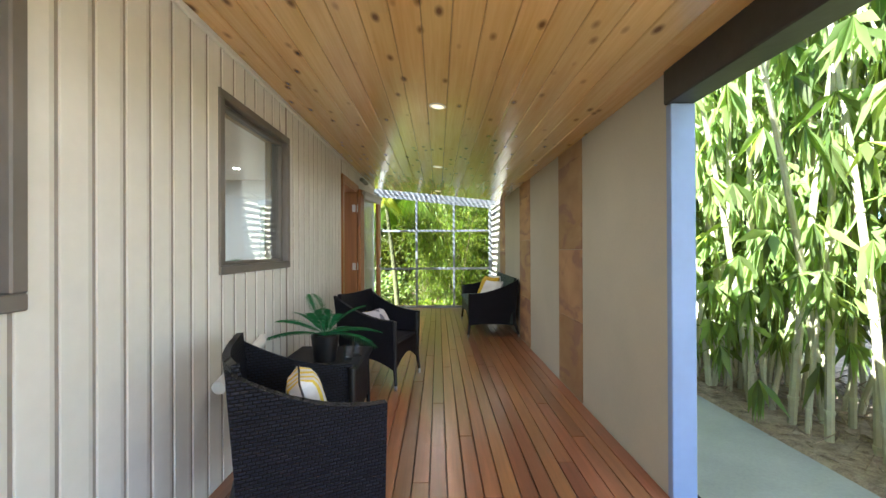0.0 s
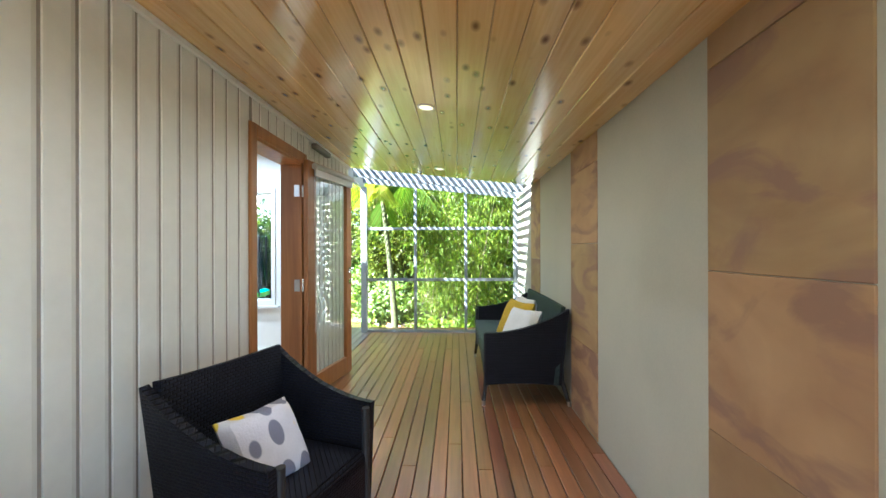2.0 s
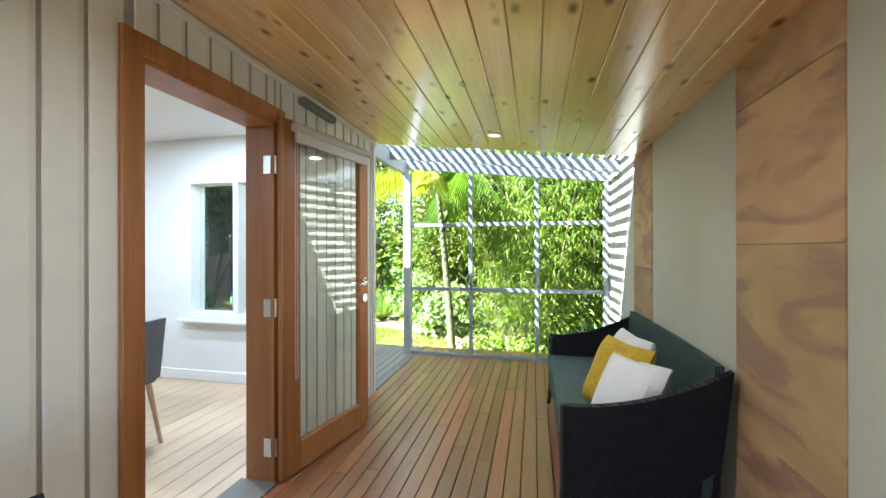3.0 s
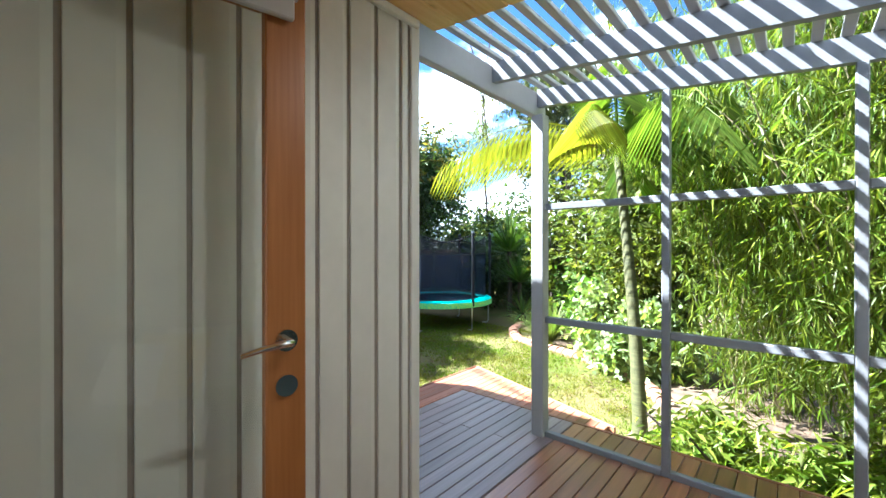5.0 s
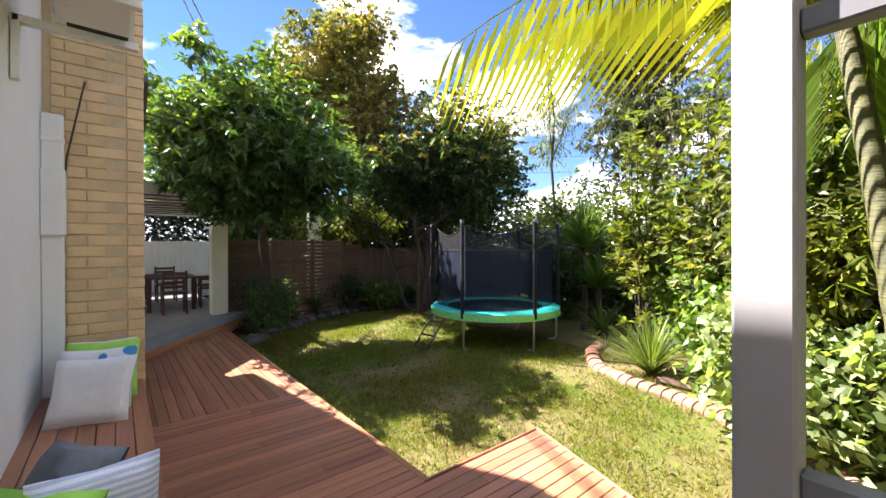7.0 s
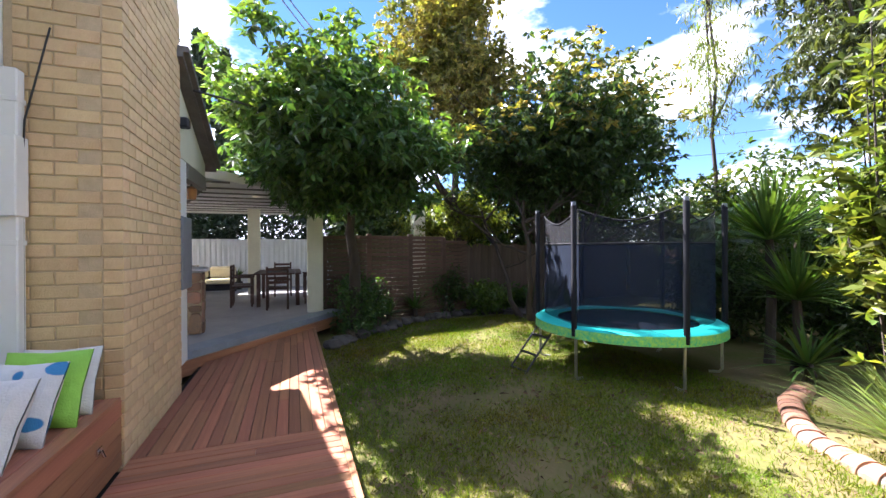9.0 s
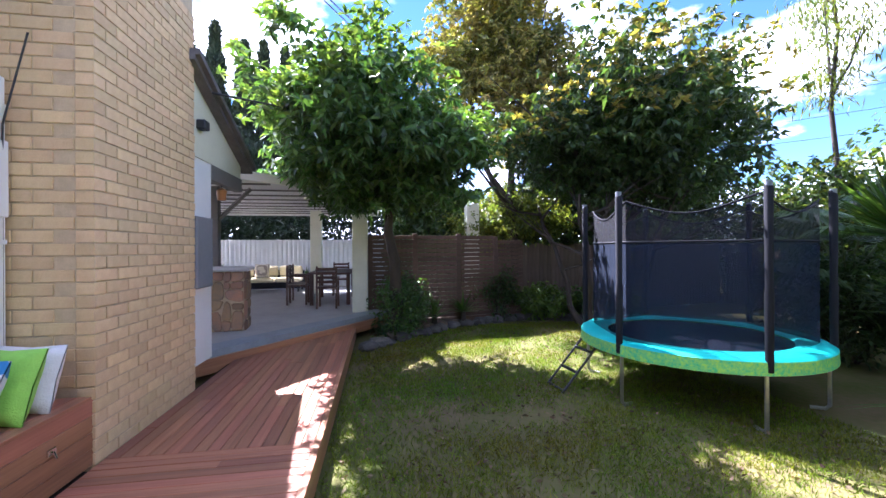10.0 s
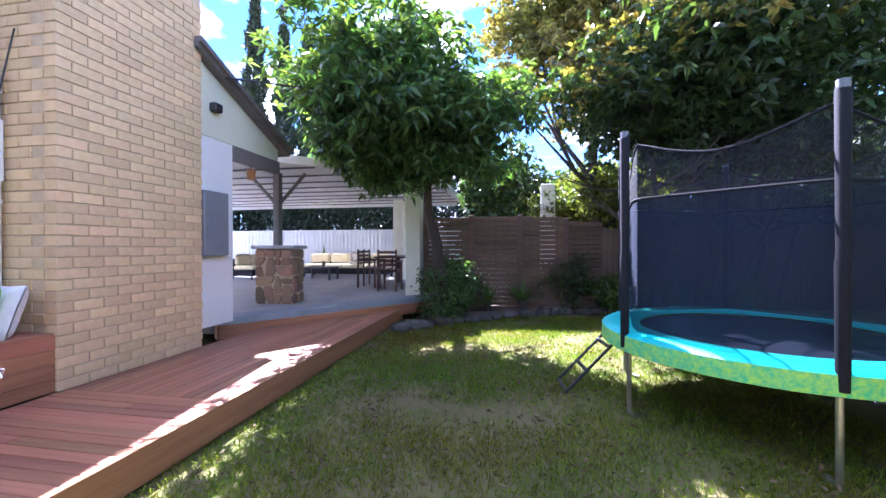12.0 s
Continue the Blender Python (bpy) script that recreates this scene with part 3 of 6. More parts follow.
def limbs(rng, base, top, r0, n, reach, rise, fork=0.45):
    """A tapered trunk with limbs that fork from its upper half."""
    m = Mesh()
    base, top = Vector(base), Vector(top)
    pts = [base.lerp(top, k / 6) + Vector((rng.normal(0, 0.04), rng.normal(0, 0.04), 0)) * (k > 0) for k in range(7)]
    m.tube(pts, [r0 * (1.25 - 0.15 * k if k < 1 else 1 - 0.11 * k) for k in range(7)], 10)
    for k in range(n):
        s = base.lerp(top, rng.uniform(fork, 1.0))
        a = 2 * math.pi * (k + rng.uniform(-0.3, 0.3)) / n
        e = s + Vector((math.cos(a) * reach * rng.uniform(0.6, 1.1), math.sin(a) * reach * rng.uniform(0.6, 1.1), rise * rng.uniform(0.4, 1.1)))
        q = s.lerp(e, 0.5) + Vector((0, 0, -0.12 * rise))
        m.tube([s, q, e], [r0 * 0.5, r0 * 0.3, r0 * 0.08], 6)
        for _ in range(2):
            f = e + Vector((rng.normal(0, reach * 0.3), rng.normal(0, reach * 0.3), rng.uniform(0, rise * 0.4)))
            m.tube([q, q.lerp(f, 0.55), f], [r0 * 0.24, r0 * 0.14, r0 * 0.05], 5)
    return m

# ---- large structure ----
XL, XR = -1.13, 1.125                 # cladding face and rendered wall face
ZD, ZP, ZG = -0.30, -0.14, -0.53      # lower deck, patio slab, lawn


def ceil_z(x):
    return 2.30 - 0.105 * (x - XL)


# ground: one sheet to the horizon
gm = Mesh()
gm.add([(-600, -600, ZG), (600, -600, ZG), (600, 600, ZG), (-600, 600, ZG)], [(0, 1, 2, 3)])
ground = solid("ground", gm, M["grass"], "patchy lawn of green and dry grass", "ground", "structure")
sm = Mesh()
sm.box(2.33, -6, ZG, 9, 16, ZG + 0.42, 0.06)
solid("garden_bed", sm, M["litter"], "mulched garden bed under the bamboo", "garden bed", "structure")
cm_ = Mesh()
cm_.box(1.32, -6, ZG, 2.36, 9.0, -0.12, 0.02)
solid("pavement", cm_, M["concrete"], "pale concrete side path beside the veranda", "path", "structure")
bm2 = Mesh()
bm2.box(-3.3, 12.7, ZG, 3.0, 20, ZG + 0.08, 0.04)
bm2.box(-1.1, 8.75, ZG, 2.8, 12.9, ZG + 0.05, 0.02)
solid("shrub_bed", bm2, M["soil"], "mulch bed beneath palms and bamboo", "garden bed", "structure")
bm3 = Mesh()
bm3.sheet([[(-8.9, 9.15, ZG + 0.03), (-9.1, 9.6, ZG + 0.12), (-10.8, 9.3, ZG + 0.12)], [(-9.6, 9.8, ZG + 0.03), (-10.0, 10.2, ZG + 0.14), (-10.9, 10.2, ZG + 0.14)], [(-11.2, 12.2, ZG + 0.03), (-11.4, 12.4, ZG + 0.12), (-12.6, 12.2, ZG + 0.12)], [(-10.6, 14.6, ZG + 0.03), (-10.9, 15.2, ZG + 0.1), (-13.5, 15.2, ZG + 0.1)]], -0.05)
solid("back_bed", bm3, M["soil"], "dark planted bed along the back fence", "garden bed", "structure")

# cladded house wall along the veranda, with window and door openings
OPEN = [(2.10, 2.98, 1.115, 2.01), (0.02, 1.07, 1.08, 2.01), (4.70, 5.52, 0.0, 2.03)]   # y0, y1, z0, z1
def wall_pieces(y0, y1, z0, z1, opens):
    """Rectangles of a wall that stay after its openings are cut out."""
    cuts = sorted({y0, y1, *[v for o in opens for v in o[:2] if y0 < v < y1]})
    for a, b in zip(cuts, cuts[1:]):
        o = next((o for o in opens if o[0] <= (a + b) / 2 <= o[1]), None)
        if o is None:
            yield a, b, z0, z1
        else:
            if o[2] > z0:
                yield a, b, z0, o[2]
            if o[3] < z1:
                yield a, b, o[3], z1


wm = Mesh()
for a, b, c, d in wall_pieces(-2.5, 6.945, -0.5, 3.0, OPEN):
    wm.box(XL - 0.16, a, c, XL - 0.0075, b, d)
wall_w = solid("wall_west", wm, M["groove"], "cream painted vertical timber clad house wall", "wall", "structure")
REAR = [(-3.10, -1.98, 0.62, 2.02)]
wm = Mesh()
for a, b, c, d in wall_pieces(-6.9, XL - 0.16, -0.5, 3.3, REAR):
    wm.box(a, 6.86, c, b, 6.962, d)
solid("wall_rear", wm, M["white"], "white painted rear house wall behind the bench", "wall", "structure")
cb = Mesh()
cb.box(XL - 0.158, 6.915, -0.5, XL + 0.004, 6.966, 2.62, 0.004)
solid("corner_board", cb, M["clad"], "cream painted corner board of the house", "trim", "structure")
# rooms behind it
rm = Mesh()
rm.box(-6.55, -2.6, 0, -6.43, 2.0, 2.5)
rm.box(-6.55, 2.0, 0, -6.43, 6.86, 0.8)
rm.box(-6.55, 2.0, 2.05, -6.43, 6.86, 2.5)
rm.box(-6.55, 2.0, 0.8, -6.43, 4.6, 2.05)
rm.box(-6.55, 6.5, 0.8, -6.43, 6.86, 2.05)
rm.box(-6.55, -2.6, 0, XL - 0.16, -2.5, 2.5)
solid("wall_inner", rm, M["intwall"], "plain white inside walls of the house", "wall", "structure")
fm = Mesh()
for k in range(38):
    fm.box(-6.43 + k * 0.1355, -2.5, -0.02, -6.43 + k * 0.1355 + 0.1325, 6.86, 0.004, 0.002)
fm.box(-6.55, -2.6, -0.5, XL - 0.16, 6.86, -0.021)
solid("floor_inner", fm, M["intfloor"], "pale timber floorboards of the room", "floor", "structure")
cm_ = Mesh()
cm_.box(-6.55, -2.6, 2.42, XL - 0.16, 6.86, 2.5)
solid("ceiling_inner", cm_, M["intwall"], "white plaster ceiling of the room", "ceiling", "structure")
sk = Mesh()
sk.box(-6.42, 6.835, 0.005, XL - 0.17, 6.858, 0.11, 0.006)
solid("baseboard", sk, M["white"], "white skirting board below the window", "skirting", "structure")
# roof over the house
rf = Mesh()
rf.add([(-6.5, 7.35, 3.30), (-2.1, 7.35, 3.30), (-2.1, -3.0, 3.30), (-6.5, -3.0, 3.30), (-6.5, 2.2, 4.3), (-2.1, 2.2, 4.3), (-6.5, 7.35, 3.42), (-2.1, 7.35, 3.42), (-2.1, -3.0, 3.42), (-6.5, -3.0, 3.42), (-6.5, 2.2, 4.42), (-2.1, 2.2, 4.42)],
       [(0, 1, 2, 3), (6, 10, 11, 7), (9, 8, 11, 10), (0, 6, 7, 1), (3, 2, 8, 9), (1, 7, 11, 8, 2), (0, 3, 9, 10, 6)])
solid("roof", rf, M["roof"], "dark tiled roof of the house", "roof", "structure")

# rendered wall with sandstone strips
wm = Mesh()
wm.box(XR, 1.93, -0.53, XR + 0.10, 8.55, 2.30)
solid("wall_east", wm, M["plaster"], "cream rendered veranda wall with stone strips", "wall", "structure")
ps = Mesh()
ps.box(XR - 0.008, 1.885, -0.2, XR + 0.112, 1.928, 1.90, 0.004)
solid("end_post", ps, M["endpost"], "post ending the rendered wall, skylight's blue put into its colour", "post", "structure")
ps = Mesh()
ps.box(XR - 0.02, -2.85, 1.902, XR + 0.115, 1.928, 2.09, 0.006)
solid("edge_beam", ps, M["darkbeam"], "dark painted beam over the side opening", "beam", "structure")

# pine ceiling: boards in one mesh
cl = Mesh()
nb, pitch = 17, (XR - XL) / 17
for k in range(nb):
    x0, x1 = XL + k * pitch, XL + (k + 1) * pitch - 0.002
    y = -2.85
    for y1 in (1.0 + 1.7 * ((k * 7) % 5) / 5, 7.06):
        z0, z1 = ceil_z(x0), ceil_z(x1)
        c = 0.0045
        cl.add([(x0, y, z0 + c), (x0 + c, y, z0), (x1 - c, y, z1), (x1, y, z1 + c), (x1, y, z1 + 0.02), (x0, y, z0 + 0.02),
                (x0, y1, z0 + c), (x0 + c, y1, z0), (x1 - c, y1, z1), (x1, y1, z1 + c), (x1, y1, z1 + 0.02), (x0, y1, z0 + 0.02)],
               [(0, 1, 7, 6), (1, 2, 8, 7), (2, 3, 9, 8), (3, 4, 10, 9), (4, 5, 11, 10), (5, 0, 6, 11), (5, 4, 3, 2, 1, 0), (6, 7, 8, 9, 10, 11)])
        y = y1 + 0.001
solid("ceiling", cl, M["ceil"], "varnished knotty pine board ceiling, sloping", "ceiling", "structure")
vr = Mesh()
vr.add([(XL - 0.3, -3, ceil_z(XL) + 0.1), (XR + 0.16, -3, ceil_z(XR) + 0.1), (XR + 0.16, 7.06, ceil_z(XR) + 0.1), (XL - 0.3, 7.06, ceil_z(XL) + 0.1),
        (XL - 0.3, -3, ceil_z(XL) + 0.2), (XR + 0.16, -3, ceil_z(XR) + 0.2), (XR + 0.16, 7.06, ceil_z(XR) + 0.2), (XL - 0.3, 7.06, ceil_z(XL) + 0.2)],
       [(0, 1, 2, 3), (4, 7, 6, 5), (0, 4, 5, 1), (1, 5, 6, 2), (2, 6, 7, 3), (3, 7, 4, 0)])
solid("veranda_roof", vr, M["roof"], "low roof sheet over the veranda", "roof", "structure")
tr_ = Mesh()
tr_.box(XL - 0.002, -2.85, 2.262, XL + 0.022, 6.95, 2.296, 0.004)
solid("trim", tr_, M["clad"], "cream cornice bead along the cladding", "trim", "structure")

# solid near-black blocks under the decks, painting the shade in the board gaps
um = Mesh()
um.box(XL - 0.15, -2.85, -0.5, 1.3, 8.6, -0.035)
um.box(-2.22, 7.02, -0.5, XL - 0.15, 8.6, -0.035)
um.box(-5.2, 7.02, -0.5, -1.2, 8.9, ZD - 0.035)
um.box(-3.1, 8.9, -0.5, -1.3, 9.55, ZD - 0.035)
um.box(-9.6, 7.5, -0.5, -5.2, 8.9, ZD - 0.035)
solid("deck_shade_fill", um, M["under"], "near-black fill painting the shade under the decking", "deck frame", "structure")

# screen, pergola
pergola = thing("pergola", "pale grey painted pergola with slats and wire screen frame", "pergola")
def beam(name, x0, y0, z0, x1, y1, z1, mk, parent, b=0.005):
    m = Mesh()
    m.box(x0, y0, z0, x1, y1, z1, b)
    return part(name, m, M[mk], parent)
beam("post", -1.29, 8.25, -0.02, -1.20, 8.34, 2.25, "post", pergola)
beam("side_beam", -1.315, 6.968, 2.25, -1.265, 8.42, 2.42, "post", pergola)
for x in (-0.448, 0.33):
    beam("mullion", x - 0.022, 8.275, 0.0, x + 0.022, 8.32, 2.30 - 0.1 * (x + 1.2), "blue", pergola)
beam("wall_post", 1.06, 8.27, 0.0, 1.122, 8.33, 2.05, "blue", pergola)
for z in (0.015, 0.815, 1.602):
    for a, b in ((-1.20, -0.47), (-0.426, 0.308), (0.352, 1.06)):
        beam("rail", a, 8.276, z - 0.022, b, 8.319, z + 0.022, "blue", pergola, 0.004)
for y in (7.74, 8.30):
    m = Mesh()
    for s in (0,):
        za, zb = 2.315, 2.315 - 0.105 * 2.4
        m.add([(-1.262, y - 0.02, za), (1.122, y - 0.02, zb), (1.122, y + 0.022, zb), (-1.262, y + 0.022, za), (-1.262, y - 0.02, za + 0.12), (1.122, y - 0.02, zb + 0.12), (1.122, y + 0.022, zb + 0.12), (-1.262, y + 0.022, za + 0.12)],
              [(0, 3, 2, 1), (4, 5, 6, 7), (0, 1, 5, 4), (1, 2, 6, 5), (2, 3, 7, 6), (3, 0, 4, 7)])
    part("rafter", m, M["blue"], pergola)
sl = Mesh()
sl.box(-0.022, -0.66, 0, 0.022, 0.72, 0.022, 0.003)
slat_me = sl.data("slat")
slat_me.materials.append(M["post"])
for k in range(24):
    x = -1.22 + k * 0.1
    s = piece("slat", slat_me, pergola, (x, 7.76, 2.437 - 0.105 * (x + 1.262)))
    s.rotation_euler = (0, radians(6), 0)

# chimney core and neighbouring wall, gable
ch = Mesh()
ch.box(-6.60, 6.965, -0.5, -5.179, 7.551, 4.6)
chimney = solid("chimney", ch, M["mortar"], "cream brick chimney stack on the rear wall", "chimney", "structure")
gw = Mesh()
gw.box(-7.19, 7.0, -0.12, -6.625, 7.485, 2.70)
solid("wall_end", gw, M["white"], "white painted house wall beside the chimney", "wall", "structure")
gb = Mesh()
gb.add([(-6.6, 7.497, 2.1), (-8.15, 7.497, 2.1), (-8.15, 7.497, 2.28), (-6.6, 7.497, 2.98), (-6.6, 7.42, 2.1), (-8.15, 7.42, 2.1), (-8.15, 7.42, 2.28), (-6.6, 7.42, 2.98)],
       [(0, 3, 2, 1), (4, 5, 6, 7), (0, 1, 5, 4), (1, 2, 6, 5), (2, 3, 7, 6), (3, 0, 4, 7)])
solid("gable", gb, M["cream"], "cream vertical boarded gable end", "gable", "structure")
gr = Mesh()
for dz, y0, y1, t in ((0.0, 7.3, 7.61, 0.05), (0.05, 2.0, 7.66, 0.06)):
    gr.add([(-6.5, y0, 3.0 + dz), (-8.3, y0, 2.2 + dz), (-8.3, y1, 2.2 + dz), (-6.5, y1, 3.0 + dz), (-6.5, y0, 3.0 + dz + t), (-8.3, y0, 2.2 + dz + t), (-8.3, y1, 2.2 + dz + t), (-6.5, y1, 3.0 + dz + t)],
           [(0, 3, 2, 1), (4, 5, 6, 7), (0, 1, 5, 4), (1, 2, 6, 5), (2, 3, 7, 6), (3, 0, 4, 7)])
solid("gable_roof", gr, M["roof"], "dark tiled gable roof edge with barge board", "roof", "structure")
gbm = Mesh()
gbm.box(-8.2, 7.40, 1.92, -7.19, 7.50, 2.10, 0.006)
solid("gable_beam", gbm, M["grey"], "grey painted beam under the gable", "beam", "structure")
pn = Mesh()
pn.box(-7.02, 7.49, 0.71, -6.63, 7.57, 1.46, 0.01)
solid("meter_box", pn, M["blue"], "grey metal meter box on the white wall", "meter box")

# patio
pm = Mesh()
pm.add([(-7.55, 6.9, ZP - 0.25), (-10.55, 9.25, ZP - 0.25), (-17, 9.25, ZP - 0.25), (-17, -4, ZP - 0.25), (-7.55, -4, ZP - 0.25),
        (-7.55, 6.9, ZP), (-10.55, 9.25, ZP), (-17, 9.25, ZP), (-17, -4, ZP), (-7.55, -4, ZP)],
       [(0, 1, 2, 3, 4)[::-1], (5, 6, 7, 8, 9), (0, 5, 6, 1)[::-1], (1, 6, 7, 2)[::-1], (2, 7, 8, 3)[::-1], (3, 8, 9, 4)[::-1], (4, 9, 5, 0)[::-1]])
solid("patio_floor", pm, M["slab"], "grey paved patio floor slab", "floor", "structure")
def oblique(x0, y0, x1, y1, z0, z1, depth, mk, name, label, category, b=0.006):
    L = math.hypot(x1 - x0, y1 - y0)
    m = Mesh()
    m.box(0, 0, z0, L, depth, z1, b)
    ob = solid(name, m, M[mk], label, category, "structure")
    ob.matrix_basis = pose(x0, y0, 0, 0, 0, math.degrees(math.atan2(y1 - y0, x1 - x0)))
    return ob
oblique(-10.6, 9.32, -7.5, 6.92, ZP - 0.1, ZP + 0.015, 0.34, "bluestone", "patio_edge", "blue-grey stone edging of the patio", "edging")
oblique(-10.5, 9.52, -7.35, 7.08, ZD - 0.1, ZD + 0.085, 0.16, "deckx", "deck_step", "red hardwood step up to the patio", "step")
pr = Mesh()
pts = [(-8.3, 7.2), (-10.9, 9.4), (-16.25, 9.4), (-16.25, 0), (-8.3, 0)]
for z0, z1 in ((2.16, 2.30),):
    pr.add([(x, y, z0 + 0.012 * (-8.3 - x)) for x, y in pts] + [(x, y, z1 + 0.012 * (-8.3 - x)) for x, y in pts],
           [(0, 1, 2, 3, 4), (5, 6, 7, 8, 9)[::-1]] + [(k, k + 5, (k + 1) % 5 + 5, (k + 1) % 5) for k in range(5)])
solid("patio_ceiling", pr, M["pergwhite"], "white lined patio roof with dark joints", "ceiling", "structure")
for k in range(9):
    x = -8.9 - k * 0.75
    m = Mesh()
    m.box(x - 0.012, 0.3, 2.13 + 0.012 * (-8.3 - x), x + 0.012, min(9.3, 7.2 + (-8.3 - x) * 0.83), 2.157 + 0.012 * (-8.3 - x))
    solid("ceiling_joint", m, M["grey"], "dark grey batten across the patio ceiling", "batten", "structure")
for x, y, w in ((-10.45, 9.02, 0.15), (-14.2, 7.6, 0.15), (-12.2, 11.75, 0.16)):
    m = Mesh()
    m.box(x - w, y - w, ZP - 0.1, x + w, y + w, 2.25, 0.01)
    solid("column", m, M["cream"], "square cream rendered column", "column", "structure")
m = Mesh()
m.box(-9.41, 6.66, ZP, -9.29, 6.78, 2.2, 0.008)
pp_ = solid("patio_post", m, M["grey"], "grey painted timber patio post", "post", "structure")
for sx in (-1, 1):
    q = Mesh()
    q.tube([(-9.35, 6.72 + sx * 0.05, 1.62), (-9.35, 6.72 + sx * 0.55, 2.14)], 0.035, 4)
    part("brace", q, M["grey"], pp_)

cf = Mesh()
n = 300
cf.add([(-16.3 + 0.012 * math.cos(k * 2.2), -5 + k * 0.05, z) for z in (ZP - 0.2, 1.45) for k in range(n)], [(k, k + 1, n + k + 1, n + k) for k in range(n - 1)])
solid("metal_fence", cf, M["corr"], "white corrugated metal boundary fence", "fence", "structure")

# ---- vegetation ----
def tree(name, label, base, top, r0, centre, radii, count, per, spread, mk, leaf_l, leaf_w, seed, mk2=None, nl=7, droop=0.3, category="tree", lobes=0, twig=8, stems=(), fork=0.45):
    rng = np.random.default_rng(seed)
    t = thing(name, label, category, base)
    b = Vector(base)
    part("trunk", limbs(rng, (0, 0, -0.05), Vector(top) - b, r0, nl, 0.75 * radii[0], 0.7 * radii[2], fork), M["bark"], t, smooth=True)
    for sx, sy, tx, ty, tz, r in stems:
        part("stem", limbs(rng, (sx, sy, -0.05), (tx, ty, tz), r, 4, 0.4 * radii[0], 0.4 * radii[2]), M["bark"], t, smooth=True)
    if lobes:
        pos = lobed(rng, np.array(centre) - np.array(base), radii, count, per, spread, lobes, twig)
    else:
        pos = clumps(rng, np.array(centre) - np.array(base), radii, count, per, spread, 1)
    if mk2:
        rel = (pos - (np.array(centre) - np.array(base))) / np.array(radii)
        young = (np.linalg.norm(rel, axis=1) > 0.72) & (rel[:, 2] > -0.1) & (np.repeat(rng.uniform(0, 1, -(-len(pos) // twig)), twig)[:len(pos)] < 0.45)
        part("young_leaves", leaves_mesh("young_leaves", pos[young], rng, leaf_l, leaf_w, -0.5), M[mk2], t)
        pos = pos[~young]
    part("crown", leaves_mesh("crown", pos, rng, leaf_l, leaf_w, droop), M[mk], t)
    return t


tree("tree", "broad round tree with glossy green leaves", (-9.85, 9.8, ZG), (-9.0, 9.55, 2.4), 0.14, (-8.5, 9.42, 2.9), (2.0, 1.95, 1.75), 900, 60, 0.15, "tleaf", 0.155, 0.06, 11, "tleaf_new", nl=6, lobes=42, twig=7, fork=0.82)
tree("tree", "tall tree with bronze-green new growth", (-12.0, 12.95, ZG), (-11.7, 12.5, 4.9), 0.16, (-11.6, 12.4, 5.1), (1.85, 1.85, 3.6), 620, 64, 0.2, "oleaf", 0.14, 0.062, 12, "oleaf", lobes=34)
tree("tree", "dark spreading evergreen tree over the back fence", (-9.9, 13.9, ZG), (-9.8, 14.1, 2.8), 0.11, (-9.35, 14.45, 3.3), (2.8, 3.0, 2.15), 900, 60, 0.2, "dleaf", 0.13, 0.058, 13, "oleaf", lobes=46, stems=((0.3, -0.3, 1.1, -1.0, 2.6, 0.075), (-0.2, 0.3, -0.7, 1.2, 2.8, 0.08), (0.1, 0.35, 0.9, 1.1, 2.7, 0.07), (-0.3, -0.2, -1.2, -0.8, 2.6, 0.07)))
tree("tree", "dark evergreen tree with several bare stems", (-11.2, 15.6, ZG), (-11.2, 15.6, 3.0), 0.10, (-11.3, 15.4, 3.0), (1.9, 2.2, 1.9), 420, 64, 0.22, "dleaf", 0.12, 0.055, 14, lobes=24, stems=((0.2, 0.1, 0.3, 0.7, 3.0, 0.07), (-0.15, -0.2, -1.1, -0.3, 3.2, 0.07)))
tree("tree", "low dark evergreen behind the trampoline", (-8.6, 18.0, ZG), (-8.5, 18.0, 1.8), 0.10, (-8.5, 18.1, 1.5), (2.2, 1.3, 1.3), 360, 64, 0.22, "dleaf", 0.12, 0.055, 15, "yleaf", lobes=26)
tree("tree", "sunlit yellow-green tree beyond the fence", (-12.5, 13.1, ZG), (-12.5, 13.0, 2.0), 0.09, (-12.3, 12.9, 1.75), (1.0, 1.7, 1.1), 130, 70, 0.2, "yleaf", 0.13, 0.05, 16)
tree("tree", "grey-green gum tree with open crown", (-5.9, 19.0, ZG), (-5.8, 18.8, 5.2), 0.14, (-5.8, 18.6, 5.2), (2.1, 1.9, 3.7), 420, 64, 0.26, "gleaf", 0.16, 0.04, 17, droop=0.7, lobes=26)
tree("tree", "thin feathery tree against the sky", (-8.3, 17.7, ZG), (-8.45, 17.7, 8.0), 0.06, (-8.4, 17.7, 5.9), (0.8, 0.8, 2.9), 70, 36, 0.18, "yleaf", 0.15, 0.028, 18, droop=0.9)
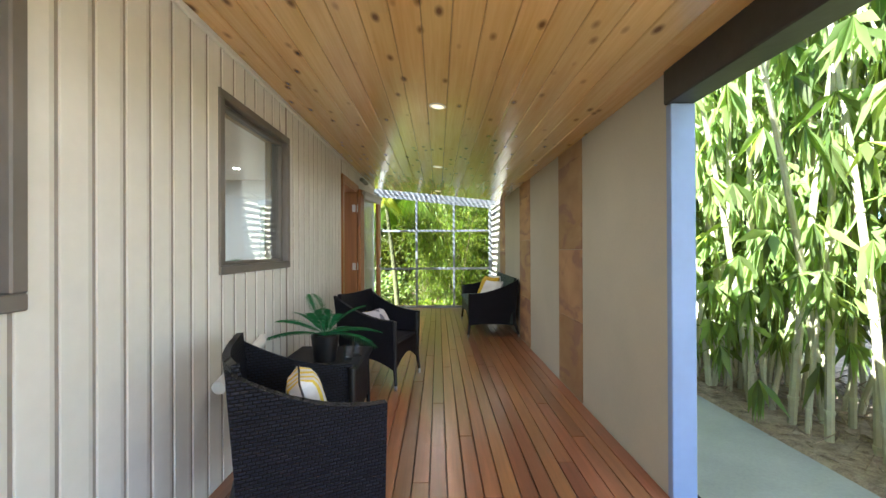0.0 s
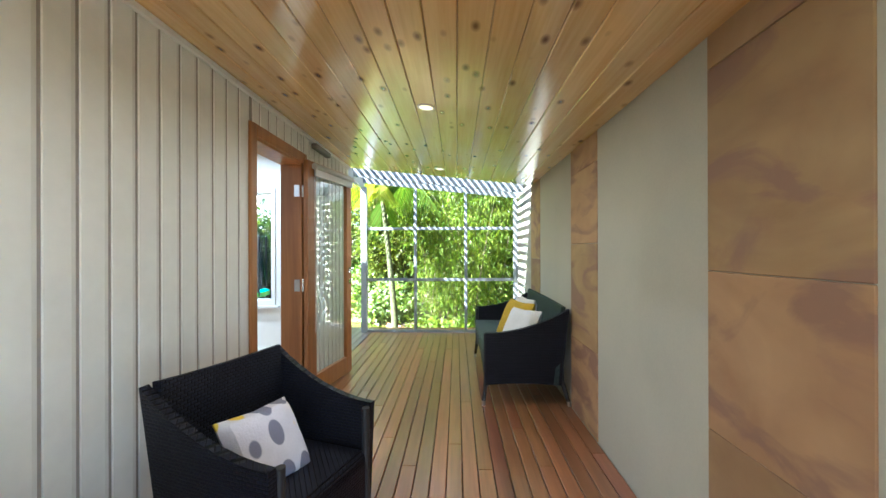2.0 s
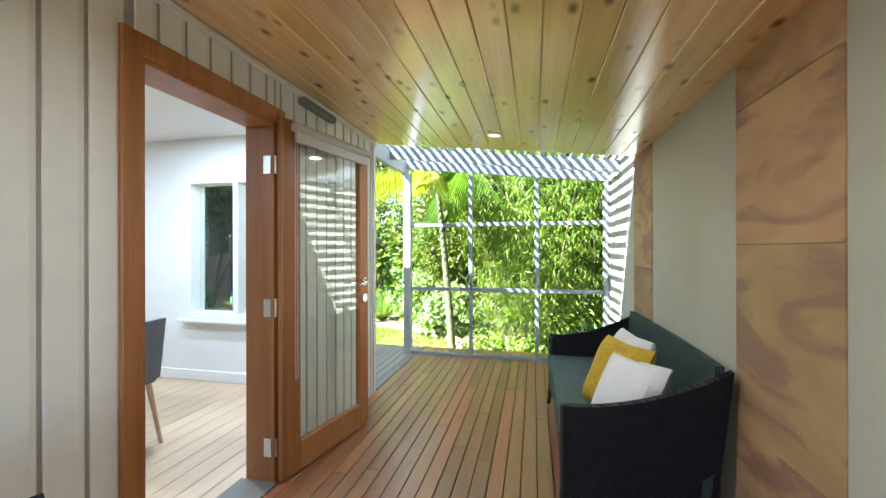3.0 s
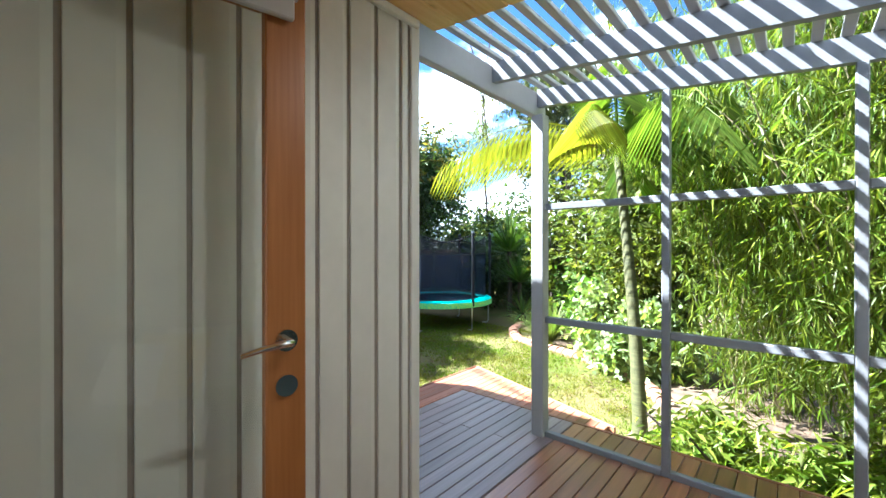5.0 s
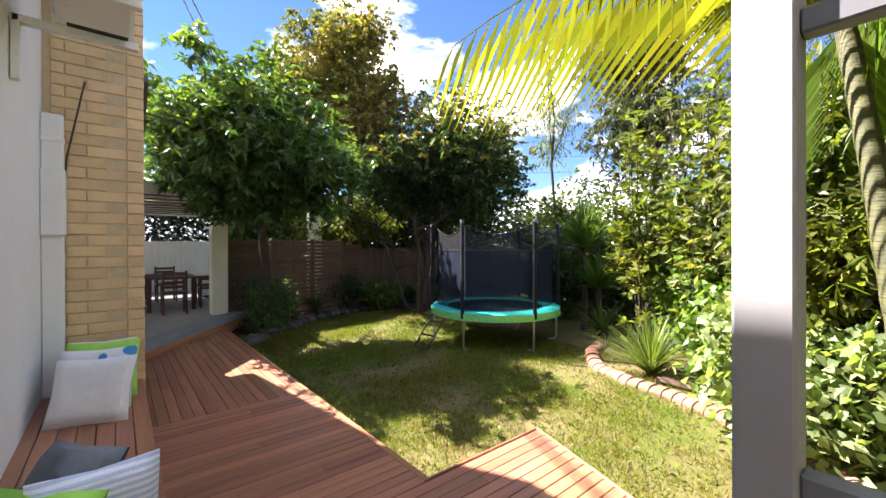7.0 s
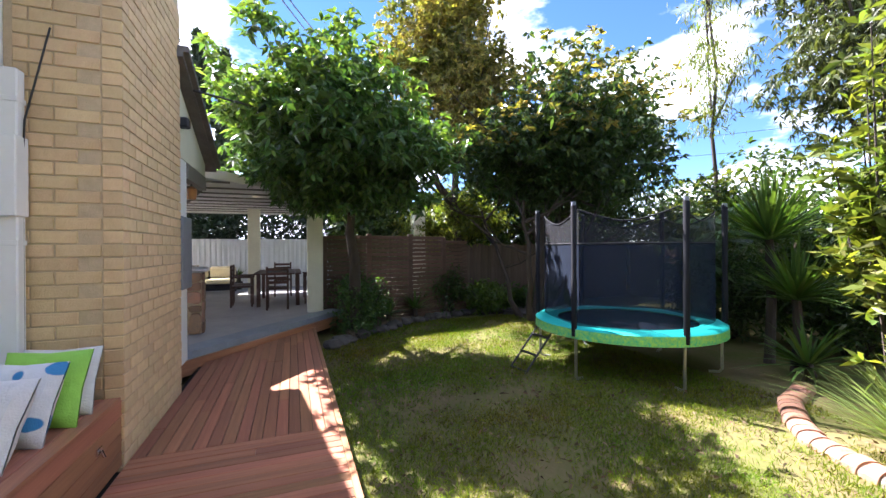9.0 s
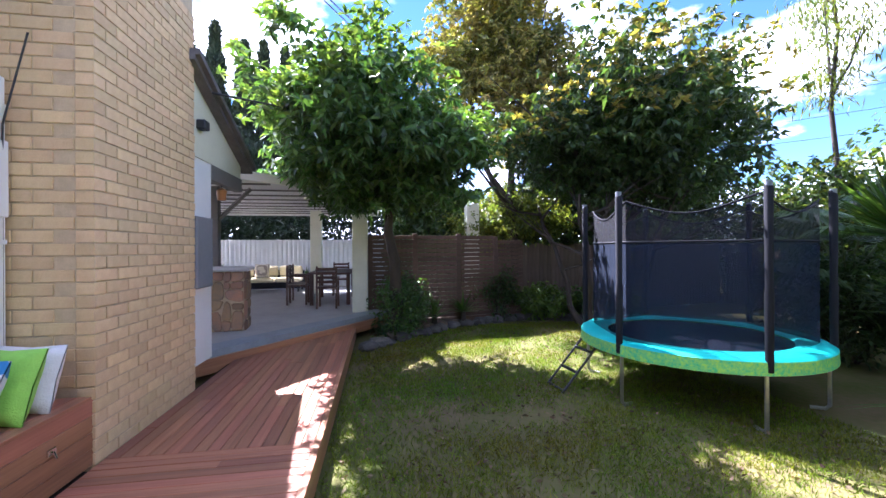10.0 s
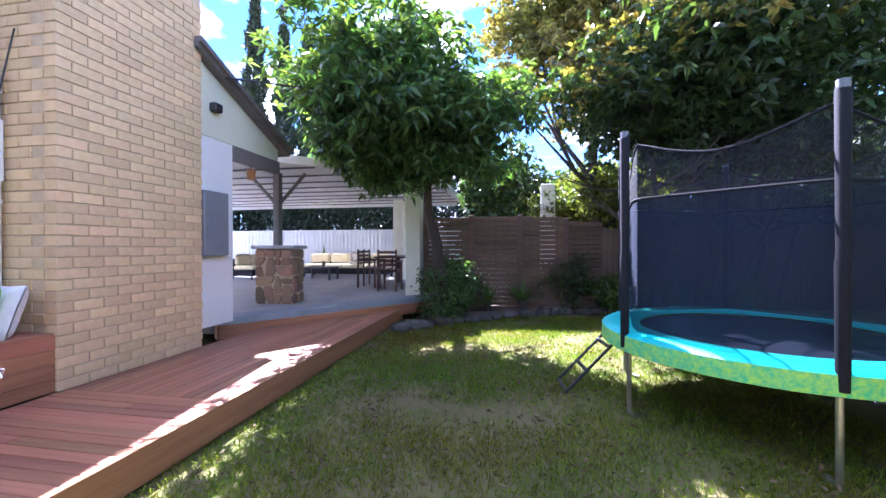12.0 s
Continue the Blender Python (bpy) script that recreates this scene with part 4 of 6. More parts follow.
for sd, (az, h) in enumerate(((124.3, 18.0), (120.8, 16.2), (117.8, 16.4), (115.6, 15.8), (112.6, 15.8), (109.3, 15.0), (107.0, 15.2), (104.4, 15.0), (101.4, 14.2))):
    x, y, r = -2.5 - 30 * math.sin(radians(az)), 10.4 + 30 * math.cos(radians(az)), 0.85
    rng = np.random.default_rng(sd)
    t = thing("cypress_tree", "tall narrow dark green cypress", "tree", (x, y, ZG), group="cypress row")
    mm = Mesh()
    mm.tube([(0, 0, 0), (0, 0, h * 0.9)], [0.15, 0.03], 8)
    part("trunk", mm, M["bark"], t)
    z = rng.uniform(0, 1, 9000) ** 0.8
    rr = r * np.clip((1 - z) * 3.2, 0, 1) ** 0.6 * (0.75 + 0.25 * np.sin(z * 40 + rng.normal(0, 0.5, 9000))) * rng.uniform(0.75, 1.0, 9000)
    a = rng.uniform(0, 2 * math.pi, 9000)
    part("crown", leaves_mesh("crown", np.stack([rr * np.cos(a), rr * np.sin(a), 0.6 + z * h], 1), rng, 0.36, 0.15, -1.0, -0.2), M["cypress"], t)


def shrub(name, label, centre, radii, count, per, spread, mk, ll, lw, seed, droop=0.2, stems=6):
    rng = np.random.default_rng(seed)
    t = thing(name, label, "shrub", (centre[0], centre[1], ZG))
    top = centre[2] - ZG
    for k in range(stems):
        m = Mesh()
        a = 2 * math.pi * k / stems
        m.tube([(0.08 * math.cos(a), 0.08 * math.sin(a), 0), (0.4 * radii[0] * math.cos(a), 0.4 * radii[1] * math.sin(a), top * 0.7), (0.8 * radii[0] * math.cos(a), 0.8 * radii[1] * math.sin(a), top + 0.5 * radii[2])], [0.03, 0.02, 0.006], 6)
        part("stem", m, M["bark"], t)
    pos = clumps(rng, (0, 0, top), radii, count, per, spread, 1)
    pos = pos[pos[:, 2] > 0.02]
    part("foliage", leaves_mesh("foliage", pos, rng, ll, lw, droop), M[mk], t)
    return t


def whorl_shrub(label, at, height, radius, branches, seed, leaf_l=0.17, leaf_w=0.06):
    """An open upright shrub: bare branches that end in whorls of broad leaves."""
    rng = np.random.default_rng(seed)
    t = thing("shrub", label, "shrub", at)
    tips = []
    for k in range(branches):
        a, m = 2.4 * k + rng.uniform(-0.3, 0.3), Mesh()
        h0, h1 = height * rng.uniform(0.05, 0.5), height * (0.35 + 0.65 * (k + 1) / branches)
        r = radius * rng.uniform(0.45, 1.0) * (1.15 - 0.6 * h1 / height)
        e = Vector((r * math.cos(a), r * math.sin(a), h1))
        s0 = Vector((0.03 * math.cos(a), 0.03 * math.sin(a), h0))
        q = s0.lerp(e, 0.55) + Vector((0.12 * r * math.cos(a), 0.12 * r * math.sin(a), -0.08 * height))
        m.tube([(0, 0, -0.02), s0, q, e], [0.022, 0.018, 0.011, 0.005], 6)
        part("stem", m, M["bark"], t, smooth=True)
        for u in np.linspace(0.35, 1.0, 7):
            c = s0.lerp(q, u / 0.55) if u < 0.55 else q.lerp(e, (u - 0.55) / 0.45)
            for _ in range(3):
                tips.append(np.array(c) + rng.normal(0, 0.11, 3))
    pos = np.repeat(np.array(tips), 8, 0)
    part("foliage", leaves_mesh("foliage", pos, rng, leaf_l, leaf_w, -0.25, 0.12), M["yleaf"], t)
    return t


whorl_shrub("open upright shrub with whorls of yellow-green leaves", (-3.95, 13.85, ZG), 3.7, 0.62, 16, 21)
whorl_shrub("taller open shrub with whorls of golden-green leaves", (-2.95, 13.35, ZG), 4.1, 0.7, 12, 36)
shrub("shrub", "broad bright green ivy behind the grassy clump", (-2.35, 12.95, 0.25), (0.6, 0.45, 0.75), 110, 34, 0.12, "ivy_green", 0.15, 0.12, 37)
shrub("shrub", "yellow-leaved shrub behind the palm", (-1.7, 13.2, 0.9), (1.1, 0.9, 1.5), 150, 70, 0.18, "yleaf", 0.12, 0.05, 22)
shrub("shrub", "variegated ivy spilling over the bed", (-1.6, 12.0, 0.05), (1.0, 0.55, 0.75), 150, 50, 0.14, "ivy", 0.10, 0.085, 23)
shrub("shrub", "tall yellow shrub beside the palm", (-1.35, 12.3, 1.3), (1.1, 0.7, 1.9), 260, 70, 0.17, "yleaf", 0.12, 0.05, 33)
shrub("shrub", "dark shrub behind the trampoline", (-5.3, 16.3, 0.6), (1.4, 0.6, 1.2), 150, 70, 0.2, "dleaf", 0.12, 0.05, 34)
shrub("shrub", "dark spiky undergrowth behind the trampoline", (-6.9, 16.0, 0.3), (1.2, 0.8, 0.9), 120, 70, 0.2, "dleaf", 0.14, 0.04, 35)
shrub("shrub", "bright green ivy over the brick edging", (-2.7, 13.7, 0.4), (0.9, 0.6, 0.8), 100, 50, 0.16, "ivy_green", 0.12, 0.09, 24)
shrub("shrub", "mixed green shrubs filling the back corner", (-5.2, 17.0, 0.8), (1.6, 1.0, 1.6), 150, 65, 0.22, "tleaf_new", 0.14, 0.05, 25)
shrub("shrub", "low dark shrub below the slatted screen", (-9.9, 9.8, 0.0), (0.75, 0.6, 0.65), 100, 45, 0.12, "tleaf", 0.09, 0.035, 26)
shrub("shrub", "low leafy plant in the back bed", (-11.0, 13.2, -0.1), (0.7, 0.8, 0.4), 60, 40, 0.12, "tleaf_new", 0.14, 0.06, 27)
shrub("shrub", "low dark groundcover along the back bed", (-10.9, 14.6, -0.15), (0.8, 0.9, 0.35), 60, 45, 0.12, "tleaf", 0.12, 0.05, 28)
shrub("shrub", "dark shrub at the foot of the screen", (-11.0, 12.0, 0.1), (0.5, 0.6, 0.6), 60, 45, 0.12, "dleaf", 0.1, 0.04, 29)
shrub("shrub", "green shrub beyond the bamboo", (0.5, 14.5, 1.6), (2.2, 1.0, 2.2), 170, 70, 0.24, "yleaf", 0.14, 0.05, 30)

shrub("shrub", "leafy green groundcover under the bamboo", (-0.1, 9.35, -0.25), (0.9, 0.4, 0.38), 90, 40, 0.1, "bleaf", 0.13, 0.03, 38)
shrub("shrub", "low bamboo shoots behind the wire screen", (0.75, 9.1, -0.05), (0.6, 0.35, 0.55), 80, 40, 0.12, "bleaf", 0.15, 0.02, 39)

hd = np.random.default_rng(31)
hb = np.concatenate([np.stack([hd.uniform(-14.2, -13.0, 42000), hd.uniform(9.6, 20.5, 42000), hd.uniform(ZG, 3.7, 42000)], 1), np.stack([hd.uniform(-13.5, 4, 28000), hd.uniform(20.2, 21.6, 28000), hd.uniform(ZG, 3.4, 28000)], 1)])
hb[:, 2] = ZG + (hb[:, 2] - ZG) * (0.9 + 0.12 * np.sin(hb[:, 0] * 1.9) + 0.16 * np.sin(hb[:, 1] * 1.3 + 1.0) + 0.05 * np.sin(hb[:, 1] * 4.1))
tagged(solid("boundary_hedge", leaves_mesh("boundary_hedge", hb, hd, 0.2, 0.1, 0.2), M["dleaf"], "tall dark planting behind the back fence", "hedge"), kind="stuff")
hp = np.stack([hd.uniform(-18.4, -17.2, 60000), hd.uniform(-4, 13, 60000), hd.uniform(ZG, 3.4, 60000)], 1)
tagged(solid("hedge", leaves_mesh("hedge", hp, hd, 0.16, 0.09, 0.2), M["hedge"], "dense dark green hedge behind the fence", "hedge"), kind="stuff")


def rosette(name, label, at, n, length, width, mk, seed, rise=0.6, arch=0.6, trunk=0.0, cat="plant", low_el=5):
    """A tuft of long leaves that arch out from one crown."""
    rng = np.random.default_rng(seed)
    t = thing(name, label, cat, at)
    m = Mesh()
    for k in range(n):
        if k and k % 40 == 0:
            part("leaf_tuft", m, M[mk], t)
            m = Mesh()
        a = rng.uniform(0, 2 * math.pi)
        el = radians(rng.uniform(low_el, 88)) * rise + radians(90) * (1 - rise) * 0.5
        L = length * rng.uniform(0.6, 1.1)
        out, rows = Vector((math.cos(a), math.sin(a), 0)), []
        side = Vector((-math.sin(a), math.cos(a), 0))
        for s in range(5):
            u = s / 4
            p = out * (L * u * math.cos(el)) + Vector((0, 0, trunk + L * u * math.sin(el) - arch * L * u * u * 0.6))
            w = width * (0.5 + 0.5 * math.sin(math.pi * min(1, u + 0.25))) * (1 - u ** 3) + 0.001
            rows.append((p - side * w * 0.5, p + Vector((0, 0, -w * 0.15)), p + side * w * 0.5))
        m.sheet(rows)
    part("leaf_tuft", m, M[mk], t)
    if trunk:
        q = Mesh()
        q.tube([(0, 0, 0), (0.03, 0, trunk * 0.5), (0, 0, trunk + 0.05)], [0.07, 0.06, 0.05], 8)
        part("trunk", q, M["bark"], t)
    return t


rosette("strappy_plant", "strappy grass-like clump beside the brick edging", (-3.45, 13.0, ZG), 420, 1.25, 0.016, "strap", 41, 1.0, 0.55, low_el=38)
rosette("strappy_plant", "strappy grass-like clump under the shrubs", (-2.6, 12.95, ZG), 160, 0.9, 0.014, "strap", 42, 1.0, 0.6, low_el=35)
rosette("yucca", "spiky green yucca with long sword leaves", (-5.6, 14.9, ZG), 230, 1.2, 0.055, "yucca", 43, 1.0, 0.1, 1.75)
rosette("yucca", "lower yucca head with long arching sword leaves", (-5.2, 14.75, ZG), 170, 1.1, 0.055, "yucca", 47, 1.0, 0.35, 0.95)
rosette("yucca", "young spiky yucca rosette by the fence", (-10.25, 10.5, ZG), 50, 0.55, 0.045, "yucca", 44, 1.0, 0.3, 0.25)
rosette("yucca", "young spiky yucca rosette by the fence", (-10.5, 11.15, ZG), 50, 0.6, 0.045, "yucca", 45, 1.0, 0.3, 0.3)
rosette("yucca", "low spiky plant behind the trampoline", (-4.9, 14.4, ZG), 70, 0.9, 0.05, "yucca", 46, 1.0, 0.4, 0.2)


def frond(m, base, az, el, L, leaflet, droop, n=26, ribr=0.012, hang=0.62, thin=0.55):
    """A feather leaf: an arching rib with leaflets on both sides."""
    out, side = Vector((math.cos(az), math.sin(az), 0)), Vector((-math.sin(az), math.cos(az), 0))
    pts = []
    for k in range(n + 1):
        u = k / n
        pts.append(Vector(base) + out * (L * u * math.cos(el)) + Vector((0, 0, L * u * math.sin(el) - droop * L * u * u)))
    m.tube(pts[::3] + [pts[-1]], [ribr * (1 - 0.85 * k / (len(pts[::3]))) for k in range(len(pts[::3]) + 1)], 5)
    for k in range(3, n + 1):
        u = k / n
        d = (pts[k] - pts[k - 1]).normalized()
        ll = leaflet * math.sin(math.pi * (0.12 + 0.82 * u)) ** 0.7
        for s in (-1, 1):
            tip = pts[k] + side * s * ll * 0.6 + d * ll * 0.5 + Vector((0, 0, -ll * hang))
            w = d * 0.09 * leaflet * thin
            mid = pts[k].lerp(tip, 0.4) + Vector((0, 0, ll * 0.06))
            m.add([pts[k] - w * 0.4, mid - w * 0.8, tip, mid + w * 0.8], [(0, 1, 2), (0, 2, 3)])


def palm(at, top, azs, L, seed, label):
    rng = np.random.default_rng(seed)
    t = thing("palm_tree", label, "palm", at)
    b = Vector(at)
    q = Mesh()
    ts = Vector(top) - b
    pts, rad = [], []
    for k in range(25):
        u = k / 24
        pts.append(Vector((ts.x * u ** 1.3, ts.y * u, ts.z * u)))
        rad.append(0.055 * (1.25 - 0.5 * u) * (1.07 if k % 2 else 1.0))
    q.tube(pts, rad, 12)
    part("trunk", q, M["palmbark"], t, smooth=True)
    for k_, (az, el) in enumerate(azs):
        m = Mesh()
        frond(m, ts + Vector((0, 0, 0.05)), radians(az), radians(el), L * rng.uniform(0.85, 1.1), 0.72, 0.62, 36, hang=0.85, thin=0.34)
        part("frond", m, M["pleaf" if k_ in (0, 2) else "pleaf_green"], t)
    return t


palm((-1.0, 9.85, ZG), (-1.32, 10.2, 2.3), ((239, 30), (10, 62), (276, 35), (286, 58), (305, 30), (330, 55), (352, 25), (20, 50), (45, 20), (72, 45), (98, 15), (275, 78)), 2.12, 51, "slender palm with yellow-green arching fronds")


def bamboo(label, area, count, height, mk, per, ll, lw, seed, rad=0.02, lean=0.25, low=0.35, spread=0.3, whorl=1, droop=0.75, cane="culm"):
    """A clump of culms with side leaves."""
    rng = np.random.default_rng(seed)
    t = thing("bamboo", label, "bamboo", (0, 0, ZG))
    pos = []
    for _ in range(count):
        m = Mesh()
        x, y = rng.uniform(area[0], area[1]), rng.uniform(area[2], area[3])
        h = height * rng.uniform(0.7, 1.1)
        dx, dy = rng.normal(0, lean, 2)
        r = rad * rng.uniform(0.6, 1.2)
        pts = [Vector((x + dx * u ** 1.4, y + dy * u ** 1.4, h * u)) for u in np.linspace(0, 1, 9)]
        m.tube(pts, [r * (1 - 0.09 * k) for k in range(9)], 7)
        for k in range(1, 8):
            m.tube([pts[k] - Vector((0, 0, 0.012)), pts[k] + Vector((0, 0, 0.012))], r * 1.25 * (1 - 0.09 * k), 7)
        part("culm", m, M[cane], t, smooth=True)
        u = rng.uniform(low, 1.02, per)
        c = np.stack([x + dx * u ** 1.4, y + dy * u ** 1.4, h * u], 1)
        pos.append(np.repeat(c + rng.normal(0, spread, (per, 3)) * (1, 1, 0.6), whorl, 0))
    part("foliage", leaves_mesh("foliage", np.concatenate(pos), rng, ll, lw, droop, 0.15), M[mk], t)
    return t


bamboo("dense fine-leaved bamboo behind the screen", (0.45, 2.2, 9.25, 10.5), 170, 4.7, "bleaf", 210, 0.15, 0.014, 61, 0.014, 0.8, 0.22, 0.28, 4, 0.9, "culm_old")
bamboo("sunlit bamboo stand beside the palm", (-0.55, 0.4, 10.9, 12.4), 26, 4.2, "bleaf", 230, 0.14, 0.014, 62, 0.012, 0.5, 0.1, 0.3, 4, 0.9, "culm_old")
bamboo("tall bamboo with broad drooping leaves along the path", (2.6, 4.0, 1.2, 7.5), 210, 5.0, "bleafbig", 20, 0.25, 0.056, 63, 0.03, 0.85, 0.24, 0.24, 9, 1.2)
bamboo("thin bamboo canes beyond the shrubs", (-4.2, -2.4, 17.0, 18.5), 26, 6.5, "gleaf", 220, 0.17, 0.026, 65, 0.018, 0.5, 0.35, 0.3, cane="culm_old")


def fan_palm(at, heads, label):
    """Round pleated leaves of narrow fingers on arching stalks."""
    t = thing("fan_palm", label, "palm", at)
    for az, reach, h, r in heads:
        out = Vector((math.cos(radians(az)), math.sin(radians(az)), 0))
        side = Vector((-out.y, out.x, 0))
        c = out * reach + Vector((0, 0, h))
        s = Mesh()
        s.tube([(0, 0, 0), Vector((0, 0, h * 0.7)) + out * reach * 0.3, c], [0.018, 0.014, 0.008], 6)
        part("stalk", s, M["fern_stalk"], t, smooth=True)
        m = Mesh()
        for k in range(26):
            a = radians(-125 + 250 * k / 25)
            d = (out * math.cos(a) * 0.8 + side * math.sin(a) + Vector((0, 0, 0.35 * math.cos(a)))).normalized()
            w = d.cross(Vector((0, 0, 1))).normalized() * r * 0.055
            mid, tip = c + d * r * 0.6, c + d * r + Vector((0, 0, -0.38 * r))
            m.add([c, mid - w, tip, mid + w, mid + Vector((0, 0, 0.012))], [(0, 1, 4), (1, 2, 4), (0, 4, 3), (4, 2, 3)])
        part("fan_leaf", m, M["fanleaf"], t)
    return t


fan_palm((-6.7, 15.7, ZG), ((250, 0.45, 2.0, 0.6), (200, 0.6, 1.7, 0.55), (300, 0.6, 1.75, 0.6), (330, 0.5, 2.2, 0.55), (270, 0.7, 1.3, 0.55), (160, 0.4, 2.1, 0.5), (60, 0.5, 2.0, 0.5)), "fan palm with drooping pleated leaves behind the trampoline")

# ---- fences ----
sf = thing("slatted_screen", "dark stained horizontal slat screen with posts", "screen", (0, 0, 0))
for i, (xa, ya, xb, yb, za, zb) in enumerate(((-10.62, 9.22, -10.62, 10.15, 1.36, 1.42), (-10.62, 10.15, -10.7, 11.1, 1.42, 1.42), (-10.7, 11.1, -10.95, 12.0, 1.42, 1.36), (-10.95, 12.0, -11.3, 12.8, 1.36, 1.2))):
    m = Mesh()
    m.box(xa - 0.05, ya - 0.05, ZG, xa + 0.05, ya + 0.05, za + 0.02, 0.006)
    part("post", m, M["slatfence"], sf)
    L, rz = math.hypot(xb - xa, yb - ya), math.degrees(math.atan2(yb - ya, xb - xa))
    for k in range(20):
        z = ZG + 0.1 + k * 0.092
        if z > min(za, zb) - 0.02 + 0.05:
            break
        q = Mesh()
        q.box(0.05, -0.012, 0, L - 0.05, 0.012, 0.08, 0.003)
        s = part("slat", q, M["slatfence"], sf)
        s.matrix_basis = pose(xa + 0.055, ya, z, 0, 0, rz)
pf = thing("paling_fence", "weathered brown timber paling fence", "fence", (0, 0, 0))
for (xa, ya, xb, yb) in ((-11.6, 12.8, -12.6, 19.5), (-12.6, 19.6, 3.5, 19.6)):
    L, rz = math.hypot(xb - xa, yb - ya), math.degrees(math.atan2(yb - ya, xb - xa))
    q = Mesh()
    q.box(0, 0, 0, 0.11, 0.016, 1.75, 0.003)
    me = q.data("paling")
    me.materials.append(M["fence"])
    for k in range(int(L / 0.115)):
        u = k * 0.115 / L
        o = piece("paling", me, pf, (xa + (xb - xa) * u, ya + (yb - ya) * u, ZG + 0.03 * math.sin(k * 5.1)))
        o.rotation_euler = (0, 0, radians(rz))

# ---- veranda things ----
def tub(width, name, label, at, rz, group="", pad=True, deep=1.0):
    """Wicker tub seat facing +x before its turn: arms that slope, a raked back, a skirt, four capped legs."""
    t = thing(name, label, "armchair" if width < 1 else "sofa", at, rz, group)
    D, W = 0.64, width / 2
    wk = M["wicker"]
    for s in (-1, 1):
        rows = []
        for k in range(9):
            u = k / 8
            x0 = 0.30 - 0.62 * u
            top = 0.60 + 0.20 * u ** 2.0
            flare = 0.03 + 0.02 * u
            low = 0.17 + 0.09 * math.sin(math.pi * u) * (1 if width < 1 else 0.2)
            rows.append([(x0 + (0.02 - 0.05 * (1 - v)) * (1 - 2 * u) * 0 - 0.05 * v * u, s * (W - 0.05 + flare * v), low + (top - low) * v) for v in (0, 0.25, 0.5, 0.75, 1)])
        m = Mesh()
        m.sheet(rows, 0.035 * (1 if s > 0 else -1))
        part("arm", m, wk, t, smooth=True)
    rows = []
    for k in range(13):
        y = -W + 2 * W * k / 12
        b = 1 - (2 * k / 12 - 1) ** 2
        rows.append([(-0.29 - 0.03 * b - 0.06 * v - 0.02 * b * v, y, 0.17 + (0.64 - 0.02 * b) * v) for v in (0, 0.3, 0.6, 1)])
    m = Mesh()
    m.sheet(rows, 0.035)
    part("backrest", m, wk if pad else M["wickerpad"], t, smooth=True)
    m = Mesh()
    m.box(-0.30, -W + 0.05, 0.33, 0.30, W - 0.05, 0.41, 0.02)
    part("seat", m, wk, t)
    rows = [[(0.30, -W + 0.06 + (2 * W - 0.12) * k / 10, 0.38 - (0.38 - 0.17 - 0.10 * math.sin(math.pi * k / 10)) * v) for v in (0, 0.5, 1)] for k in range(11)]
    m = Mesh()
    m.sheet(rows, 0.02)
    part("skirt", m, wk, t, smooth=True)
    for s in (-1, 1):
        for x in (-0.33, 0.29):
            m = Mesh()
            m.tube([(x, s * (W - 0.045), 0.585 if x > 0 else 0.3), (x, s * (W - 0.045), 0.2), (x + (0.02 if x > 0 else -0.05), s * (W - 0.03), 0.035)], [0.02, 0.02, 0.015], 10)
            leg = part("leg", m, M["dark"], t, smooth=True)
            m = Mesh()
            m.tube([(x + (0.02 if x > 0 else -0.05), s * (W - 0.03), 0.04), (x + (0.022 if x > 0 else -0.055), s * (W - 0.03), 0.0)], 0.017, 10)
            part("foot_cap", m, M["metal"], leg, "shiny metal foot cap", True)
    if width > 1:
        m = Mesh()
        m.box(-0.28, -W + 0.06, 0.412, 0.32, W - 0.06, 0.45, 0.02)
        part("seat_pad", m, M["wickerpad"], t, "grey-green woven seat top")
    for o in t.children_recursive:
        for v in o.data.vertices:
            v.co.x *= deep
    return t


tub(0.60, "wicker_armchair", "dark woven wicker tub armchair beside the window", (-0.565, 1.75, 0), 25, "wicker armchairs", deep=0.84)
tub(0.60, "wicker_armchair", "dark woven wicker tub armchair near the door", (-0.525, 3.74, 0), -19, "wicker armchairs", deep=0.84)
tub(1.52, "wicker_sofa", "black wicker two-seat sofa against the rendered wall", (0.72, 6.17, 0), 180, pad=False)


def cushion(label, at, size, mk, rx=0, ry=0, rz=0, thick=0.14, group="", piping=None):
    """A stuffed square cushion with pinched corners."""
    N, rows_t, rows_b = 12, [], []
    for i in range(N + 1):
        rt, rb = [], []
        for j in range(N + 1):
            u, v = 2 * i / N - 1, 2 * j / N - 1
            pinch = 1 - 0.07 * (1 - abs(u)) * abs(v) ** 2 - 0.07 * (1 - abs(v)) * abs(u) ** 2
            h = thick * 0.5 * max(0.0, (1 - u ** 4) * (1 - v ** 4)) ** 0.45 + 0.004
            h *= 1 + 0.06 * noise.noise(Vector((u * 2 + at[0] * 9, v * 2, at[1] * 7)))
            rt.append((u * size / 2 * pinch, h, v * size / 2 * pinch))
            rb.append((u * size / 2 * pinch, -h, v * size / 2 * pinch))
        rows_t.append(rt)
        rows_b.append(rb[::-1])
    m = Mesh()
    m.sheet(rows_t)
    m.sheet(rows_b)
    ob = solid("cushion", m, M[mk], label, "cushion", smooth=True, group=group)
    ob.matrix_basis = pose(*at, rx, ry, rz)
    return ob


cushion("white cushion with yellow bands on the armchair", (-0.565, 1.72, 0.545), 0.27, "cush_band", -16, 0, 110)
cushion("white cushion printed with grey and yellow ovals", (-0.565, 3.71, 0.50), 0.32, "cush_geo", -32, 0, 64)
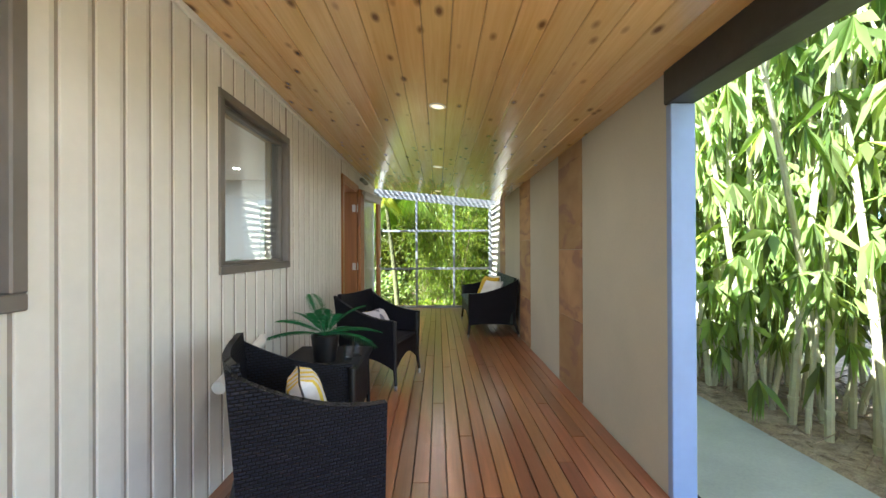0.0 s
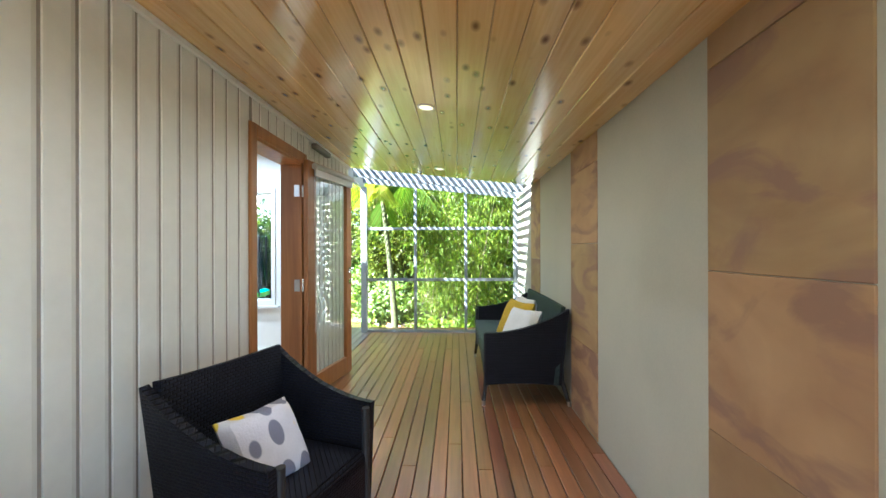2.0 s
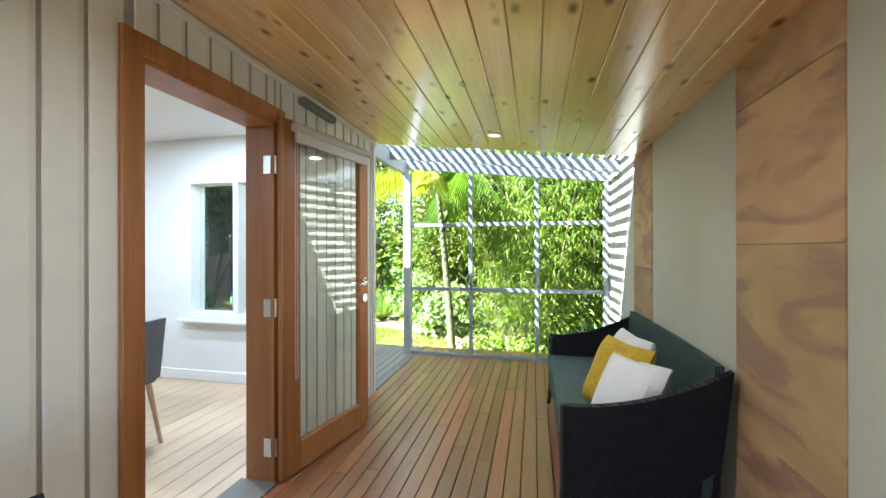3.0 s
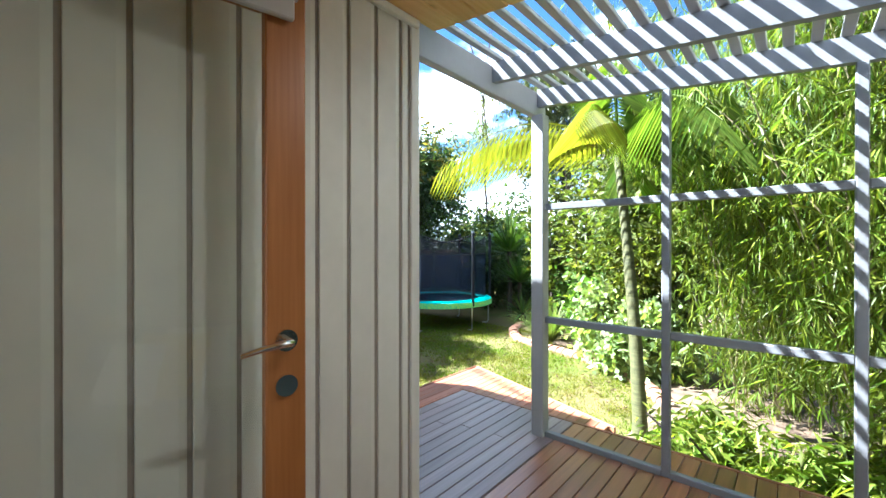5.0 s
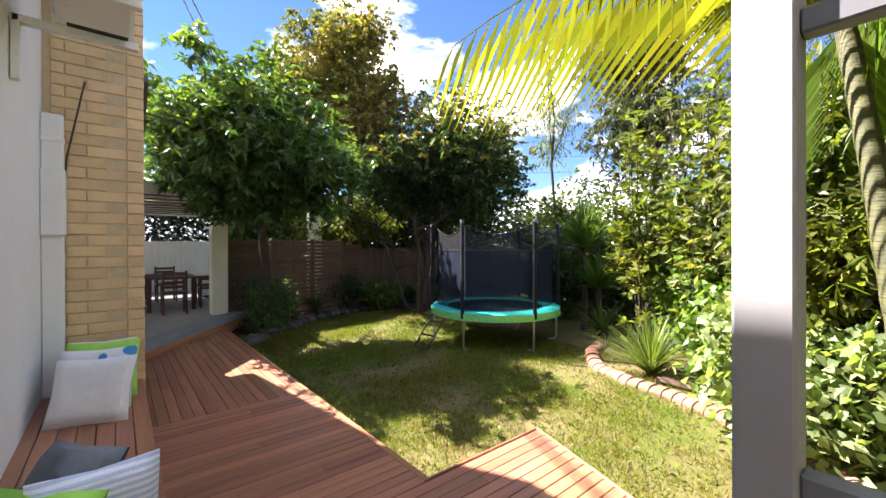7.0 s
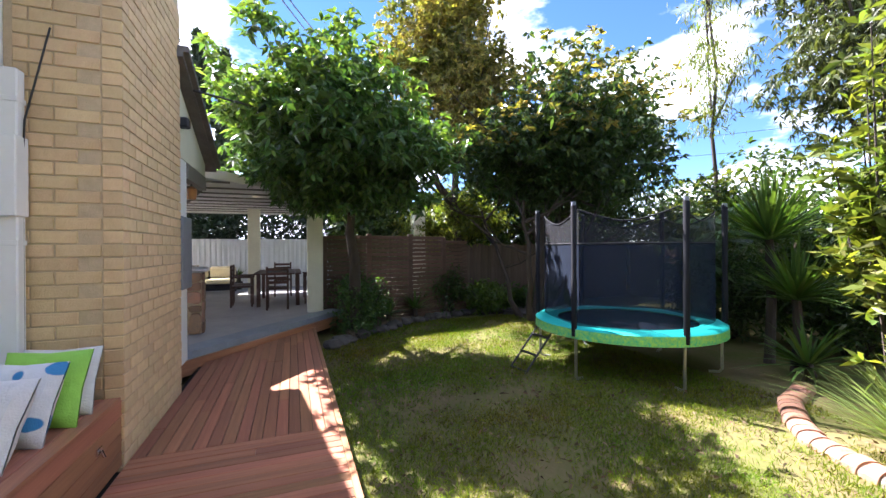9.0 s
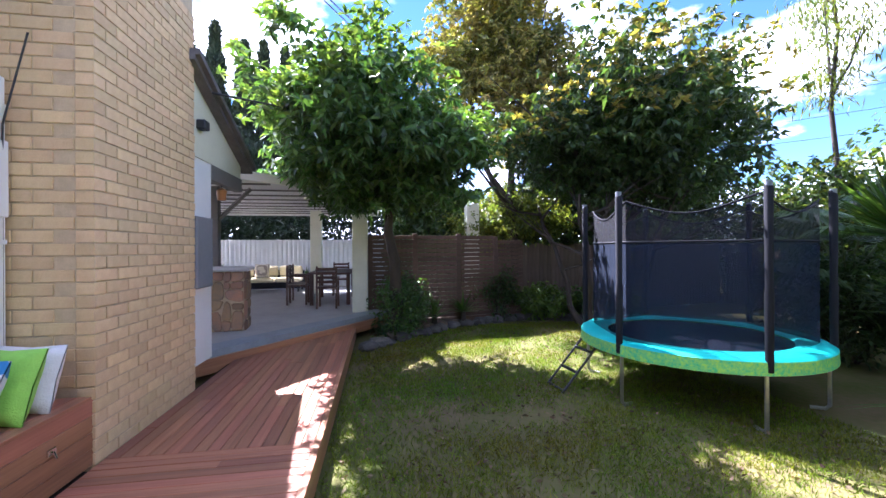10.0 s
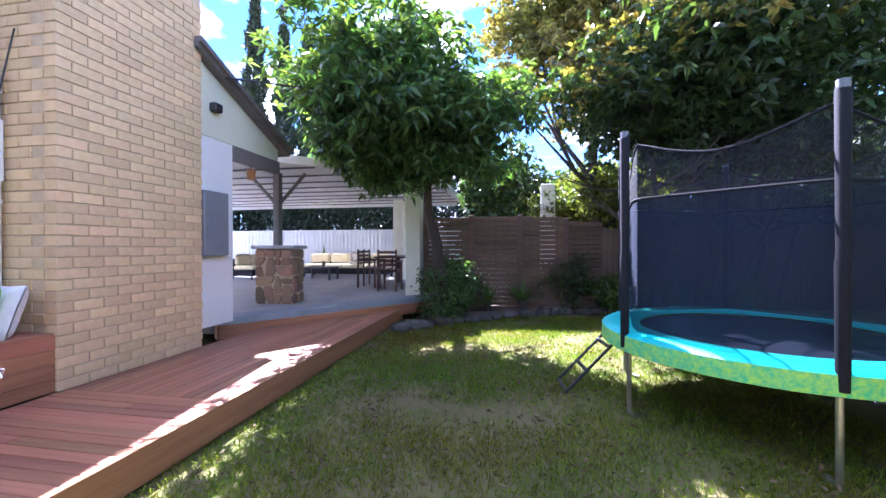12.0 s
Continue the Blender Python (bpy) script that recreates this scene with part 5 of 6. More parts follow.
cushion("white square cushion on the wicker sofa", (0.80, 5.95, 0.63), 0.40, "cush_white", 18, 0, 100)
cushion("mustard knitted cushion on the wicker sofa", (0.72, 5.80, 0.62), 0.40, "cush_yellow", 24, 0, 112)
cushion("pale grey cushion on the wicker sofa", (0.74, 5.62, 0.60), 0.36, "cush_white", 28, 0, 120)

tb = thing("side_table", "low dark wicker side table between the armchairs", "table", (-0.80, 2.78, 0))
m = Mesh()
m.box(-0.28, -0.36, 0.40, 0.28, 0.36, 0.45, 0.012)
part("tabletop", m, M["wicker"], tb)
m = Mesh()
m.box(-0.255, -0.335, 0.09, 0.255, 0.335, 0.398, 0.01)
part("apron", m, M["wicker"], tb)
for sx in (-1, 1):
    for sy in (-1, 1):
        m = Mesh()
        m.tube([(sx * 0.24, sy * 0.32, 0.4), (sx * 0.25, sy * 0.33, 0)], [0.018, 0.014], 8)
        part("leg", m, M["dark"], tb, smooth=True)
fp = thing("potted_fern", "artificial green fern in a black pot", "plant", (-0.78, 2.74, 0.45))
m = Mesh()
m.lathe([(0.0, 0), (0.075, 0), (0.095, 0.17), (0.088, 0.175), (0.08, 0.15), (0.0, 0.15)], 20)
part("pot", m, M["pot"], fp, "glossy black pot", True)
rng = np.random.default_rng(5)
for k in range(11):
    m = Mesh()
    frond(m, (0, 0, 0.17), 2 * math.pi * k / 11 + rng.uniform(-0.2, 0.2), radians(rng.uniform(16, 62)), rng.uniform(0.36, 0.52), 0.12, 0.36, 23, 0.004, 0.10, 0.46)
    part("frond", m, M["fern"], fp)
for x, y in ((-0.62, 2.74), (-0.58, 2.83)):
    m = Mesh()
    m.lathe([(0.0, 0.0), (0.033, 0.0), (0.036, 0.10), (0.033, 0.10), (0.030, 0.008), (0.0, 0.008)], 18, (x, y, 0.451))
    solid("drinking_glass", m, M["glass"], "clear glass tumbler on the side table", "glass", smooth=True)

m = Mesh()
m.tube([(-1.10, 2.50, 0.66), (-1.085, 2.44, 0.645), (-1.075, 2.26, 0.61), (-1.075, 1.95, 0.53)], [0.022, 0.032, 0.034, 0.034], 12)
solid("waste_pipe", m, M["white"], "white plastic pipe fixed low on the cladding", "pipe", smooth=True)

# windows in the cladding
def window(name, label, y0, y1, z0, z1):
    """Grey framed window with a deep outer frame and one pane."""
    t = thing(name, label, "window", (0, 0, 0), kind="structure")
    w = 0.048
    for nm, a in (("frame_head", (y0, z1 - w, y1, z1)), ("window_sill", (y0, z0, y1, z0 + w)), ("frame_jamb", (y0, z0 + w, y0 + w, z1 - w)), ("frame_jamb", (y1 - w, z0 + w, y1, z1 - w))):
        m = Mesh()
        m.box(XL - 0.12, a[0], a[1], XL + 0.012, a[2], a[3], 0.005)
        part(nm, m, M["grey"], t)
    v = 0.022
    for a in ((y0 + w, z1 - w - v, y1 - w, z1 - w), (y0 + w, z0 + w, y1 - w, z0 + w + v), (y0 + w, z0 + w + v, y0 + w + v, z1 - w - v), (y1 - w - v, z0 + w + v, y1 - w, z1 - w - v)):
        m = Mesh()
        m.box(XL - 0.07, a[0], a[1], XL - 0.03, a[2], a[3], 0.004)
        part("sash", m, M["grey"], t)
    m = Mesh()
    m.box(XL - 0.053, y0 + w + v, z0 + w + v, XL - 0.049, y1 - w - v, z1 - w - v)
    g = part("pane", m, M["glass"], t)
    g.visible_shadow = False
    return t


window("window_1", "grey framed veranda window showing the room", 2.055, 3.02, 1.075, 2.05)
window("window_2", "grey framed veranda window beside the entry", -0.02, 1.10, 1.04, 2.05)

# door frame and the open leaf
df = thing("door_1", "cedar door frame around the open doorway", "door frame", (0, 0, 0), kind="structure")
for nm, a in (("architrave", (4.635, 0, 4.715, 2.105)), ("architrave", (5.515, 0, 5.575, 2.105)), ("architrave_head", (4.715, 2.02, 5.515, 2.105))):
    m = Mesh()
    m.box(XL - 0.0, a[0], a[1], XL + 0.022, a[2], a[3], 0.005)
    part(nm, m, M["cedar"], df)
# right jamb in the darker timber, the reveal's shade put into its colour
for nm, a in (("jamb", (4.70, 0, 4.73, 2.03)), ("jamb", (5.478, 0, 5.52, 2.03)), ("jamb_head", (4.73, 2.0, 5.478, 2.03))):
    m = Mesh()
    m.box(XL - 0.17, a[0], a[1], XL + 0.012, a[2], a[3], 0.003)
    part(nm, m, M["cedar"] if a[0] < 5 else M["jamb"], df)
m = Mesh()
m.box(XL - 0.2, 4.73, -0.02, XL + 0.03, 5.478, 0.012, 0.004)
part("threshold", m, M["grey"], df)
dl = thing("glazed_door", "cedar framed glass door standing open", "door", (XL + 0.03, 5.525, 0.012), -10.5)
DW, DH = 0.80, 2.035
for nm, a in (("hinge_stile", (-0.035, 0, 0.105, DH)), ("stile", (DW - 0.105, 0, DW, DH)), ("top_rail", (0.105, DH - 0.105, DW - 0.105, DH)), ("bottom_rail", (0.105, 0, DW - 0.105, 0.17))):
    m = Mesh()
    m.box(0, a[0], a[1], 0.04, a[2], a[3], 0.004)
    # hinge stile darker than the rest: its backlit shade is in the colour
    part(nm, m, M["jamb" if nm == "hinge_stile" else "cedar"], dl)
m = Mesh()
m.box(0.017, 0.1, 0.16, 0.022, DW - 0.1, DH - 0.1)
g = part("pane", m, M["glass"], dl)
g.visible_shadow = False
m = Mesh()
m.tube([(0.065, 0.03, DH - 0.045), (0.065, DW - 0.03, DH - 0.045)], 0.028, 14)
m.box(0.055, 0.04, DH - 0.13, 0.075, DW - 0.04, DH - 0.05, 0.004)
bl = part("roller_blind", m, M["trim"], dl, "rolled up pale grey blind", True)
m = Mesh()
for k in range(150):
    z = DH - 0.06 - k * 0.0095
    for y in (0.036, 0.054):
        m.tube([(0.066, y, z), (0.066, y, z - 0.005)], 0.0024, 5)
part("bead_chain", m, M["white"], bl)
for z in (1.06, 0.94):
    h = Mesh()
    h.tube([(0.035, DW - 0.055, z), (0.052, DW - 0.055, z)], 0.029, 18)
    part("rose" if z > 1 else "deadlock", h, M["chrome"], dl, "chrome rose", True)
h = Mesh()
h.tube([(0.05, DW - 0.055, 1.06), (0.085, DW - 0.055, 1.06), (0.095, DW - 0.075, 1.062), (0.095, DW - 0.13, 1.055), (0.092, DW - 0.175, 1.045)], [0.011, 0.011, 0.010, 0.008, 0.007], 10)
part("lever_handle", h, M["chrome"], dl, "chrome lever handle", True)
for z in (0.2, 0.98, 1.78):
    m = Mesh()
    m.box(XL - 0.05, 5.472, z - 0.05, XL - 0.005, 5.476, z + 0.05, 0.001)
    m.tube([(XL + 0.018, 5.487, z - 0.05), (XL + 0.018, 5.487, z + 0.05)], 0.008, 8)
    part("hinge", m, M["metal"], df, "silver butt hinge")
for y in (2.70, 4.67, 6.59):
    t = thing("downlight", "small round warm ceiling downlight", "downlight", (0.0, y, ceil_z(0)), group="veranda downlights")
    t.rotation_euler = (0, radians(6), 0)
    m = Mesh()
    m.lathe([(0.042, -0.001), (0.042, -0.006), (0.056, -0.004), (0.056, 0.004)], 24)
    part("trim_ring", m, M["white"], t, smooth=True)
    m = Mesh()
    m.lathe([(0.0, -0.003), (0.042, -0.003)], 24)
    part("lens", m, M["lamp"], t, "glowing warm lens")
m = Mesh()
m.box(XL + 0.003, 5.72, 2.20, XL + 0.06, 6.12, 2.25, 0.01)
solid("door_closer", m, M["grey"], "grey bracket fixed above the door", "bracket")
pp = rosette("potted_plant", "broad-leaved plant in a pot near the screen", (0.86, 7.75, 0.30), 26, 0.42, 0.13, "yucca", 71, 1.0, 0.4)
m = Mesh()
m.lathe([(0, -0.3), (0.11, -0.3), (0.15, 0.0), (0.14, 0.0), (0.12, -0.03), (0, -0.03)], 20)
part("pot", m, M["pot"], pp, "black pot", True)

# room things seen through door and windows
rw = thing("window_3", "white framed window of the rear wall", "window", (0, 0, 0), kind="structure")
for a in ((-3.10, 0.62, -1.98, 0.68), (-3.10, 1.96, -1.98, 2.02), (-3.10, 0.68, -3.05, 1.96), (-2.03, 0.68, -1.98, 1.96), (-2.56, 0.68, -2.50, 1.96)):
    m = Mesh()
    m.box(a[0], 6.84, a[1], a[2], 7.02, a[3], 0.004)
    part("window_frame", m, M["white"], rw)
m = Mesh()
m.box(-3.05, 6.955, 0.68, -2.03, 6.960, 1.96)
part("pane", m, M["glass"], rw).visible_shadow = False
m = Mesh()
m.box(-3.16, 6.78, 0.59, -1.92, 6.84, 0.62, 0.006)
part("window_sill", m, M["white"], rw)
m = Mesh()
m.box(-3.14, 6.964, 0.58, -1.95, 7.05, 0.62, 0.006)
part("outer_sill", m, M["grey"], rw)
m = Mesh()
m.box(-3.16, 6.964, 0.62, -3.10, 7.04, 2.06, 0.004)
part("outer_trim", m, M["grey"], rw)
# near trim paler, with an added white strip: the frame's reflection as colour
m = Mesh()
m.box(-2.06, 6.964, 0.62, -1.97, 7.05, 2.06, 0.004)
part("outer_trim", m, M["trim"], rw)
m = Mesh()
m.box(-2.045, 7.05, 0.62, -2.02, 7.058, 2.06, 0.002)
part("outer_bead", m, M["white"], rw)
m = Mesh()
m.box(-3.10, 6.964, 1.99, -2.06, 7.045, 2.06, 0.004)
part("outer_head", m, M["grey"], rw)
tw = thing("window_4", "dark timber framed window of the far room wall", "window", (0, 0, 0), kind="structure")
for a in ((4.55, 0.75, 6.55, 0.82), (4.55, 2.0, 6.55, 2.1), (4.55, 0.82, 4.63, 2.0), (6.47, 0.82, 6.55, 2.0)):
    m = Mesh()
    m.box(-6.57, a[0], a[1], -6.40, a[2], a[3], 0.005)
    part("window_frame", m, M["jamb"], tw)
ds = thing("desk", "pale timber dining table inside the room", "table", (-3.1, 5.35, 0))
m = Mesh()
m.box(-0.5, -0.85, 0.70, 0.5, 0.75, 0.74, 0.008)
part("tabletop", m, M["intfloor"], ds)
for sx in (-1, 1):
    for y in (-0.75, 0.65):
        m = Mesh()
        m.tube([(sx * 0.42, y, 0.70), (sx * 0.45, y, 0.005)], [0.03, 0.02], 8)
        part("leg", m, M["intfloor"], ds)
vs = thing("vase", "round white ceramic vase with trailing greenery", "vase", (-2.95, 5.72, 0.741))
m = Mesh()
m.lathe([(0, 0), (0.09, 0), (0.15, 0.1), (0.14, 0.2), (0.06, 0.30), (0.065, 0.33), (0.05, 0.33), (0.045, 0.3), (0, 0.28)], 24)
part("body", m, M["vase"], vs, smooth=True)
rng = np.random.default_rng(8)
pos = np.stack([0.1 + rng.normal(0, 0.03, 200), -0.08 + rng.normal(0, 0.04, 200), rng.uniform(0.08, 0.36, 200)], 1)
tagged(part("greenery", leaves_mesh("greenery", pos, rng, 0.05, 0.02, 1.0), M["fern"], vs), kind="stuff")
dc = thing("dining_chair", "dark blue upholstered chair at the room table", "chair", (-2.38, 5.50, 0), 180)
m = Mesh()
m.box(-0.22, -0.22, 0.42, 0.22, 0.22, 0.48, 0.03)
part("seat", m, M["cush_grey"], dc)
m = Mesh()
m.sheet([[(-0.2 - 0.05 * v - 0.04 * math.cos(u * 1.4), 0.23 * math.sin(u * 1.4), 0.45 + 0.4 * v) for v in (0, 0.5, 1)] for u in np.linspace(-1, 1, 9)], 0.04)
part("backrest", m, M["cush_grey"], dc, smooth=True)
for sx in (-1, 1):
    for sy in (-1, 1):
        m = Mesh()
        m.tube([(sx * 0.17, sy * 0.17, 0.43), (sx * 0.22, sy * 0.22, 0.005)], [0.018, 0.012], 8)
        part("leg", m, M["intfloor"], dc)
al = thing("wall_air_conditioner", "white wall-mounted split air conditioner", "air conditioner", (-5.05, 6.855, 2.03))
m = Mesh()
m.box(-0.46, -0.20, 0, 0.46, 0.004, 0.29, 0.035)
part("body", m, M["white"], al)
m = Mesh()
m.box(-0.42, -0.205, 0.03, 0.42, -0.197, 0.045, 0.003)
part("louvre", m, M["grey"], al)
M["shade"] = emit("lit_shade", (1.0, 0.80, 0.55), 0.12)
dk = thing("floor_lamp", "white cone shaded lamp on a jointed timber arm", "lamp", (-4.35, 6.38, 0.004))
m = Mesh()
m.tube([(0, 0, 0.02), (-0.02, 0, 1.30), (-0.05, 0, 1.42), (-0.34, 0, 1.52)], 0.014, 8)
part("arm", m, M["cedar"], dk)
m = Mesh()
m.lathe([(0.05, 0.13), (0.09, 0.12), (0.21, -0.10), (0.20, -0.10), (0.08, 0.11)], 24)
sh = part("shade", m, M["shade"], dk, "lit white conical shade", True)
sh.matrix_basis = pose(-0.40, 0, 1.36, 0, 24, 0)
m = Mesh()
m.lathe([(0, 0), (0.15, 0), (0.15, 0.02), (0, 0.03)], 24)
part("base", m, M["white"], dk)
pi = thing("wall_picture", "blue abstract picture on the room wall", "picture", (-6.05, 6.858, 1.0))
m = Mesh()
m.box(-0.34, -0.03, 0, 0.34, -0.002, 0.78, 0.004)
part("picture_frame", m, M["white"], pi)
m = Mesh()
m.box(-0.32, -0.034, 0.02, 0.32, -0.031, 0.76)
part("canvas", m, mat("blue_canvas", (0.10, 0.22, 0.36), 0.8, 0.3, 3, 0.1, col2=(0.30, 0.42, 0.52)), pi)

# ---- garden things ----
def trampoline(c, a0):
    t = thing("trampoline", "round trampoline with turquoise pad and black safety net", "trampoline", (c[0], c[1], ZG))
    R, H = 1.13, 0.62
    m = Mesh()
    m.lathe([(0, H + 0.01), (0.92, H + 0.01)], 48)
    part("jumping_mat", m, M["matblack"], t)
    prof = [(0.90, H + 0.03), (0.93, H + 0.05), (1.17, H + 0.055), (1.215, H + 0.03), (1.22, H - 0.085), (1.21, H - 0.09), (1.19, H + 0.0), (0.92, H + 0.02)]
    m = Mesh()
    m.lathe(prof[:4], 60)
    pd = part("pad", m, M["pad"], t, "turquoise spring pad", True)
    m = Mesh()
    m.lathe(prof[3:], 60)
    part("skirt", m, M["skirt"], pd, "green leaf-print edge skirt", True)
    m = Mesh()
    m.tube([(1.14 * math.cos(k * math.pi / 30), 1.14 * math.sin(k * math.pi / 30), H) for k in range(61)], 0.02, 6)
    part("frame_ring", m, M["steel"], t)
    for k in range(6):
        a = radians(a0 + 60 * k)
        ca, sa = math.cos(a), math.sin(a)
        m = Mesh()
        m.tube([(R * 1.03 * ca, R * 1.03 * sa, H), (R * 1.03 * ca, R * 1.03 * sa, 0.06), (R * 1.0 * ca, R * 1.0 * sa, 0.02), (R * 0.9 * ca, R * 0.9 * sa, 0.015)], 0.018, 10)
        part("leg", m, M["steel"], t, smooth=True)
        m = Mesh()
        x, y = R * 1.06 * ca, R * 1.06 * sa
        m.tube([(x, y, H - 0.06), (x, y, 1.25), (x, y, 1.27), (x, y, 2.15), (x * 0.99, y * 0.99, 2.2)], [0.032, 0.036, 0.03, 0.036, 0.026], 12)
        pl = part("net_pole", m, M["foam"], t, "black foam covered pole", True)
        m = Mesh()
        m.tube([(x, y, 2.16), (x, y, 2.215)], 0.03, 10)
        part("pole_cap", m, M["cush_grey"], pl, smooth=True)
    n = 72
    rows_a, rows_b = [], []
    for k in range(n + 1):
        a = radians(a0) + 2 * math.pi * k / n
        u = (k % 12) / 12
        sag = 0.15 * math.sin(math.pi * u)
        rr = R * (0.86 + 0.11 * (1 - math.sin(math.pi * u)))
        rows_a.append([(rr * math.cos(a), rr * math.sin(a), z) for z in (H + 0.03, 1.0, 1.38, 1.70)])
        rows_b.append([(rr * math.cos(a), rr * math.sin(a), z) for z in (1.70, 1.9, 2.12 - sag)])
    m = Mesh()
    m.sheet(rows_a)
    part("net", m, M["mesh"], t, "black mesh net")
    m = Mesh()
    m.sheet(rows_b)
    part("net_upper", m, M["mesh2"], t, "see-through upper net")
    for z0, idx in ((1.70, 0), (2.12, 2)):
        m = Mesh()
        m.tube([rows_b[k][idx] for k in range(n + 1)], 0.01, 5)
        part("net_band", m, M["foam"], t)
    la = thing("trampoline_ladder", "black metal ladder leaning on the trampoline", "ladder", (-6.62, 11.42, ZG))
    f, g = Vector((0, 0, 0.0)), Vector((-0.10, 0.58, 0.60))
    s = Vector((0.16, 0.02, 0))
    for q in (-1, 1):
        m = Mesh()
        m.tube([f + s * q, g + s * q], 0.014, 8)
        part("rail", m, M["dark"], la)
    for u in (0.03, 0.35, 0.7):
        m = Mesh()
        p = f.lerp(g, u)
        m.tube([p - s, p + s], 0.018, 8)
        part("rung", m, M["dark"], la)
    return t


M["mesh2"] = mat("upper_net", (0.012, 0.014, 0.02), 0.8, 0.1, 30, 0.0)
net_material(M["mesh2"], 0.42)
trampoline((-6.33, 12.98), -13.0)

# bench against the rear wall
bn = thing("bench_seat", "built-in hardwood storage bench along the wall", "bench", (0, 0, 0))
for k in range(-1, 6):
    m = Mesh()
    m.box(-5.165, 7.03 + k * 0.086, 0.13, -2.23, 7.03 + k * 0.086 + 0.082, 0.155, 0.003)
    part("top_board", m, M["deckx"], bn)
# bench core, near-black to stand in for the shade between its boards
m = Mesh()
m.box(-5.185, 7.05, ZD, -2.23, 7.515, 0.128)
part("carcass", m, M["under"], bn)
for k in range(4):
    m = Mesh()
    m.box(-5.185, 7.517, ZD + 0.005 + k * 0.108, -2.23, 7.542, ZD + 0.11 + k * 0.108, 0.003)
    part("front_board", m, M["deckx"], bn)
m = Mesh()
m.box(-4.86, 7.543, -0.06, -4.80, 7.556, -0.02, 0.003)
m.tube([(-4.83, 7.56, -0.04), (-4.83, 7.575, -0.08)], 0.008, 8)
part("latch", m, M["chrome"], bn, "chrome toggle latch")
cushion("white cushion leaning on the brick chimney", (-4.98, 7.30, 0.34), 0.40, "cush_white", -18, 0, 84)
cushion("lime green cushion on the bench", (-4.82, 7.30, 0.35), 0.42, "cush_lime", -20, 0, 80)
cushion("white cushion with printed coloured circles", (-4.62, 7.27, 0.34), 0.42, "cush_print", -24, 0, 76)
cushion("plain white cushion on the bench", (-4.38, 7.26, 0.33), 0.42, "cush_white", -26, 0, 72)
cushion("dark grey cushion on the bench", (-3.2, 7.22, 0.27), 0.36, "cush_grey", -38, 0, 40)
cushion("pale blue striped cushion on the bench", (-2.86, 7.33, 0.29), 0.36, "cush_stripe", -14, 0, 92)
cushion("lime green cushion with a yellow corner", (-2.80, 7.15, 0.27), 0.40, "cush_lime", -28, 0, 48)

ac = thing("outdoor_unit", "white air conditioner unit on two wall brackets", "air conditioner", (-3.80, 7.30, 2.44))
m = Mesh()
m.box(-0.40, -0.17, 0.0, 0.40, 0.165, 0.60, 0.02)
part("casing", m, M["white"], ac)
for k in range(9):
    for a, b in ((-0.12, 0.01), (0.03, 0.13)):
        m = Mesh()
        m.box(0.401, a, 0.07 + k * 0.055, 0.406, b, 0.11 + k * 0.055)
        part("louvre", m, M["dark"], ac)
for x in (-0.26, 0.27):
    m = Mesh()
    m.box(x - 0.025, -0.328, -0.042, x + 0.025, 0.19, -0.002, 0.003)
    m.box(x - 0.025, -0.334, -0.34, x + 0.025, -0.30, -0.003, 0.003)
    part("bracket", m, M["white"], ac)
for x in (-0.22, 0.23):
    m = Mesh()
    m.box(x - 0.03, -0.12, -0.001, x + 0.03, 0.14, 0.004, 0.001)
    part("rubber_pad", m, M["dark"], ac)

dp = Mesh()
dpt = thing("downpipe", "white square downpipe in the chimney corner", "downpipe", (-5.10, 7.0, -0.3))
dp.box(-0.04, -0.036, 0, 0.04, 0.085, 2.5, 0.008)
part("pipe", dp, M["white"], dpt)
for z in (0.5, 1.45, 2.3):
    m = Mesh()
    m.box(-0.044, -0.036, z, 0.044, 0.088, z + 0.03, 0.002)
    part("bracket", m, M["white"], dpt)
m = Mesh()
m.box(-0.05, -0.036, 1.62, 0.075, 0.095, 2.1, 0.006)
part("rainhead", m, M["white"], dpt)
cbm = Mesh()
cbm.tube([(-5.12, 7.08, z) for z in (0.2, 1.0, 1.6)] + [(-5.1, 7.1, 1.9), (-5.15, 7.2, 2.5)], 0.006, 6)
solid("cable", cbm, M["dark"], "thin black cable on the brick corner", "cable", smooth=True)

# brick edging of the garden bed
eb = thing("bed_edging", "curved terracotta brick edging of the bed", "edging", (0, 0, ZG))
def arch(width, r, h, name, mk):
    """A bull-nosed brick: an arched section, drawn out along the row."""
    q = Mesh()
    sec = [(r * math.cos(math.pi * k / 10), h * max(0.0, math.sin(math.pi * k / 10)) ** 0.7) for k in range(11)]
    q.sheet([[(-width / 2, y, z) for y, z in sec], [(-width / 2 * 0.9, y, z) for y, z in sec], [(width / 2 * 0.9, y, z) for y, z in sec], [(width / 2, y * 0.985, z * 0.97) for y, z in sec]])
    for x in (-width / 2, width / 2):
        q.add([(x, y, z) for y, z in sec], [tuple(range(11)) if x > 0 else tuple(range(10, -1, -1))])
    me = q.data(name)
    me.materials.append(M[mk])
    return me
edge_me, joint_me = arch(0.105, 0.11, 0.10, "brick", "edgebrick"), arch(0.14, 0.102, 0.088, "joint", "edgejoint")
pts = [Vector(p) for p in ((-4.75, 14.0, 0), (-4.55, 13.4, 0), (-4.25, 12.95, 0), (-3.97, 12.66, 0), (-3.5, 12.46, 0), (-2.9, 12.32, 0), (-2.2, 12.05, 0), (-1.4, 11.5, 0), (-0.9, 10.8, 0))]
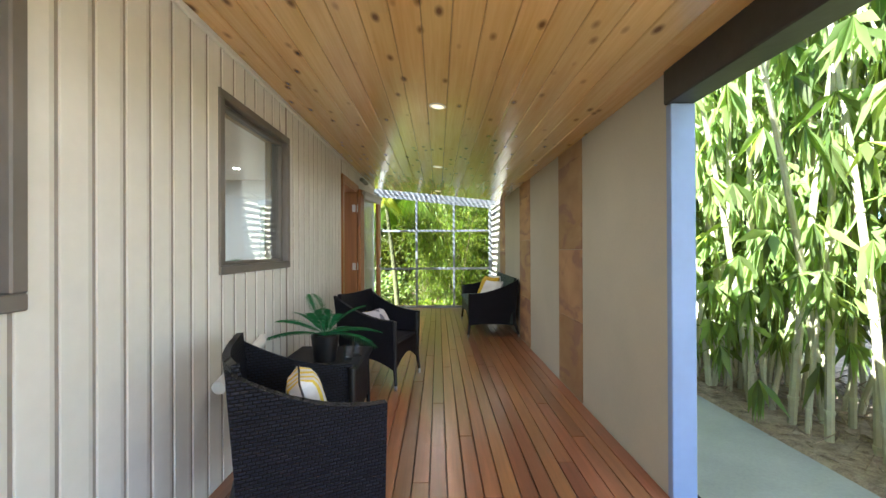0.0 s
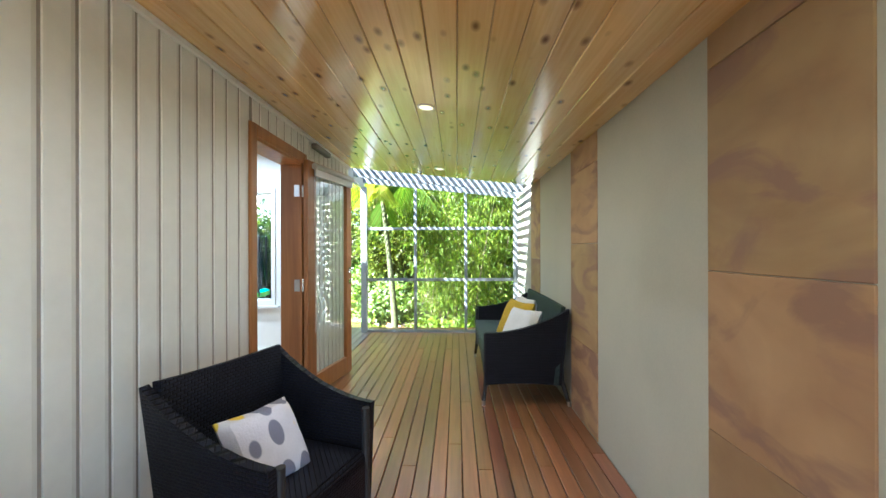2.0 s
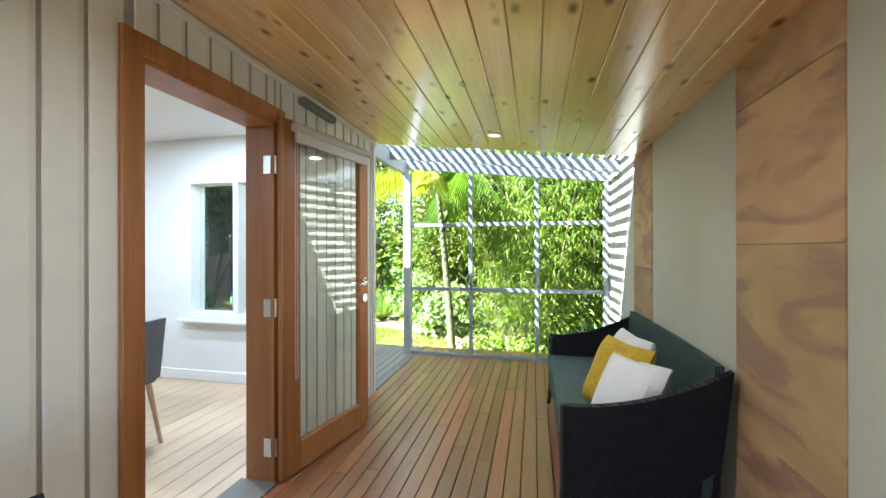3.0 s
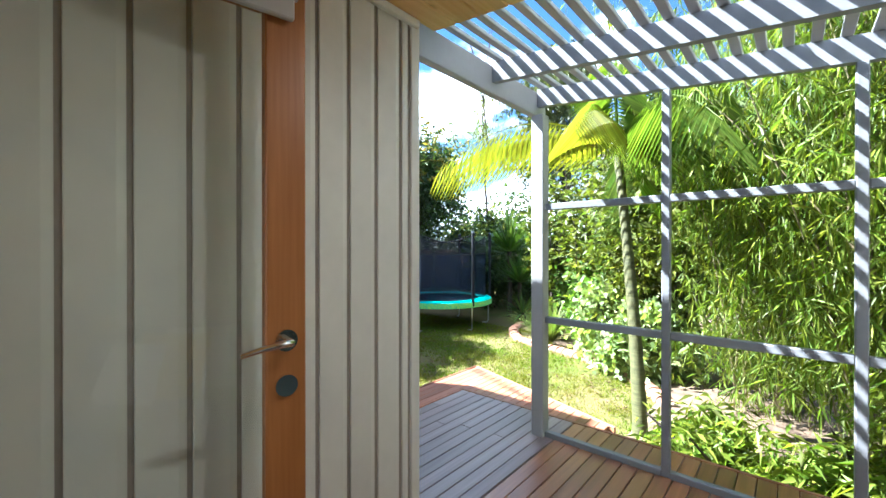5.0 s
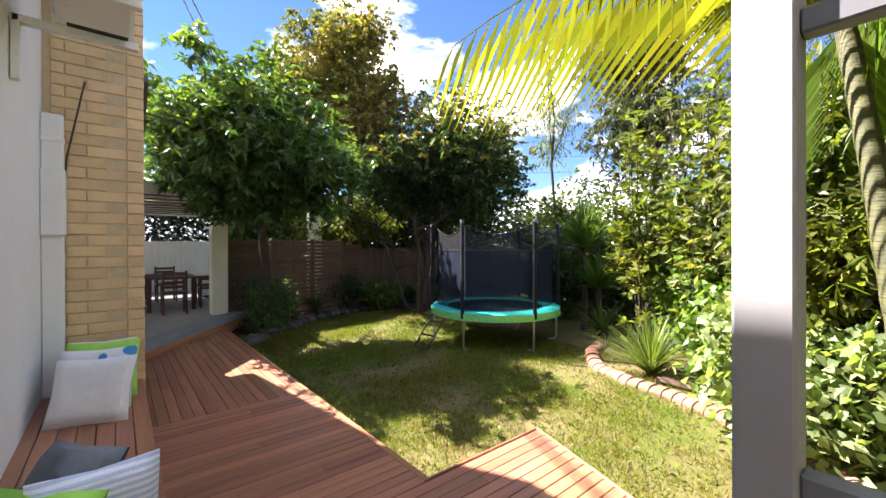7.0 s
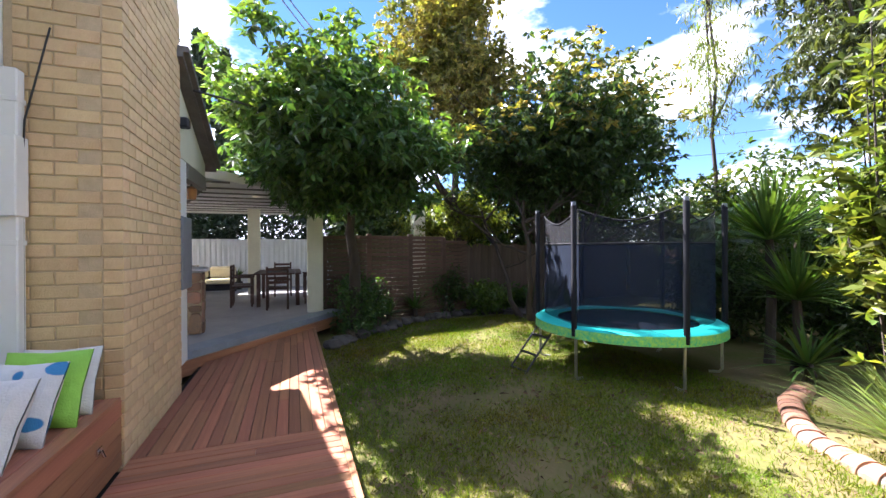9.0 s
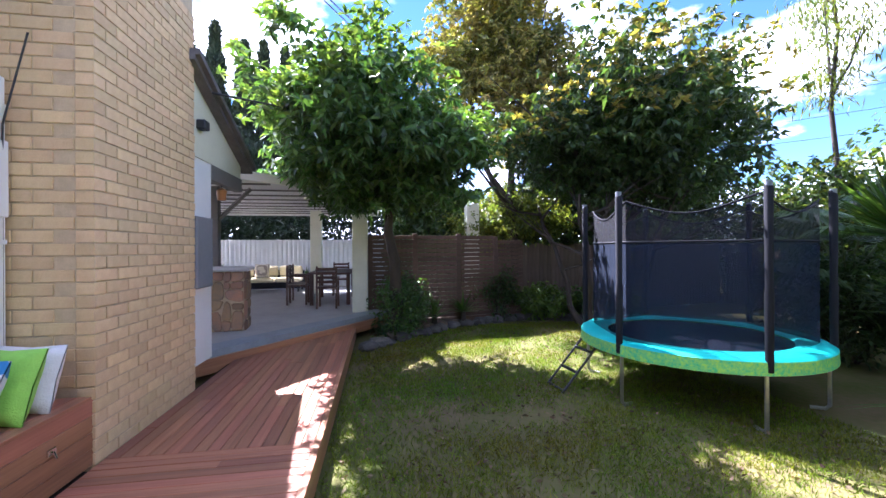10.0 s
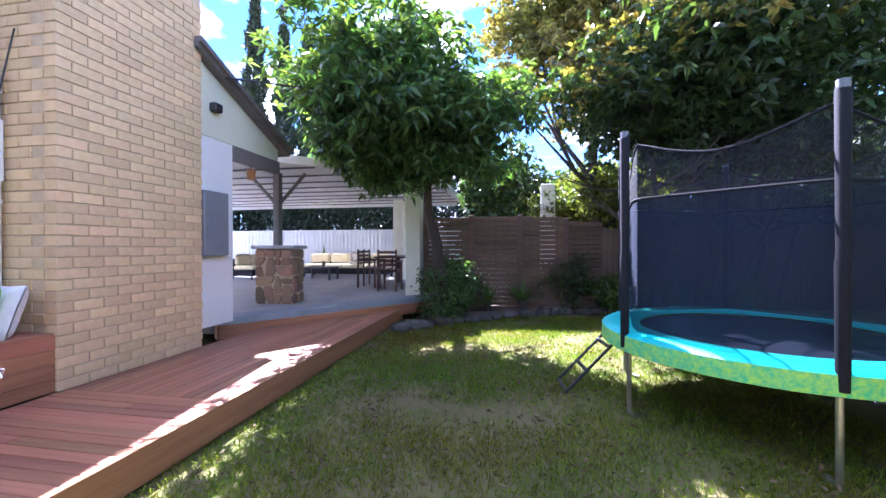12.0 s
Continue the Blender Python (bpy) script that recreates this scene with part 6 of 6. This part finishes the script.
for a, b in zip(pts, pts[1:]):
    n = max(2, int((b - a).length / 0.125))
    for k in range(n):
        o = piece("brick", edge_me, eb, a.lerp(b, k / n) + Vector((0, 0, random.uniform(-0.012, 0.004))))
        o.rotation_euler = (random.uniform(-0.03, 0.03), random.uniform(-0.03, 0.03), math.atan2(b.y - a.y, b.x - a.x) + random.uniform(-0.04, 0.04))
        o = piece("joint", joint_me, eb, a.lerp(b, (k + 0.5) / n) + Vector((0, 0, -0.008)))
        o.rotation_euler = (0, 0, math.atan2(b.y - a.y, b.x - a.x))
rb = thing("rock_edging", "row of rough dark garden rocks", "rocks", (0, 0, ZG))
rng = np.random.default_rng(77)
pr_ = [Vector(p) for p in ((-8.75, 9.2, 0), (-9.4, 9.75, 0), (-10.3, 10.9, 0), (-11.0, 12.0, 0), (-10.9, 13.4, 0), (-10.4, 14.6, 0))]
for a, b in zip(pr_, pr_[1:]):
    n = int((b - a).length / 0.27)
    for k in range(n):
        bm_r = bmesh.new()
        bmesh.ops.create_icosphere(bm_r, subdivisions=2, radius=0.17)
        sd = Vector(rng.uniform(0, 20, 3))
        for v in bm_r.verts:
            v.co *= 1 + 0.45 * noise.noise(v.co * 7 + sd)
            v.co.z *= 0.6
        me = bpy.data.meshes.new("rock")
        bm_r.to_mesh(me)
        bm_r.free()
        me.materials.append(M["rock"])
        piece("rock", me, rb, a.lerp(b, k / n) + Vector((rng.normal(0, 0.04), rng.normal(0, 0.04), 0.05)))

# patio things
br_ = thing("stone_bar", "rubble stone bar counter with pale top", "bar counter", (-8.98, 6.99, ZP), 8)
m = Mesh()
m.box(-0.22, -0.31, 0, 0.22, 0.31, 0.92, 0.02)
part("core", m, M["mortar"], br_)
rng = np.random.default_rng(9)
def stone_face(w, h, cols, rows, place):
    """Rough stones of uneven outline, each between the shifted corners of its cell."""
    cor = [[(-w + 2 * w * i / cols + (rng.uniform(-0.05, 0.05) if 0 < i < cols else 0), h * j / rows + (rng.uniform(-0.035, 0.035) if 0 < j < rows else 0)) for j in range(rows + 1)] for i in range(cols + 1)]
    done = set()
    for j in range(rows):
        for i in range(cols):
            if (i, j) in done:
                continue
            wide = 2 if i + 1 < cols and (i + 1, j) not in done and rng.uniform() < 0.3 else 1
            tall = 2 if wide == 1 and j + 1 < rows and rng.uniform() < 0.3 else 1
            done.update({(i + wide - 1, j), (i, j + tall - 1)})
            q = [cor[i][j], cor[i + wide][j], cor[i + wide][j + tall], cor[i][j + tall]]
            cx, cz = sum(p[0] for p in q) / 4, sum(p[1] for p in q) / 4
            ring = []
            for k in range(4):
                p, n_ = q[k], q[(k + 1) % 4]
                ring += [(p[0] * 0.82 + n_[0] * 0.18, p[1] * 0.82 + n_[1] * 0.18), (p[0] * 0.18 + n_[0] * 0.82, p[1] * 0.18 + n_[1] * 0.82)]
            ring = [(x + (cx - x) * 0.07, z + (cz - z) * 0.07) for x, z in ring]
            d = 0.024 + rng.uniform(0, 0.014)
            place(ring, [(x + (cx - x) * 0.1, z + (cz - z) * 0.1) for x, z in ring], d)
def stone_prism(ring, top, d, at):
    q = Mesh()
    q.add([at(x, z, -0.004) for x, z in ring] + [at(x, z, d * 0.6) for x, z in ring] + [at(x, z, d) for x, z in top], [(k, (k + 1) % 8, 8 + (k + 1) % 8, 8 + k) for k in range(8)] + [(8 + k, 8 + (k + 1) % 8, 16 + (k + 1) % 8, 16 + k) for k in range(8)] + [tuple(range(16, 24))])
    part("stone", q, M["rubble"], br_)
stone_face(0.31, 0.92, 4, 6, lambda r, t_, d: stone_prism(r, t_, d, lambda u, z, e: (0.22 + e, u, z)))
stone_face(0.22, 0.92, 3, 6, lambda r, t_, d: stone_prism(r, t_, d, lambda u, z, e: (-u, 0.31 + e, z)))
m = Mesh()
m.box(-0.28, -0.37, 0.92, 0.30, 0.39, 0.985, 0.022)
part("counter_top", m, M["trim"], br_, "pale stone counter top")


def dining_set(cx, cy):
    t = thing("dining_table", "dark red timber outdoor dining table", "table", (cx, cy, ZP))
    for k in range(7):
        m = Mesh()
        m.box(-0.9, -0.49 + k * 0.14, 0.70, 0.9, -0.49 + k * 0.14 + 0.132, 0.735, 0.004)
        part("board", m, M["timber_dark"], t)
    for sx in (-1, 1):
        for sy in (-1, 1):
            m = Mesh()
            m.box(sx * 0.8 - 0.04, sy * 0.4 - 0.04, 0, sx * 0.8 + 0.04, sy * 0.4 + 0.04, 0.70, 0.006)
            part("leg", m, M["timber_dark"], t)
    c = thing("patio_chair", "dark timber patio dining chair", "chair", (cx, cy - 0.8, ZP), 90, group="chairs round the patio table")
    m = Mesh()
    m.box(-0.22, -0.22, 0.42, 0.22, 0.22, 0.46, 0.012)
    part("seat", m, M["timber_dark"], c)
    for k in range(4):
        m = Mesh()
        m.box(-0.225, -0.2, 0.54 + k * 0.09, -0.20, 0.2, 0.60 + k * 0.09, 0.005)
        part("back_slat", m, M["timber_dark"], c)
    for sx in (-1, 1):
        for sy in (-1, 1):
            m = Mesh()
            m.box(sx * 0.205 - 0.02, sy * 0.2 - 0.02, 0, sx * 0.205 + 0.02, sy * 0.2 + 0.02, 0.90 if sx < 0 else 0.65, 0.005)
            part("leg", m, M["timber_dark"], c)
    for sy in (-1, 1):
        m = Mesh()
        m.box(-0.2, sy * 0.2 - 0.025, 0.63, 0.24, sy * 0.2 + 0.025, 0.66, 0.006)
        part("armrest", m, M["timber_dark"], c)
    for x, y, rz in ((0.5, -0.75, 92), (-0.45, 0.78, -88), (0.45, 0.78, -92), (1.2, 0.0, 180), (-1.25, 0.05, 2)):
        copy_thing(c, pose(cx + x, cy + y, ZP, 0, 0, rz))


dining_set(-12.3, 8.3)


def outdoor_sofa(at, rz, n, label):
    t = thing("outdoor_sofa", label, "sofa", at, rz)
    L = 0.72 * n
    m = Mesh()
    m.box(0, -L / 2, 0.10, 0.75, L / 2, 0.28, 0.015)
    m.box(0, -L / 2, 0.28, 0.10, L / 2, 0.62, 0.015)
    part("base", m, M["wicker"], t)
    for k in range(n):
        y = -L / 2 + k * 0.72
        m = Mesh()
        m.box(0.1, y + 0.01, 0.285, 0.76, y + 0.71, 0.42, 0.04)
        part("seat_cushion", m, M["cush_cream"], t, "cream seat cushion")
        m = Mesh()
        m.box(0.105, y + 0.02, 0.425, 0.25, y + 0.70, 0.76, 0.05)
        part("back_cushion", m, M["cush_cream"], t, "cream back cushion")
    for sx in (0.06, 0.69):
        for sy in (-1, 1):
            m = Mesh()
            m.box(sx - 0.025, sy * (L / 2 - 0.05) - 0.025, 0, sx + 0.025, sy * (L / 2 - 0.05) + 0.025, 0.10)
            part("foot", m, M["dark"], t)
    return t


outdoor_sofa((-15.4, 5.6, ZP), 0, 4, "long dark wicker patio sofa with cream cushions")
outdoor_sofa((-14.0, 2.6, ZP), 90, 2, "short dark wicker patio sofa with cream cushions")
for x, y, s in ((-15.95, 4.3, 0.6), (-15.95, 7.0, 0.35)):
    q = rosette("patio_plant", "thin green plant in a pot by the metal fence", (x, y, ZP + 0.25), 22, s, 0.05, "yucca", int(s * 100), 1.0, 0.2, s * 0.5)
    m = Mesh()
    m.lathe([(0, -0.25), (0.10, -0.25), (0.13, 0.0), (0.12, 0.0), (0.1, -0.03), (0, -0.03)], 16)
    part("pot", m, M["pot"], q, "dark pot", True)
cushion("fine striped cushion on the patio sofa", (-14.95, 5.9, ZP + 0.62), 0.42, "cush_thin", -14, 0, 92)
ct = thing("coffee_table", "low black wicker coffee table on the patio", "table", (-13.7, 5.3, ZP))
m = Mesh()
m.box(-0.3, -0.45, 0.33, 0.3, 0.45, 0.38, 0.01)
part("tabletop", m, M["dark"], ct)
for sx in (-1, 1):
    for sy in (-1, 1):
        m = Mesh()
        m.box(sx * 0.27 - 0.02, sy * 0.42 - 0.02, 0, sx * 0.27 + 0.02, sy * 0.42 + 0.02, 0.33)
        part("leg", m, M["dark"], ct)
m = Mesh()
m.lathe([(0, 0), (0.05, 0), (0.055, 0.16), (0.05, 0.16), (0.045, 0.01), (0, 0.01)], 16, (-13.7, 5.4, ZP + 0.381))
solid("candle_jar", m, M["grey"], "dark glass candle jar on the coffee table", "jar", smooth=True)
for x, y in ((-9.8, 7.4), (-10.9, 7.9), (-11.5, 6.4)):
    t = thing("downlight", "small patio ceiling downlight, lit", "downlight", (x, y, 2.157 + 0.012 * (-8.3 - x)), group="patio downlights")
    m = Mesh()
    m.lathe([(0.0, -0.004), (0.05, -0.004), (0.06, 0.0)], 20)
    part("lens", m, M["lamp"], t)
ln = thing("wall_lantern", "small brass lantern under the gable", "lantern", (-7.6, 7.45, 1.732))
m = Mesh()
m.lathe([(0.0, 0.16), (0.03, 0.15), (0.065, 0.12), (0.06, 0.11), (0.05, 0.0), (0.0, 0.0)], 12)
part("body", m, M["cedar"], ln, "amber glass body", True)
sl_ = Mesh()
sl_.tube([(0, 0, 0.16), (0, 0, 0.19)], 0.006, 6)
part("hook", sl_, M["dark"], ln)
fl = thing("flood_light", "dark security light under the eave", "light fitting", (-6.85, 7.52, 2.45))
m = Mesh()
m.box(-0.06, -0.03, -0.05, 0.06, 0.07, 0.05, 0.012)
part("housing", m, M["dark"], fl)
# overhead wires
for k, (a, b, s) in enumerate((((-6.9, 7.62, 2.82), (-26, 24, 9.0), 0.8), ((-5.4, 7.4, 4.6), (-30, 13, 13.5), 0.8), ((-5.45, 7.45, 4.6), (-30, 14, 13.5), 0.9), ((-40, 8, 9.5), (-14, 46, 11.0), 0.6), ((-40, 8, 8.3), (-14, 46, 9.6), 0.6), ((-40, 8, 7.4), (-14, 46, 8.2), 0.6))):
    m = Mesh()
    a, b = Vector(a), Vector(b)
    m.tube([a.lerp(b, u) - Vector((0, 0, s * 4 * u * (1 - u))) for u in np.linspace(0, 1, 17)], 0.014, 5)
    solid("overhead_wire", m, M["dark"], "black overhead service wire", "wire", "structure")

# ---- pieces of walls and decks ----
# cladding boards
k = 0
y = -2.4044
wboard = 0.1287
while y < 6.91:
    y1 = min(y + wboard, 6.913)
    for a, b, c, d in wall_pieces(y, y1, -0.02, 2.28, OPEN):
        if b - a < 0.045:
            continue
        m = Mesh()
        x0, x1 = XL - 0.020, XL
        prof = [(x0, a + 0.003), (x1 - 0.001, a + 0.003), (x1, a + 0.005), (x1, b - 0.032), (x1 - 0.006, b - 0.011), (x0, b - 0.010)]
        m.add([(x, y_, c) for x, y_ in prof] + [(x, y_, d) for x, y_ in prof], [(i, (i + 1) % 6, (i + 1) % 6 + 6, i + 6) for i in range(6)] + [(5, 4, 3, 2, 1, 0), (6, 7, 8, 9, 10, 11)])
        part("board", m, M["clad"], wall_w)
    y = y1

# sandstone strips
for y0, y1 in ((3.08, 3.67), (4.83, 5.43), (6.64, 7.16)):
    z = 0.0
    j = 0
    while z < ceil_z(XR) + 0.02:
        h = (0.58, 0.74, 0.55, 0.62)[(j + int(y0)) % 4]
        m = Mesh()
        m.box(XR - 0.006, y0 + 0.001, z + 0.0015, XR + 0.02, y1 - 0.001, min(z + h, 2.2) - 0.0015, 0.002)
        ob = part("stone_panel", m, M["stone"], bpy.data.objects["wall_east"])
        z += h
        j += 1

# decking boards
def deck(name, label, x0, x1, y0, y1, z, along, pitch=0.0905, gap=0.0055, seed=1, cut=None):
    rng = np.random.default_rng(seed)
    t = thing(name, label, "decking", (0, 0, 0), kind="structure")
    mk = M["deckgrey"] if "side" in name else M["deckx"] if along == "x" else M["deck"] if name == "deck_upper" else M["deck2"]
    a0, a1, b0, b1 = (x0, x1, y0, y1) if along == "y" else (y0, y1, x0, x1)
    n = max(1, round((a1 - a0) / pitch))
    p = (a1 - a0) / n
    for k in range(n):
        u0, u1 = a0 + k * p, a0 + (k + 1) * p - gap
        w0, w1 = (b0, b1) if cut is None else cut((u0 + u1) / 2, b0, b1)
        if w1 - w0 < 0.05:
            continue
        v = w0
        first = rng.uniform(0.6, 2.8)
        while v < w1 - 0.01:
            e = min(w1, v + first)
            if w1 - e < 0.4:
                e = w1
            m = Mesh()
            if along == "y":
                m.box(u0, v + 0.001, z - 0.022, u1, e - 0.001, z + rng.uniform(-0.0012, 0.0012), 0.0025)
            else:
                m.box(v + 0.001, u0, z - 0.022, e - 0.001, u1, z + rng.uniform(-0.0012, 0.0012), 0.0025)
            part("board", m, mk, t)
            v = e
            first = rng.uniform(1.8, 3.6)
    return t


deck("deck_upper", "red-brown hardwood decking of the veranda", XL + 0.002, XR - 0.002, -2.85, 8.62, 0.0, "y", seed=1)
deck("deck_upper_side", "greyed hardwood decking beside the pergola", -2.2, XL - 0.002, 7.03, 8.62, 0.0, "y", seed=2)
deck("deck_lower", "hardwood decking boards of the lower deck", -5.10, -1.15, 7.56, 10.1, ZD, "y", seed=3, cut=lambda u, a, b: (7.56 if u < -2.22 else 8.64, 8.93 if u < -3.15 else 10.1 - 0.33 * (u + 3.14)))
deck("deck_far", "long hardwood decking towards the patio", -9.9, -5.25, 7.56, 8.93, ZD, "x", seed=5, cut=lambda u, a, b: (-9.75 + max(0, 8.9 - u) * 1.28, b))
deck("deck_border", "hardwood border boards across the deck", -5.25, -5.10, 7.56, 8.93, ZD, "y", pitch=0.075, seed=6)
for x0, y0, x1, y1, z0, z1 in ((-9.75, 8.93, -3.16, 8.975, ZG + 0.02, ZD + 0.003), (-3.16, 8.93, -3.14, 10.12, ZG + 0.02, ZD + 0.003), (-2.235, 7.56, -2.205, 8.62, ZD, 0.003), (-2.235, 8.622, -1.0, 8.65, ZD, 0.003), (-1.0, 8.622, XR, 8.65, ZG, 0.003)):
    m = Mesh()
    m.box(x0, y0, z0, x1, y1, z1, 0.003)
    solid("fascia_board", m, M["deckx"], "red hardwood fascia board of the deck edge", "fascia", "structure")
m = Mesh()
L = math.hypot(2.05, 0.68)
m.box(0, 0, ZG + 0.02, L, 0.025, ZD + 0.003, 0.003)
fo = solid("fascia_board", m, M["deckx"], "red hardwood fascia board of the deck edge", "fascia", "structure")
fo.matrix_basis = pose(-3.15, 10.1, 0, 0, 0, math.degrees(math.atan2(-0.66, 1.99)))

# chimney bricks
def brick_me(l, w):
    q = Mesh()
    q.box(0, 0, 0, l, w, 0.076, 0.003)
    me = q.data("brick")
    me.materials.append(M["brick"])
    return me
b_long, b_long_y = brick_me(0.23, 0.11), brick_me(0.11, 0.23)
b_cut = {}
for row in range(46):
    z = -0.47 + row * 0.086
    off = 0.12 if row % 2 else 0.0
    x = -5.18 - 0.0
    # front face
    u = 0.0
    while u < 1.44:
        l = 0.23 if not (u == 0 and row % 2) else 0.11
        l = min(l, 1.44 - u)
        key = ("x", round(l, 3))
        if key not in b_cut:
            b_cut[key] = brick_me(l, 0.11)
        o = piece("brick", b_cut[key], chimney, (-5.17 - u - l, 7.45 + random.uniform(-0.002, 0.002), z))
        u += l + 0.01
    # side face
    u = 0.12 if not row % 2 else 0.24
    while u < 0.55:
        l = min(0.23, 0.55 - u)
        if l > 0.03:
            key = ("y", round(l, 3))
            if key not in b_cut:
                b_cut[key] = brick_me(0.11, l)
            piece("brick", b_cut[key], chimney, (-5.28 + random.uniform(-0.002, 0.002), 7.56 - u - l, z))
        u += l + 0.01

# lawn blades, near part
rng = np.random.default_rng(99)
N = 230000
gx, gy = rng.uniform(-10.5, 0.6, N), rng.uniform(8.7, 14.0, N)
dens = np.array([0.68 + 1.1 * noise.noise(Vector((a * 1.1, b * 1.1, 3))) + 0.5 * noise.noise(Vector((a * 4, b * 4, 7))) for a, b in zip(gx, gy)])
keep = rng.uniform(0, 1, N) < dens
keep &= ~((gx > -3.2) & (gx < -1.12) & (gy < 10.15 - 0.33 * (gx + 3.14))) & ~((gx < -3.1) & (gy < 8.99))
keep &= gy < 13.6 - 0.62 * (gx + 4.4).clip(0)
keep &= gy > 8.98 + 0.75 * (-8.6 - gx).clip(0)
gp = np.stack([gx[keep], gy[keep], np.full(keep.sum(), ZG)], 1)
tagged(solid("grass", leaves_mesh("grass", gp, rng, 0.062, 0.007, -0.95, 0.1), M["blade"], "short green lawn grass blades", "grass"), kind="stuff")
# dry leaves lying on the lawn
lp = np.stack([rng.uniform(-10.0, -1.0, 2800), rng.uniform(9.1, 13.6, 2800), np.full(2800, ZG + 0.025)], 1)
lp = lp[~((lp[:, 0] > -3.3) & (lp[:, 1] < 10.3)) & (lp[:, 1] > 9.1 + 0.75 * (-8.6 - lp[:, 0]).clip(0)) & (lp[:, 1] < 13.5 - 0.62 * (lp[:, 0] + 4.4).clip(0))]
M["dry_leaf"] = leaf("fallen_leaf", (0.20, 0.14, 0.08), 0.5, 0.1, 0.8)
tagged(solid("fallen_leaves", leaves_mesh("fallen_leaves", lp, rng, 0.055, 0.024, 0.0, 0.05), M["dry_leaf"], "dry brown fallen leaves scattered over the lawn", "leaves"), kind="stuff")
# sheaths and sticks shed by the bamboo, lying on the bed
tp = np.stack([rng.uniform(2.4, 4.2, 2600), rng.uniform(0.6, 7.0, 2600), np.full(2600, ZG + 0.435)], 1)
tagged(solid("bamboo_litter", leaves_mesh("bamboo_litter", tp, rng, 0.20, 0.018, 0.0, 0.02), M["litter"], "pale dry sheaths and sticks under the bamboo", "litter"), kind="stuff")
